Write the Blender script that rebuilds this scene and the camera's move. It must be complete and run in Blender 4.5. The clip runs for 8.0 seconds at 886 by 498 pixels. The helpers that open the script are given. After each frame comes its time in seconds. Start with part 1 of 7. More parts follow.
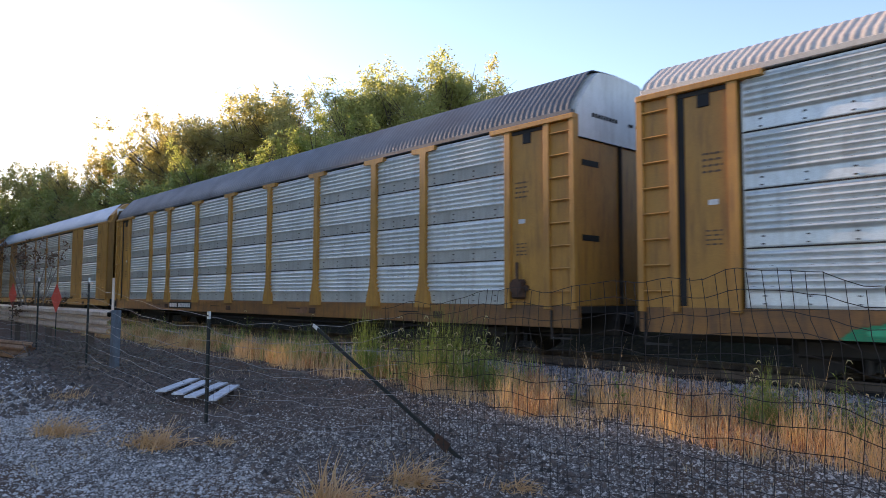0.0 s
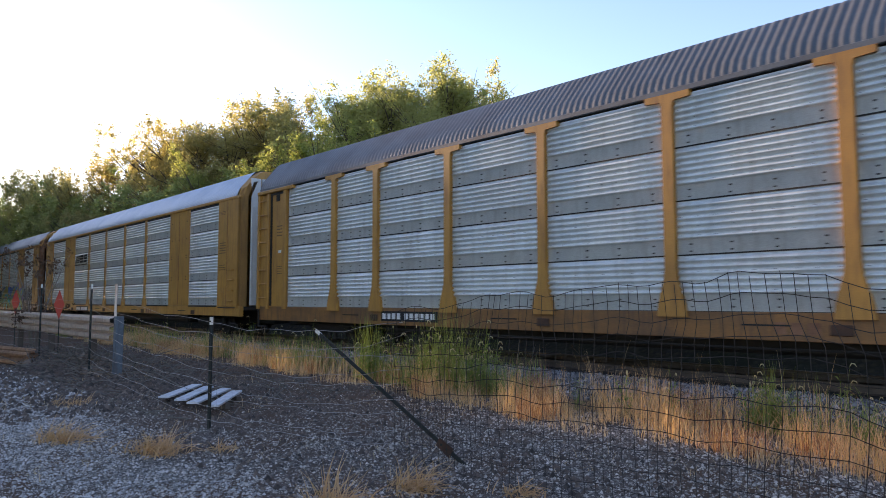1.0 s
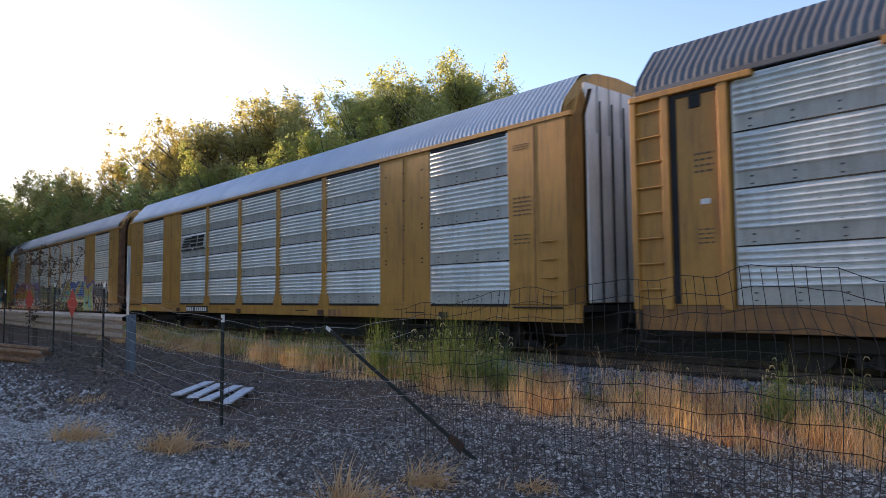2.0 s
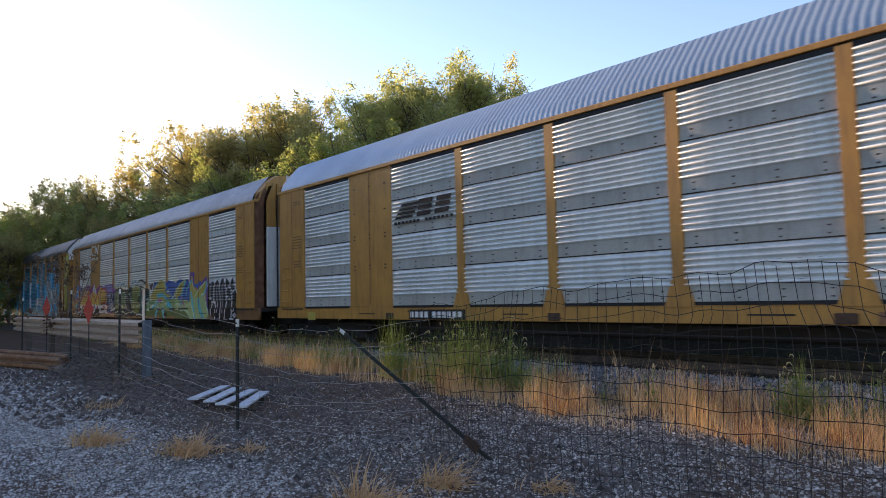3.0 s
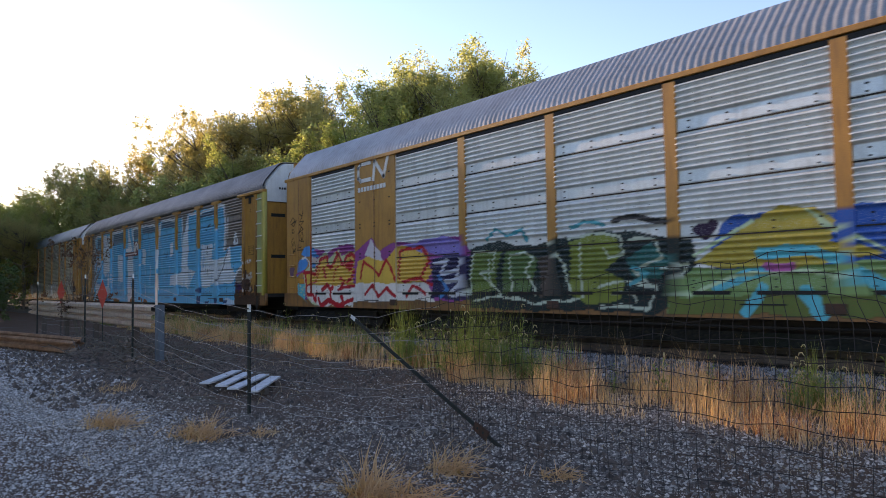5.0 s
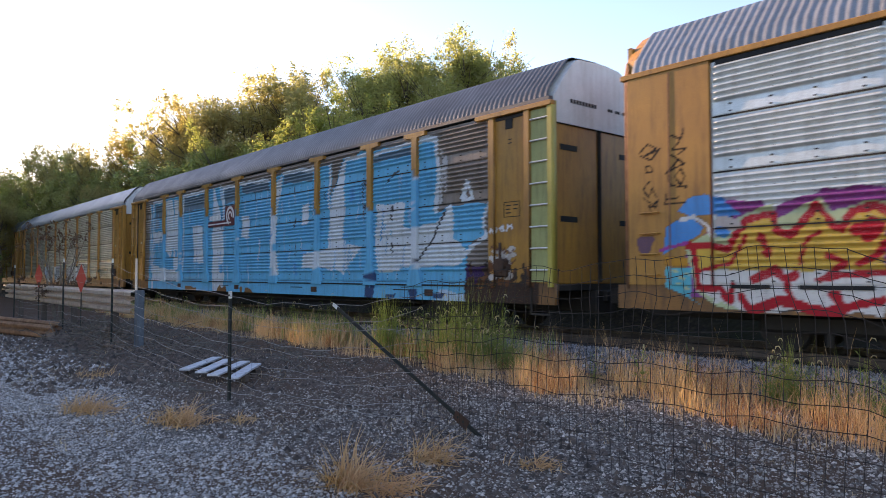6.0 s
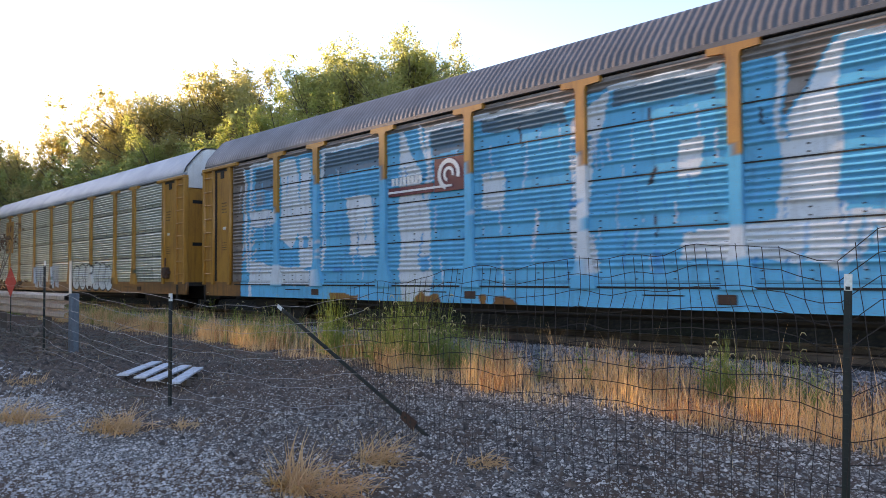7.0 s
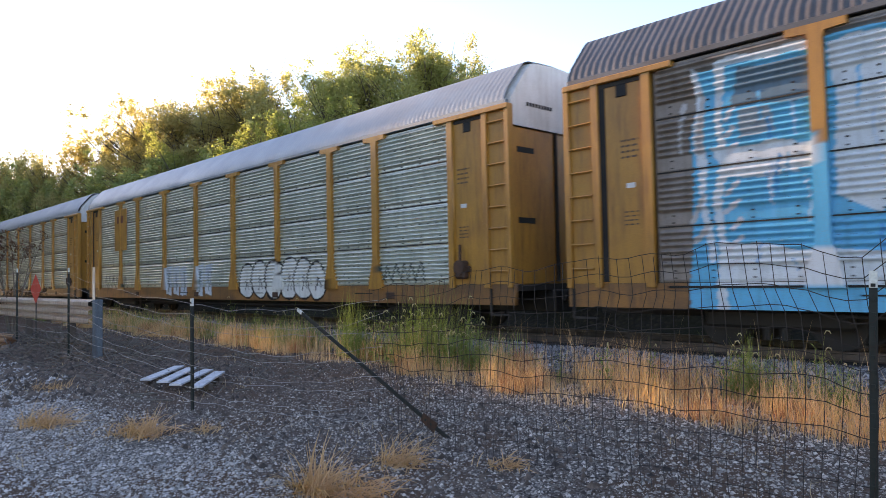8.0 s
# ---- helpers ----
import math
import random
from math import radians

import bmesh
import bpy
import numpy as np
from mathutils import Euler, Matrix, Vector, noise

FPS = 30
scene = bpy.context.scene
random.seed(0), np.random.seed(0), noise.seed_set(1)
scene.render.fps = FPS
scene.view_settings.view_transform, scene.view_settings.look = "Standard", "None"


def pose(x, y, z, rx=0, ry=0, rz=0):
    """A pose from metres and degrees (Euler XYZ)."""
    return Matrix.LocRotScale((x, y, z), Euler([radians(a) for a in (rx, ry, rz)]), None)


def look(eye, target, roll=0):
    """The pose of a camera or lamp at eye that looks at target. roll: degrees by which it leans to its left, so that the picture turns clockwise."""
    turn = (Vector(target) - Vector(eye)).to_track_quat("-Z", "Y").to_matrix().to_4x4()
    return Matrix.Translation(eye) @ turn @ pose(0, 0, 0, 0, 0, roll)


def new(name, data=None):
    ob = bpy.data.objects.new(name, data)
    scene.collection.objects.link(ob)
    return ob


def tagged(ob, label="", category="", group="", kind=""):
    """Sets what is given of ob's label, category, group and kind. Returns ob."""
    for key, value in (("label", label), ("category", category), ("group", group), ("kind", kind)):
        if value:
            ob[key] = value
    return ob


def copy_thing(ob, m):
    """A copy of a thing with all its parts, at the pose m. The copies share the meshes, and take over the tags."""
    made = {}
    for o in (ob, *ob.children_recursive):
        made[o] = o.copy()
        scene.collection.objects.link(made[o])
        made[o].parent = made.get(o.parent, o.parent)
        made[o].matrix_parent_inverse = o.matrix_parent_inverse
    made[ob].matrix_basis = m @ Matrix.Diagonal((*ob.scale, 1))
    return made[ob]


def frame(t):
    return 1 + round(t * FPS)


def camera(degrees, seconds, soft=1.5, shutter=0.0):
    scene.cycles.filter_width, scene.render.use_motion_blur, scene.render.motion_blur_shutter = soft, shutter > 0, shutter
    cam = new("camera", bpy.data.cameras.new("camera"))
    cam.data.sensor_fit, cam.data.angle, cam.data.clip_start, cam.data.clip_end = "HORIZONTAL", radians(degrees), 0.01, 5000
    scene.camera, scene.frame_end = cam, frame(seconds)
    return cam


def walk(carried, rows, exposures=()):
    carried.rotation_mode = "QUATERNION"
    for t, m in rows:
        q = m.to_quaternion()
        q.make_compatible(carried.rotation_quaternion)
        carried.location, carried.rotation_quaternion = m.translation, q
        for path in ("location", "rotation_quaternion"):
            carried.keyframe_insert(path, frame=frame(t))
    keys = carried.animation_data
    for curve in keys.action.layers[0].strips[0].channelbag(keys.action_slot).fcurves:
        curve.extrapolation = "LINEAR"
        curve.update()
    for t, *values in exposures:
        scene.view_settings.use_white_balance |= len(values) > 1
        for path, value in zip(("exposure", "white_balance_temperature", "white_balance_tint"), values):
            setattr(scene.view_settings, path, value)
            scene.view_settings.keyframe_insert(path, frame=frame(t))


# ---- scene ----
# The camera: hand-held on one spot beside the line, turning a little. The track runs along x, the train towards +x.
cam = camera(64.4, 8.0, soft=0.7, shutter=0.12)
EYE = (0.0, 0.0, 1.65)
TURNS = [  # seconds, yaw, pitch, roll
    (0, 47.89, 3.87, -0.25),
    (0.5, 48.16, 4.37, -0.10),
    (1, 48.08, 4.25, 0.01),
    (1.5, 48.45, 3.93, 0.08),
    (3, 49.96, 4.04, 1.31),
    (3.5, 51.51, 3.49, 0.50),
    (4, 51.83, 3.02, 0.54),
    (4.5, 51.17, 3.14, 1.03),
    (6, 49.42, 2.15, 0.00),
    (6.5, 46.42, 2.40, 0.86),
    (7, 45.07, 2.14, 0.45),
    (7.5, 45.50, 2.03, 0.84),
    (8, 46.58, 2.32, 1.15),
]
walk(cam, [(t, pose(*EYE, 90 + p, r, w)) for t, w, p, r in TURNS], exposures=[(0, 1.68, 7350, 28), (0.5, 1.8, 7350, 28), (1, 1.68, 7350, 28), (1.5, 1.55, 7350, 28), (3, 1.5, 7300, 28), (4.5, 1.5, 7400, 28), (6, 1.85, 7800, 30), (6.5, 2.05, 7700, 28), (7, 2.12, 7900, 29), (8, 2.12, 7950, 29)])

# ---- light ----
SUN_AZ, SUN_EL = 94.0, 10.5   # degrees left of +y, and above the horizon
sun_dir = Vector((-math.sin(radians(SUN_AZ)) * math.cos(radians(SUN_EL)), math.cos(radians(SUN_AZ)) * math.cos(radians(SUN_EL)), math.sin(radians(SUN_EL))))
world = bpy.data.worlds.new("world")
scene.world = world
world.use_nodes = True
wn = world.node_tree.nodes
sky = wn.new("ShaderNodeTexSky")
sky.sky_type, sky.sun_disc = "NISHITA", False
sky.sun_elevation, sky.sun_rotation = radians(SUN_EL), radians(-SUN_AZ)
sky.air_density, sky.dust_density, sky.ozone_density = 1.0, 0.34, 2.8
world.node_tree.links.new(sky.outputs[0], wn["Background"].inputs[0])
wn["Background"].inputs[1].default_value = 0.15
sun = new("sun", bpy.data.lights.new("sun", "SUN"))
sun.data.energy, sun.data.angle, sun.data.color = 4.8, radians(0.6), (1.0, 0.80, 0.56)
sun.matrix_world = look((0, 0, 60), Vector((0, 0, 60)) - sun_dir)


# ---- materials ----
def nodes_of(name):
    m = bpy.data.materials.new(name)
    m.use_nodes = True
    return m, m.node_tree.nodes, m.node_tree.links


def add(nodes, kind, **sets):
    n = nodes.new(kind)
    for k, val in sets.items():
        n.inputs[k.replace("_", " ")].default_value = val
    return n


def mix(nodes, links, fac, a, b, blend="MIX"):
    n = nodes.new("ShaderNodeMix")
    n.data_type, n.blend_type = "RGBA", blend
    for socket, val in ((n.inputs[0], fac), (n.inputs[6], a), (n.inputs[7], b)):
        if isinstance(val, (int, float)):
            socket.default_value = val
        elif isinstance(val, tuple):
            socket.default_value = (*val, 1)
        else:
            links.new(val, socket)
    return n.outputs[2]


def ramp(nodes, links, source, lo, hi):
    n = nodes.new("ShaderNodeMapRange")
    n.inputs[1].default_value, n.inputs[2].default_value = lo, hi
    links.new(source, n.inputs[0])
    return n.outputs[0]


def surface(name, a, b, scale=3.0, rough=0.7, metal=0.0, bump=0.2, grain=60.0, dirt=None, dirt_amount=0.35, stretch=(1, 1, 1), paint=False, island=0.0, spread=0.0):
    """Two tones by a broad noise, a fine grain, streaks of dirt, and, where asked, sprayed paint laid over it."""
    m, n, l = nodes_of(name)
    p = n["Principled BSDF"]
    tc = n.new("ShaderNodeTexCoord")
    mp = n.new("ShaderNodeMapping")
    mp.inputs["Scale"].default_value = stretch
    l.new(tc.outputs["Object"], mp.inputs[0])
    broad = add(n, "ShaderNodeTexNoise", Scale=scale, Detail=6.0, Roughness=0.62)
    fine = add(n, "ShaderNodeTexNoise", Scale=grain, Detail=3.0)
    l.new(mp.outputs[0], broad.inputs["Vector"])
    l.new(mp.outputs[0], fine.inputs["Vector"])
    col = mix(n, l, ramp(n, l, broad.outputs[0], 0.34, 0.66), a, b)
    col = mix(n, l, ramp(n, l, fine.outputs[0], 0.3, 0.75), mix(n, l, 0.25, col, (0.0, 0.0, 0.0)), col)
    if dirt:
        st = n.new("ShaderNodeMapping")
        st.inputs["Scale"].default_value = (5.0, 5.0, 0.6)
        l.new(tc.outputs["Object"], st.inputs[0])
        streak = add(n, "ShaderNodeTexNoise", Scale=1.6, Detail=7.0, Roughness=0.7)
        l.new(st.outputs[0], streak.inputs["Vector"])
        f = n.new("ShaderNodeMath")
        f.operation = "MULTIPLY"
        l.new(ramp(n, l, streak.outputs[0], 0.48, 0.72), f.inputs[0])
        f.inputs[1].default_value = dirt_amount
        col = mix(n, l, f.outputs[0], col, dirt)
    if island or spread:
        src = n.new("ShaderNodeNewGeometry").outputs["Random Per Island"] if island else n.new("ShaderNodeObjectInfo").outputs["Random"]
        col = mix(n, l, ramp(n, l, src, 0.0, 1.0), mix(n, l, island or spread, col, (0.0, 0.0, 0.0)), col)
    met = None
    if paint:
        at = n.new("ShaderNodeAttribute")
        at.attribute_name = "paint"
        l_alpha = at.outputs["Alpha"]
        worn = n.new("ShaderNodeMath")
        worn.operation = "MULTIPLY"
        l.new(l_alpha, worn.inputs[0])
        l.new(ramp(n, l, fine.outputs[0], 0.18, 0.42), worn.inputs[1])
        col = mix(n, l, worn.outputs[0], col, at.outputs["Color"])
        if dirt:   # grime streaks over the sprayed paint, and scuffed patches
            g = n.new("ShaderNodeMath")
            g.operation = "MULTIPLY"
            l.new(ramp(n, l, streak.outputs[0], 0.50, 0.74), g.inputs[0])
            l.new(worn.outputs[0], g.inputs[1])
            col = mix(n, l, g.outputs[0], col, mix(n, l, 0.36, col, (0.07, 0.055, 0.05)))
            scuff = add(n, "ShaderNodeTexNoise", Scale=0.9, Detail=9.0, Roughness=0.75)
            l.new(tc.outputs["Object"], scuff.inputs["Vector"])
            col = mix(n, l, ramp(n, l, scuff.outputs[0], 0.42, 0.62), mix(n, l, 0.12, col, (0.03, 0.025, 0.025)), col)
        inv = n.new("ShaderNodeMath")
        inv.operation = "MULTIPLY_ADD"
        l.new(worn.outputs[0], inv.inputs[0])
        inv.inputs[1].default_value, inv.inputs[2].default_value = -metal, metal
        met = inv.outputs[0]
        dull = n.new("ShaderNodeMath")
        dull.operation = "MULTIPLY_ADD"
        l.new(worn.outputs[0], dull.inputs[0])
        dull.inputs[1].default_value, dull.inputs[2].default_value = -0.42, 0.5
        l.new(dull.outputs[0], p.inputs["Specular IOR Level"])
    l.new(col, p.inputs["Base Color"])
    p.inputs["Metallic"].default_value = metal
    if met is not None:
        l.new(met, p.inputs["Metallic"])
    rr = n.new("ShaderNodeMapRange")
    rr.inputs[3].default_value, rr.inputs[4].default_value = max(0.05, rough - 0.12), min(1.0, rough + 0.12)
    l.new(broad.outputs[0], rr.inputs[0])
    l.new(rr.outputs[0], p.inputs["Roughness"])
    if bump:
        bp = n.new("ShaderNodeBump")
        bp.inputs["Strength"].default_value, bp.inputs["Distance"].default_value = bump, 0.01
        l.new(fine.outputs[0], bp.inputs["Height"])
        l.new(bp.outputs[0], p.inputs["Normal"])
    return m


def leafy(name, a, b, through_light=0.45, spread=0.5):
    """Leaves and blades: matt above, and letting light through."""
    m, n, l = nodes_of(name)
    n.remove(n["Principled BSDF"])
    geo = n.new("ShaderNodeNewGeometry")
    info = n.new("ShaderNodeObjectInfo")
    col = mix(n, l, geo.outputs["Random Per Island"], a, b)
    col = mix(n, l, ramp(n, l, info.outputs["Random"], 0.0, 1.0), col, mix(n, l, spread, col, (b[0] * 1.1, b[1] * 0.75, b[2] * 0.6)))
    d = n.new("ShaderNodeBsdfDiffuse")
    tr = n.new("ShaderNodeBsdfTranslucent")
    g = n.new("ShaderNodeBsdfGlossy")
    g.inputs["Roughness"].default_value = 0.5
    g.inputs["Color"].default_value = (0.6, 0.6, 0.6, 1)
    l.new(col, d.inputs[0])
    l.new(mix(n, l, 0.5, col, (b[0] * 1.25, b[1] * 1.35, b[2] * 0.6)), tr.inputs[0])
    s = n.new("ShaderNodeMixShader")
    s.inputs[0].default_value = through_light
    l.new(d.outputs[0], s.inputs[1])
    l.new(tr.outputs[0], s.inputs[2])
    s2 = n.new("ShaderNodeMixShader")
    s2.inputs[0].default_value = 0.05
    l.new(s.outputs[0], s2.inputs[1])
    l.new(g.outputs[0], s2.inputs[2])
    l.new(s2.outputs[0], n["Material Output"].inputs[0])
    return m


def gravel(name, dark, light, brown, size, brown_lo, zone=False):
    """Loose stone: cells with their own tones, dirt in patches, and relief."""
    m, n, l = nodes_of(name)
    p = n["Principled BSDF"]
    tc = n.new("ShaderNodeTexCoord")
    cells = add(n, "ShaderNodeTexVoronoi", Scale=size, Randomness=1.0)
    l.new(tc.outputs["Object"], cells.inputs["Vector"])
    tone = n.new("ShaderNodeSeparateColor")
    l.new(cells.outputs["Color"], tone.inputs[0])
    broad = add(n, "ShaderNodeTexNoise", Scale=0.55, Detail=7.0, Roughness=0.65)
    l.new(tc.outputs["Object"], broad.inputs["Vector"])
    fine = add(n, "ShaderNodeTexNoise", Scale=140.0, Detail=2.0)
    l.new(tc.outputs["Object"], fine.inputs["Vector"])
    col = mix(n, l, tone.outputs[0], dark, light)
    # darker cell rims: the shade in the gaps between stones, put into the colour
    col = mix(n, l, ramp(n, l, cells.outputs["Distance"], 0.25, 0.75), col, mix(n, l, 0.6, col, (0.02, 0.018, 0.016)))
    earth = mix(n, l, ramp(n, l, fine.outputs[0], 0.3, 0.7), brown, (brown[0] * 0.55, brown[1] * 0.5, brown[2] * 0.48))
    col = mix(n, l, ramp(n, l, broad.outputs[0], brown_lo, brown_lo + 0.16), col, earth)
    if zone:   # bare dirt over the far part of the yard
        xyz = n.new("ShaderNodeSeparateXYZ")
        l.new(tc.outputs["Object"], xyz.inputs[0])
        fx, fy = ramp(n, l, xyz.outputs[0], -6.8, -9.8), ramp(n, l, xyz.outputs[1], 3.0, 4.2)
        both = n.new("ShaderNodeMath")
        both.operation = "MULTIPLY"
        l.new(fx, both.inputs[0])
        l.new(fy, both.inputs[1])
        uneven = n.new("ShaderNodeMath")
        uneven.operation = "MULTIPLY"
        l.new(both.outputs[0], uneven.inputs[0])
        l.new(ramp(n, l, broad.outputs[0], 0.30, 0.50), uneven.inputs[1])
        col = mix(n, l, uneven.outputs[0], col, earth)
    l.new(col, p.inputs["Base Color"])
    p.inputs["Roughness"].default_value = 0.9
    p.inputs["Specular IOR Level"].default_value = 0.2
    bp = n.new("ShaderNodeBump")
    bp.invert = True
    bp.inputs["Strength"].default_value, bp.inputs["Distance"].default_value = 0.9, 0.02
    l.new(cells.outputs["Distance"], bp.inputs["Height"])
    l.new(bp.outputs[0], p.inputs["Normal"])
    return m


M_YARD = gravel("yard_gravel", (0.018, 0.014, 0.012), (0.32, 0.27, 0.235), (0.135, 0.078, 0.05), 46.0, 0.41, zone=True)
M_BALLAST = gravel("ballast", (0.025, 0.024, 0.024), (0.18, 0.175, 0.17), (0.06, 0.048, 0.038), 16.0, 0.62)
# oily ballast, darkened further to carry the shade under the train in its colour
M_OILY_SHADE = gravel("oily_shaded_ballast", (0.010, 0.009, 0.009), (0.05, 0.047, 0.045), (0.02, 0.017, 0.015), 16.0, 0.60)
M_SOIL = gravel("woodland_soil", (0.03, 0.025, 0.017), (0.06, 0.05, 0.03), (0.028, 0.03, 0.014), 9.0, 0.45)
M_STONE_PALE = surface("pale_drive_stone", (0.54, 0.47, 0.42), (0.92, 0.83, 0.755), 9.0, 0.88, bump=0.3, island=0.72)
M_CLOD = surface("brown_clod", (0.07, 0.045, 0.033), (0.30, 0.205, 0.15), 9.0, 0.92, bump=0.3, island=0.7)
M_STONE = surface("loose_stone", (0.42, 0.325, 0.26), (0.95, 0.82, 0.70), 9.0, 0.88, bump=0.3, island=0.86)
M_BALLAST_STONE = surface("crushed_ballast_stone", (0.15, 0.15, 0.155), (0.50, 0.49, 0.49), 9.0, 0.85, bump=0.3, island=0.85)
M_ORANGE = surface("weathered_orange_paint", (0.55, 0.26, 0.045), (0.46, 0.21, 0.04), 1.2, 0.52, bump=0.06, dirt=(0.13, 0.05, 0.02), dirt_amount=0.6, paint=True)
M_YELLOW = surface("faded_yellow_paint", (0.52, 0.245, 0.04), (0.43, 0.19, 0.035), 1.2, 0.42, bump=0.06, dirt=(0.14, 0.06, 0.022), dirt_amount=0.68, paint=True)
M_SILL = surface("road_stained_orange_sill", (0.36, 0.15, 0.035), (0.17, 0.08, 0.032), 1.6, 0.5, bump=0.1, dirt=(0.07, 0.04, 0.028), dirt_amount=0.85, stretch=(0.35, 1, 1), paint=True)
M_LIME = surface("yellow_green_paint", (0.56, 0.46, 0.09), (0.48, 0.38, 0.08), 1.5, 0.5, bump=0.06, dirt=(0.15, 0.11, 0.04), paint=True)
M_LIME_DULL = surface("dull_green_paint", (0.42, 0.43, 0.17), (0.33, 0.34, 0.13), 1.5, 0.55, bump=0.06, dirt=(0.10, 0.08, 0.03), dirt_amount=0.5)
M_GALV = surface("galvanised_steel", (0.84, 0.88, 0.865), (0.71, 0.76, 0.755), 1.1, 0.36, 0.32, bump=0.05, dirt=(0.22, 0.17, 0.13), dirt_amount=0.35, paint=True)
M_GALV_OLD = surface("stained_steel", (0.24, 0.19, 0.155), (0.34, 0.30, 0.27), 1.0, 0.5, 0.4, bump=0.06, dirt=(0.10, 0.07, 0.05), dirt_amount=0.55, paint=True)
M_GALV_GREEN = surface("greenish_steel", (0.70, 0.755, 0.68), (0.55, 0.61, 0.54), 1.1, 0.32, 0.6, bump=0.05, dirt=(0.18, 0.17, 0.12), dirt_amount=0.4, paint=True)
M_ROOF_GREY = surface("grey_roof_steel", (0.125, 0.145, 0.165), (0.09, 0.10, 0.115), 0.9, 0.55, 0.2, bump=0.05, dirt=(0.12, 0.10, 0.09), dirt_amount=0.35)
M_ROOF_MID = surface("weathered_roof_steel", (0.36, 0.375, 0.40), (0.28, 0.295, 0.315), 0.9, 0.46, 0.35, bump=0.05, dirt=(0.12, 0.10, 0.09), dirt_amount=0.5)
M_ROOF_LIGHT = surface("pale_roof_steel", (0.29, 0.345, 0.38), (0.24, 0.285, 0.32), 0.9, 0.5, 0.4, bump=0.05, dirt=(0.35, 0.32, 0.3), dirt_amount=0.3)
M_ROOF_BLUE = surface("sky_grey_roof_steel", (0.30, 0.41, 0.51), (0.25, 0.35, 0.45), 0.9, 0.45, 0.35, bump=0.05, dirt=(0.33, 0.33, 0.34), dirt_amount=0.3)
M_ROOF_CREAM = surface("cream_roof_paint", (0.66, 0.60, 0.52), (0.58, 0.52, 0.46), 0.9, 0.5, 0.2, bump=0.05, dirt=(0.34, 0.25, 0.2), dirt_amount=0.5)
M_ROOF_BROWN = surface("sooty_roof_steel", (0.15, 0.145, 0.145), (0.10, 0.097, 0.10), 0.9, 0.45, 0.35, bump=0.05, dirt=(0.10, 0.08, 0.07), dirt_amount=0.5)
M_WHITE = surface("chalky_white_paint", (0.74, 0.74, 0.73), (0.62, 0.62, 0.61), 1.5, 0.5, bump=0.05, dirt=(0.30, 0.25, 0.2), dirt_amount=0.35)
M_LETTER = surface("stencil_white", (0.78, 0.78, 0.76), (0.70, 0.70, 0.68), 4.0, 0.55, bump=0.0)
M_BLACK = surface("black_paint", (0.018, 0.018, 0.02), (0.03, 0.03, 0.03), 2.0, 0.5, bump=0.05)
M_BLACK.node_tree.nodes["Principled BSDF"].inputs["Specular IOR Level"].default_value = 0.15
M_STENCIL = surface("faded_dark_stencil", (0.10, 0.055, 0.03), (0.16, 0.085, 0.04), 6.0, 0.6, bump=0.0)
M_GRIME = surface("oily_black_steel", (0.018, 0.016, 0.015), (0.04, 0.032, 0.026), 2.0, 0.7, 0.2, bump=0.2)
M_RUST = surface("rusty_steel", (0.34, 0.16, 0.085), (0.20, 0.09, 0.05), 4.0, 0.8, 0.1, bump=0.3)
M_RUST_DARK = surface("dark_rusty_gear", (0.10, 0.045, 0.025), (0.05, 0.028, 0.02), 5.0, 0.75, 0.2, bump=0.3)
M_RAIL = surface("worn_rail_steel", (0.15, 0.115, 0.095), (0.09, 0.065, 0.05), 2.0, 0.5, 0.5, bump=0.05)
M_TIE = surface("creosoted_timber", (0.07, 0.05, 0.04), (0.12, 0.095, 0.08), 3.0, 0.9, bump=0.4)
M_POST = surface("dark_green_post_paint", (0.010, 0.014, 0.012), (0.02, 0.026, 0.02), 6.0, 0.75, bump=0.1, dirt=(0.12, 0.06, 0.03))
M_WIRE = surface("rusted_wire", (0.020, 0.014, 0.012), (0.045, 0.03, 0.024), 8.0, 0.8, 0.0, bump=0.0)
M_WIRE_PALE = surface("galvanised_wire", (0.46, 0.42, 0.38), (0.30, 0.26, 0.23), 8.0, 0.5, 0.3, bump=0.0)
M_GUARD = surface("weathered_guardrail_steel", (0.90, 0.74, 0.60), (0.78, 0.58, 0.44), 2.0, 0.6, 0.0, bump=0.08, dirt=(0.25, 0.13, 0.07), dirt_amount=0.6)
M_GUARD_RUST = surface("rust_stained_beam_steel", (0.62, 0.36, 0.21), (0.40, 0.20, 0.11), 2.0, 0.65, 0.0, bump=0.1, dirt=(0.16, 0.08, 0.045), dirt_amount=0.7)
M_BLUEGREY = surface("blue_grey_painted_post", (0.055, 0.08, 0.105), (0.12, 0.155, 0.19), 5.0, 0.6, bump=0.25, dirt=(0.05, 0.035, 0.028), dirt_amount=0.7)
M_RED = surface("faded_red_marker", (0.62, 0.07, 0.045), (0.52, 0.06, 0.04), 6.0, 0.45, bump=0.0)
M_PALLET = surface("white_painted_board", (0.66, 0.68, 0.72), (0.50, 0.51, 0.54), 5.0, 0.7, bump=0.2, stretch=(1, 6, 6), dirt=(0.2, 0.17, 0.15), dirt_amount=0.5)
M_BARK = surface("bark", (0.11, 0.085, 0.06), (0.19, 0.15, 0.115), 2.0, 0.95, bump=0.5, stretch=(3, 3, 0.6))
M_TWIG = surface("dead_twig", (0.12, 0.10, 0.085), (0.20, 0.17, 0.14), 6.0, 0.9, bump=0.1)
M_LEAF_SUN = leafy("yellow_green_leaves", (0.24, 0.30, 0.12), (0.42, 0.44, 0.21), 0.72)
M_LEAF_GREEN = leafy("green_leaves", (0.20, 0.25, 0.08), (0.37, 0.39, 0.14), 0.72)
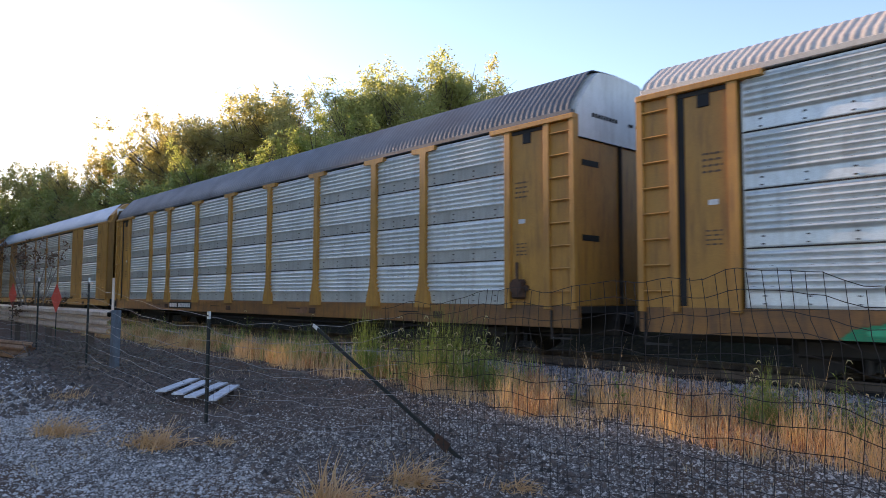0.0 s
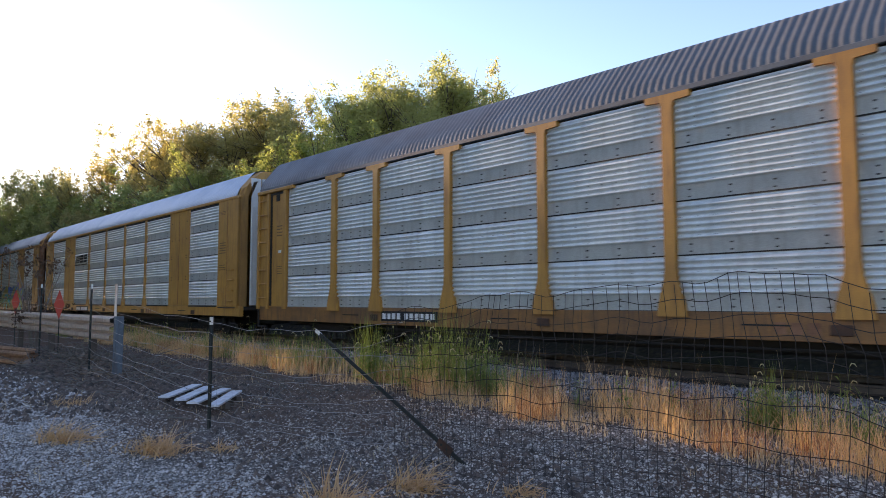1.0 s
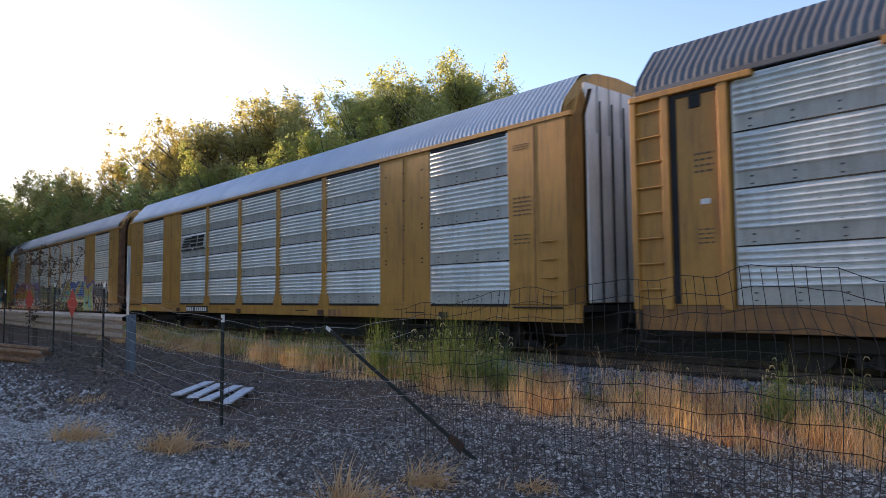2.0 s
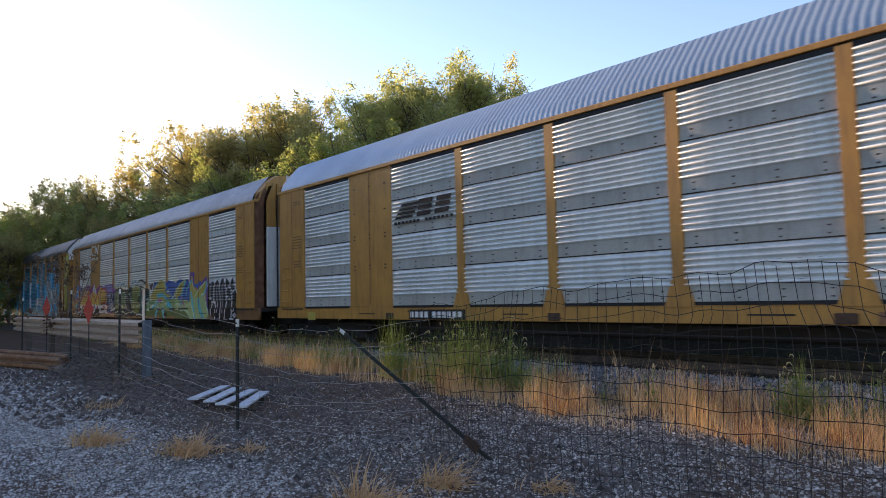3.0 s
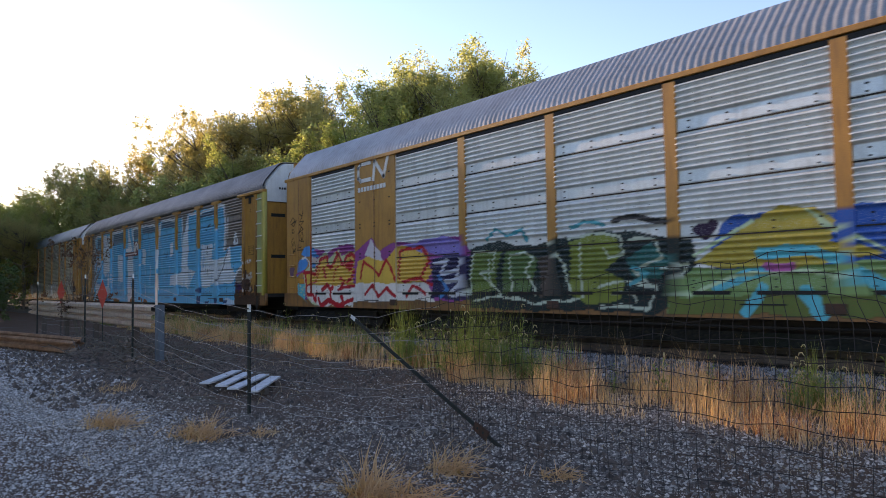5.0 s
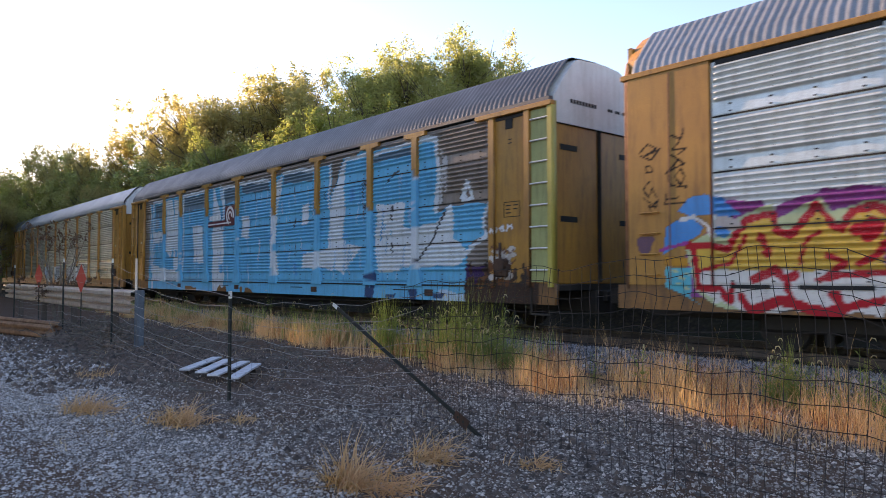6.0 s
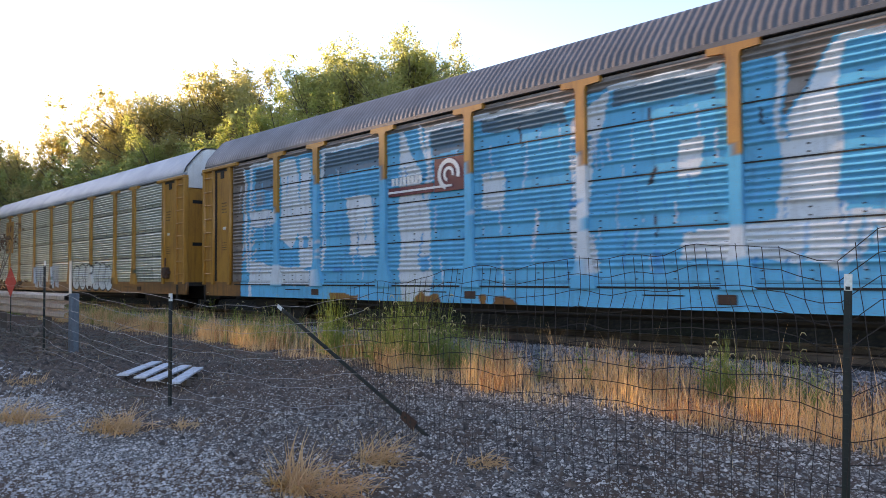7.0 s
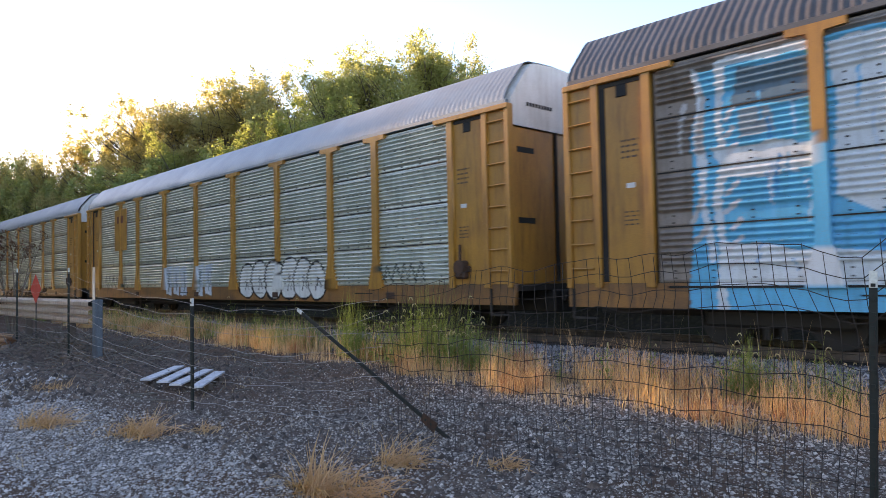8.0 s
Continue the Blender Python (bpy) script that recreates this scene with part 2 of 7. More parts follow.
M_LEAF_OLIVE = leafy("olive_leaves", (0.27, 0.265, 0.125), (0.46, 0.42, 0.22), 0.72)
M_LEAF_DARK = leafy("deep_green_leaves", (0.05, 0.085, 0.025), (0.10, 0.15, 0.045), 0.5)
M_LEAF_DEAD = leafy("withered_leaves", (0.06, 0.035, 0.025), (0.12, 0.075, 0.05), 0.3)
M_STRAW = leafy("dry_straw_blades", (0.56, 0.29, 0.14), (0.84, 0.55, 0.31), 0.42, 0.4)
M_STRAW_PALE = leafy("bleached_dry_blades", (0.46, 0.29, 0.17), (0.68, 0.49, 0.31), 0.4, 0.35)
M_TUFT = leafy("tan_dead_grass", (0.46, 0.23, 0.11), (0.70, 0.43, 0.22), 0.4, 0.35)
M_WEED = leafy("weed_green", (0.12, 0.19, 0.04), (0.24, 0.30, 0.08), 0.4, 0.3)
M_RUSSET = leafy("russet_dead_blades", (0.30, 0.12, 0.055), (0.46, 0.21, 0.10), 0.3, 0.2)
M_SEED = leafy("pale_seed_heads", (0.40, 0.34, 0.20), (0.50, 0.44, 0.28), 0.4, 0.2)


# ---- building helpers ----
SPRAYED = (M_ORANGE, M_SILL, M_YELLOW, M_LIME, M_GALV, M_GALV_OLD, M_GALV_GREEN)   # finishes that may carry sprayed paint


def link_mesh(name, me, material, parent=None, label="", smooth=False):
    for m in (material if isinstance(material, (list, tuple)) else [material]):
        if m is not None and m.name not in [s.name for s in me.materials]:
            me.materials.append(m)
    if smooth:
        me.shade_smooth()
    if any(m in SPRAYED for m in me.materials) and "paint" not in me.color_attributes:
        bare = me.color_attributes.new("paint", "FLOAT_COLOR", "POINT")
        bare.data.foreach_set("color", np.zeros(len(me.vertices) * 4, np.float32))
    ob = new(name, me)
    if parent is not None:
        ob.parent = parent
    return tagged(ob, label)


def part(name, bm, material, parent=None, label="", smooth=False):
    me = bpy.data.meshes.new(name)
    bm.to_mesh(me)
    bm.free()
    return link_mesh(name, me, material, parent, label, smooth)


def thing(name, label, category, group="", kind="", m=None):
    ob = tagged(new(name), label, category, group, kind)
    if m is not None:
        ob.matrix_world = m
    return ob


def box(bm, x0, x1, y0, y1, z0, z1, bevel=0.0, m=None):
    r = bmesh.ops.create_cube(bm, size=1.0)
    vs = r["verts"]
    for v in vs:
        v.co = Vector((x0 + (v.co.x + 0.5) * (x1 - x0), y0 + (v.co.y + 0.5) * (y1 - y0), z0 + (v.co.z + 0.5) * (z1 - z0)))
    if bevel:
        es = list({e for v in vs for e in v.link_edges})
        b = bmesh.ops.bevel(bm, geom=es, offset=bevel, segments=1, affect="EDGES")
        vs = list({v for f in b["faces"] for v in f.verts} | {v for v in vs if v.is_valid})
    if m is not None:
        bmesh.ops.transform(bm, matrix=m, verts=vs)
    return bm


def one_box(*a, **k):
    return box(bmesh.new(), *a, **k)


def prism(bm, pts, y0, y1):
    """A flat outline in x, z, pushed from y0 to y1."""
    a = [bm.verts.new((x, y0, z)) for x, z in pts]
    b = [bm.verts.new((x, y1, z)) for x, z in pts]
    n = len(pts)
    bm.faces.new(a)
    bm.faces.new(b[::-1])
    for i in range(n):
        bm.faces.new((a[i], b[i], b[(i + 1) % n], a[(i + 1) % n]))
    bmesh.ops.recalc_face_normals(bm, faces=bm.faces[:])
    return bm


def rod(bm, a, b, r0, r1=None, sides=6):
    r1 = r0 if r1 is None else r1
    a, b = Vector(a), Vector(b)
    q = (b - a).to_track_quat("Z", "Y")
    rings = []
    for p, r in ((a, r0), (b, r1)):
        rings.append([bm.verts.new(p + q @ Vector((r * math.cos(2 * math.pi * i / sides), r * math.sin(2 * math.pi * i / sides), 0))) for i in range(sides)])
    for i in range(sides):
        j = (i + 1) % sides
        bm.faces.new((rings[0][i], rings[0][j], rings[1][j], rings[1][i]))
    bm.faces.new(rings[0][::-1])
    bm.faces.new(rings[1])
    return bm


def tube(bm, pts, radii, sides=4):
    """A bent rod through points."""
    rings = []
    for i, p in enumerate(pts):
        d = (Vector(pts[min(i + 1, len(pts) - 1)]) - Vector(pts[max(i - 1, 0)])).normalized()
        q = d.to_track_quat("Z", "Y")
        r = radii[i] if isinstance(radii, (list, tuple)) else radii
        rings.append([bm.verts.new(Vector(p) + q @ Vector((r * math.cos(2 * math.pi * k / sides), r * math.sin(2 * math.pi * k / sides), 0))) for k in range(sides)])
    for a, b in zip(rings, rings[1:]):
        for k in range(sides):
            bm.faces.new((a[k], a[(k + 1) % sides], b[(k + 1) % sides], b[k]))
    bm.faces.new(rings[0][::-1])
    bm.faces.new(rings[-1])
    return bm


def raw_mesh(name, verts, quads):
    """A mesh from arrays of places and of faces that all have the same number of corners."""
    verts, quads = np.asarray(verts, np.float32), np.asarray(quads, np.int32)
    me = bpy.data.meshes.new(name)
    k = quads.shape[1]
    me.vertices.add(len(verts))
    me.vertices.foreach_set("co", verts.ravel())
    me.loops.add(quads.size)
    me.loops.foreach_set("vertex_index", quads.ravel())
    me.polygons.add(len(quads))
    me.polygons.foreach_set("loop_start", np.arange(0, quads.size, k, dtype=np.int32))
    me.update(calc_edges=True)
    me.validate()
    return me


def grid_quads(nu, nv):
    i = np.arange(nu * nv).reshape(nu, nv)
    return np.stack([i[:-1, :-1], i[1:, :-1], i[1:, 1:], i[:-1, 1:]], -1).reshape(-1, 4)


# ---- ground ----
TRACK_Y, RAIL_Z = 12.545, 0.41


def lump(x, y, s, seed=0.0):
    """Smooth unevenness from a few waves."""
    return (np.sin(x / s + 1.3 * seed) * np.cos(y / s * 1.17 - seed) + 0.5 * np.sin(2.3 * x / s + y / s * 1.9 + seed)) / 1.5


def height(x, y):
    """The lie of the land: a level yard, the low ballast bank of the line, and a rising wooded bank behind."""
    x, y = np.asarray(x, float), np.asarray(y, float)
    d = np.abs(y - TRACK_Y)
    bank = np.clip((3.6 - d) / 1.5, 0, 1)
    z = 0.26 * bank * bank * (3 - 2 * bank)
    z = z + 0.03 * lump(x, y, 1.7) * (d > 2.4) + 0.012 * lump(x, y, 0.43, 2.0)
    far = np.clip((y - 14.9) / 1.7, 0, 1)
    z = z + 1.0 * far * far * (3 - 2 * far)
    hill = np.clip((y - 19) / 40, 0, 1)
    z = z + 9.0 * hill * hill * (3 - 2 * hill) * np.clip(1.1 + x / 400, 0.3, 1.2)
    pile = np.exp(-(((x + 19.5) / 2.2) ** 2 + ((y - 5.2) / 0.9) ** 2))
    return z + 0.28 * pile * (1 + 0.3 * lump(x, y, 0.35, 4.0))


def build_ground():
    gx = np.concatenate([[-1500, -900, -500, -300, -200], np.linspace(-150, -32, 60), np.linspace(-31.5, 6, 190), np.linspace(7, 40, 34), [60, 100, 200, 400, 900, 1500]])
    gy = np.concatenate([[-1500, -700, -300, -120, -60, -30], np.linspace(-20, 0, 21), np.linspace(0.3, 17, 90), np.linspace(18, 70, 40), [90, 130, 200, 400, 900, 1800]])
    X, Y = np.meshgrid(gx, gy, indexing="ij")
    Z = height(X, Y)
    me = raw_mesh("ground", np.stack([X, Y, Z], -1).reshape(-1, 3), grid_quads(len(gx), len(gy)))
    yc = np.empty(len(me.polygons) * 3, np.float32)
    me.polygons.foreach_get("center", yc)
    yc = yc.reshape(-1, 3)[:, 1]
    # slot 3 is the bed below the train, with that shade in its colour
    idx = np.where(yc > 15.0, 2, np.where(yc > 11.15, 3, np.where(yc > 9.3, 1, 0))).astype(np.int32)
    ob = link_mesh("ground", me, [M_YARD, M_BALLAST, M_SOIL, M_OILY_SHADE], smooth=True)
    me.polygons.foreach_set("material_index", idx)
    tagged(ob, "grey gravel yard with brown dirt patches beside a ballast bank", "ground", kind="structure")


build_ground()


def stones(name, label, count, x0, x1, y0, y1, size, seed, material=M_STONE, ragged=0.0):
    """Loose crushed stones, each an uneven six-sided lump."""
    rng = np.random.default_rng(seed)
    x = x0 + (x1 - x0) * rng.random(count) ** 0.8 if x0 > x1 else x0 + (x1 - x0) * rng.random(count)
    y = y0 + (y1 - y0) * rng.random(count)
    dirt = np.clip((-x - 6.8) / 3, 0, 1) * np.clip((y - 3.0) / 1.2, 0, 1) * (y < 9)
    keep = rng.random(count) > dirt * (0.0 if material is M_CLOD else 0.85)
    if ragged:   # an uneven far edge that thins out
        keep &= y < y1 - ragged * (0.5 + 0.5 * lump(x, y, 0.9, 3.0)) - ragged * rng.random(count) ** 2
    x, y = x[keep], y[keep]
    count = len(x)
    s = size * (0.45 + 1.5 * rng.random(count) ** 3.5)
    base = np.array([(1, 0, 0), (-1, 0, 0), (0, 1, 0), (0, -1, 0), (0, 0, 1)], float)
    tris = np.array([(0, 2, 4), (2, 1, 4), (1, 3, 4), (3, 0, 4)])   # the buried half is left away
    v = base[None] * (0.6 + 0.8 * rng.random((count, 5, 1))) + 0.35 * (rng.random((count, 5, 3)) - 0.5)
    v *= np.array([1.0, 0.8, 0.75])
    a = rng.random(count) * 2 * np.pi
    c, sn = np.cos(a)[:, None], np.sin(a)[:, None]
    vx = (v[..., 0] * c - v[..., 1] * sn) * s[:, None] + x[:, None]
    vy = (v[..., 0] * sn + v[..., 1] * c) * s[:, None] + y[:, None]
    vz = v[..., 2] * s[:, None] + (height(x, y) - 0.02 * s)[:, None]
    f = (np.arange(count) * 5)[:, None, None] + tris[None]
    ob = link_mesh(name, raw_mesh(name, np.stack([vx, vy, vz], -1).reshape(-1, 3), f.reshape(-1, 3)), material)
    return tagged(ob, label, "gravel", kind="stuff")


stones("loose_gravel", "loose pale grey crushed stones strewn over the yard", 125000, -13.0, 1.5, 1.6, 8.7, 0.0130, 3)
stones("near_gravel", "pale grey crushed stones of the gravel drive", 84000, -16.0, -3.0, -0.6, 3.9, 0.0128, 7, M_STONE_PALE, ragged=1.3)
stones("far_gravel", "scattered grey stones on the dirt yard", 15000, -32.0, -13.0, 0.0, 3.8, 0.028, 4, M_STONE_PALE)
stones("ballast_stones", "grey crushed stone ballast along the line", 36000, -28.0, 3.0, 9.4, 11.25, 0.031, 5, M_BALLAST_STONE)


stones("litter_clods", "dark clods and broken litter on the bare dirt", 9000, -30.0, -11.0, 2.0, 6.6, 0.048, 16, M_CLOD)
stones("dirt_clods", "brown clods and dull stones on the bare dirt", 19000, -28.0, -3.0, 3.0, 8.8, 0.030, 6, M_CLOD)


# ---- the line ----
def build_track():
    for side, y in ((0, TRACK_Y - 0.7535), (1, TRACK_Y + 0.7535)):
        bm = bmesh.new()
        prof = [(-0.07, -0.17), (0.07, -0.17), (0.07, -0.155), (0.012, -0.13), (0.012, -0.045), (0.036, -0.035), (0.036, -0.004), (0.028, 0), (-0.028, 0), (-0.036, -0.004), (-0.036, -0.035), (-0.012, -0.045), (-0.012, -0.13), (-0.07, -0.155)]
        ends = []
        for x in (-400, 200):
            ends.append([bm.verts.new((x, y + a, RAIL_Z + b)) for a, b in prof])
        k = len(prof)
        for i in range(k):
            bm.faces.new((ends[0][i], ends[0][(i + 1) % k], ends[1][(i + 1) % k], ends[1][i]))
        bm.faces.new(ends[0])
        bm.faces.new(ends[1][::-1])
        tagged(part("rail", bm, M_RAIL), "worn steel railway rail on timber sleepers", "rail", "rails of the line", "structure")
    proto = part("sleeper", one_box(-0.11, 0.11, -1.3, 1.3, -0.17, 0.0, bevel=0.012), M_TIE)
    tagged(proto, "dark weathered timber railway sleeper", "sleeper", "sleepers of the line", "structure")
    proto.location = (3.0, TRACK_Y, RAIL_Z - 0.172)
    for i in range(1, 110):
        o = copy_thing(proto, pose(3.0 - 0.55 * i, TRACK_Y, RAIL_Z - 0.172, 0, 0, 1.2 * math.sin(i * 7.7)))


build_track()


# ---- the train: covered car-carrier wagons ----
PITCH, HALF, FACE = 28.5, 13.57, 1.60
Z_SILL, Z_DECK = 0.64, 1.07
PANEL_END = 11.73


def inside(X, Z, pts):
    """True where a place lies within the outline."""
    hit = np.zeros(X.shape, bool)
    n = len(pts)
    for i in range(n):
        (x1, z1), (x2, z2) = pts[i], pts[(i + 1) % n]
        cross = (z1 > Z) != (z2 > Z)
        hit ^= cross & (X < (x2 - x1) * (Z - z1) / ((z2 - z1) or 1e-9) + x1)
    return hit


def near_line(X, Z, pts, w):
    """True within w of a bent line."""
    best = np.full(X.shape, 1e9)
    for (x1, z1), (x2, z2) in zip(pts, pts[1:]):
        dx, dz = x2 - x1, z2 - z1
        u = np.clip(((X - x1) * dx + (Z - z1) * dz) / (dx * dx + dz * dz + 1e-12), 0, 1)
        best = np.minimum(best, np.hypot(X - x1 - u * dx, Z - z1 - u * dz))
    return best < w


class Spray:
    """Paint sprayed on a wagon's side, laid coat over coat at places x, z of the side."""

    def __init__(self, X, Z):
        wob = 0.03 * np.sin(7 * X + 3 * Z) + 0.03 * np.sin(5 * Z - 2 * X) + 0.012 * np.sin(31 * Z + 13 * X)
        self.X, self.Z = X * 1.027 + wob, Z + 0.6 * wob
        self.rgba = np.zeros((*X.shape, 4), np.float32)

    def coat(self, where, colour):
        self.rgba[where] = (*colour, 1.0)

    def fill(self, pts, colour):
        self.coat(inside(self.X, self.Z, pts), colour)

    def line(self, pts, w, colour):
        self.coat(near_line(self.X, self.Z, pts, w), colour)

    def blob(self, x, z, rx, rz, colour):
        self.coat(((self.X - x) / rx) ** 2 + ((self.Z - z) / rz) ** 2 < 1, colour)

    def bare_above(self, z):
        self.rgba[self.Z > z + 0.5 * np.sin(2.3 * self.X)] = 0

    def rect(self, x0, x1, z0, z1, colour):
        self.coat((self.X > x0) & (self.X < x1) & (self.Z > z0) & (self.Z < z1), colour)


def spray_mesh(me, painter):
    """Store the sprayed coats on a mesh's points."""
    n = len(me.vertices)
    co = np.empty(n * 3, np.float32)
    me.vertices.foreach_get("co", co)
    co = co.reshape(-1, 3)
    rgba = np.zeros((n, 4), np.float32)
    if painter is not None:
        s = Spray(co[:, 0], co[:, 2])
        painter(s)
        rgba = s.rgba
        rgba[co[:, 1] > 0] = 0
    a = me.color_attributes.new("paint", "FLOAT_COLOR", "POINT")
    a.data.foreach_set("color", rgba.ravel())


def side_panel(x0, x1, ribs, painter, fine, flat=0.25):
    """One bay of stacked pressed sheets: groups of horizontal ribs between flat bands."""
    zs, am = [Z_DECK + 0.01], [0.0]
    sheets, h = 4, (4.80 - Z_DECK - 0.02) / 4
    for s in range(sheets):
        b = Z_DECK + 0.02 + s * h
        zs += [b + 0.006, b + 0.02]
        am += [0.0, 0.25]
        step = (h - flat - 0.04) / ribs
        for r in range(ribs):
            c = b + flat + r * step
            for u, v in ((0.0, 0.0), (0.2, 0.55), (0.35, 1.0), (0.55, 1.0), (0.72, 0.5), (0.86, 0.0)):
                zs.append(c + u * step)
                am.append(v)
        zs.append(b + h - 0.004)
        am.append(0.0)
    zs, am = np.array(zs), np.array(am)
    step = 0.028 if fine else (x1 - x0) / 5
    inner = np.linspace(x0 + 0.09, x1 - 0.09, max(3, int((x1 - x0) / step)))
    xs = np.concatenate([[x0, x0 + 0.04], inner, [x1 - 0.04, x1]])
    fx = np.ones(len(xs))
    fx[[0, 1, -2, -1]] = (0, 0, 0, 0)
    if fine:   # more rows on the flats, so that paint has clean edges
        extra = np.arange(zs[0], zs[-1], 0.028)
        add_z = np.array([z for z in extra if np.abs(zs - z).min() > 0.012])
        az = np.interp(add_z, zs, am)
        zs, am = np.concatenate([zs, add_z]), np.concatenate([am, az])
        o = np.argsort(zs)
        zs, am = zs[o], am[o]
    X, Z = np.meshgrid(xs, zs, indexing="ij")
    dent = 0.0015 * np.sin(X * 2.1 + 1.0) * np.sin(Z * 3.3)
    Y = -(FACE - 0.05) - 0.050 * fx[:, None] * am[None] - dent
    me = raw_mesh("panel", np.stack([X, Y, Z], -1).reshape(-1, 3), grid_quads(len(xs), len(zs)))
    me.flip_normals() if me.polygons[0].normal.y > 0 else None
    spray_mesh(me, painter)
    me.shade_smooth()
    return me


def plate(x0, x1, z0, z1, y0, y1, painter, fine, name="plate"):
    """A slab of the side, cut fine enough to carry paint."""
    if not fine:
        bm = one_box(x0, x1, y0, y1, z0, z1, bevel=0.008)
        me = bpy.data.meshes.new(name)
        bm.to_mesh(me)
        bm.free()
    else:
        nx, nz = max(2, int((x1 - x0) / 0.026)), max(2, int((z1 - z0) / 0.028))
        X, Z = np.meshgrid(np.linspace(x0, x1, nx), np.linspace(z0, z1, nz), indexing="ij")
        a = np.stack([X, np.full_like(X, y0), Z], -1).reshape(-1, 3)
        q = grid_quads(nx, nz)
        b = np.array([(x0, y1, z0), (x1, y1, z0), (x1, y1, z1), (x0, y1, z1)])
        k = len(a)
        c = [0, (nx - 1) * nz, nx * nz - 1, nz - 1]
        sides = [(c[i], k + i, k + (i + 1) % 4, c[(i + 1) % 4]) for i in range(4)]
        me = raw_mesh(name, np.concatenate([a, b]), np.concatenate([q, np.array(sides), [(k, k + 3, k + 2, k + 1)]]))
    spray_mesh(me, painter)
    return me


def t_post_outline(x):
    return [(x - 0.27, 0.98), (x + 0.27, 0.98), (x + 0.24, 1.2), (x + 0.12, 1.62), (x + 0.10, 1.8), (x + 0.10, 4.62), (x + 0.13, 4.70), (x + 0.42, 4.72), (x + 0.42, 4.83),
            (x - 0.42, 4.83), (x - 0.42, 4.72), (x - 0.13, 4.70), (x - 0.10, 4.62), (x - 0.10, 1.8), (x - 0.12, 1.62), (x - 0.24, 1.2)]


def plain_post_outline(x):
    return [(x - 0.30, 1.0), (x + 0.30, 1.0), (x + 0.12, 1.55), (x + 0.12, 4.8), (x - 0.12, 4.8), (x - 0.12, 1.55)]


ROOF_CACHE = {}


def roof_mesh(half, rise=1.0, ribbing=0.013):
    """A pressed-steel roof with ribs across it, over a rounded section."""
    key = (half, rise, ribbing)
    if key in ROOF_CACHE:
        return ROOF_CACHE[key].copy()
    prof = [(-1.60, 4.90), (-1.585, 5.0), (-1.51, 5.17), (-1.26, 5.47), (-1.02, 5.75), (-0.93, 5.83), (-0.80, 5.88), (-0.4, 5.91), (0, 5.925)]
    prof = [(y, 4.9 + (z - 4.9) * rise) for y, z in prof]
    prof = prof + [(-y, z) for y, z in prof[-2::-1]]
    xs = np.arange(-half, half + 0.001, 0.0375)
    wave = ribbing * (np.sin(xs * 2 * np.pi / 0.15) > -0.1)
    pts = np.array(prof)
    nrm = np.array([(y / 1.6, 0.55) for y, z in prof])
    nrm /= np.linalg.norm(nrm, axis=1)[:, None]
    X = np.repeat(xs[:, None], len(prof), 1)
    Y = pts[None, :, 0] + wave[:, None] * nrm[None, :, 0]
    Z = pts[None, :, 1] + wave[:, None] * nrm[None, :, 1]
    me = raw_mesh("roof", np.stack([X, Y, Z], -1).reshape(-1, 3), grid_quads(len(xs), len(prof)))
    ROOF_CACHE[key] = me
    return me.copy()


def truck_parts(parent, x):
    """One four-wheel bogie under the wagon."""
    t = part("bogie", box(box(one_box(-1.15, 1.15, -1.08, -0.92, 0.32, 0.62, bevel=0.05), -1.15, 1.15, 0.92, 1.08, 0.32, 0.62, bevel=0.05), -0.25, 0.25, -1.0, 1.0, 0.36, 0.66, bevel=0.03), M_GRIME, parent)
    t.location = (x, 0, 0)
    for dx in (-0.88, 0.88):
        for y in (-0.78, 0.78):
            bm = bmesh.new()
            rod(bm, (0, -0.065, 0), (0, 0.065, 0), 0.42, sides=28)
            s = -1 if y < 0 else 1
            rod(bm, (0, -s * 0.065, 0), (0, -s * 0.09, 0), 0.45, sides=28)
            rod(bm, (0, s * 0.065, 0), (0, s * 0.20, 0), 0.10, sides=12)
            w = part("wheel", bm, M_GRIME, t)
            w.location = (dx, y, 0.42)
        for y in (-1.0, 1.0):
            part("spring", rod(bmesh.new(), (dx * 0.15, y, 0.14), (dx * 0.15, y, 0.34), 0.07, sides=10), M_GRIME, t)


def ladder(parent, x0, x1, z0, z1, rungs, material, y):
    """Two stiles, given by the plates beside them, and round rungs."""
    for i in range(rungs):
        z = z0 + (z1 - z0) * i / (rungs - 1)
        part("rung", tube(bmesh.new(), [(x0, y + 0.06, z), (x0, y, z), (x1, y, z), (x1, y + 0.06, z)], 0.019, 6), material, parent)


def bars(name, parent, x0, x1, z0, z1, y, rows, material, seed, fill=0.75):
    """Small unreadable stencilling as plain bars."""
    rng = random.Random(seed)
    bm = bmesh.new()
    h = (z1 - z0) / rows
    for r in range(rows):
        x = x0
        while x < x1 - 0.02:
            w = min(rng.uniform(0.05, 0.16), x1 - x)
            box(bm, x, x + w * fill, y - 0.004, y + 0.002, z0 + r * h, z0 + (r + 0.34) * h)
            x += w
    return tagged(part(name, bm, material, parent), kind="stuff")


def number_plate(parent, x0, x1, z0, z1, y):
    """A black plate with the wagon's mark, set as plain white bars."""
    p = part("mark_plate", one_box(x0, x1, y - 0.006, y + 0.01, z0, z1), M_BLACK, parent, "black plate with white painted bars")
    bm = bmesh.new()
    n = 10
    w = (x1 - x0 - 0.12) / (n + 0.6)
    for i in range(n):
        x = x0 + 0.06 + i * w + (0.6 * w if i > 3 else 0)
        box(bm, x, x + 0.68 * w, y - 0.011, y - 0.004, z0 + 0.05, z1 - 0.05)
    tagged(part("mark_lettering", bm, M_LETTER, p), kind="stuff")


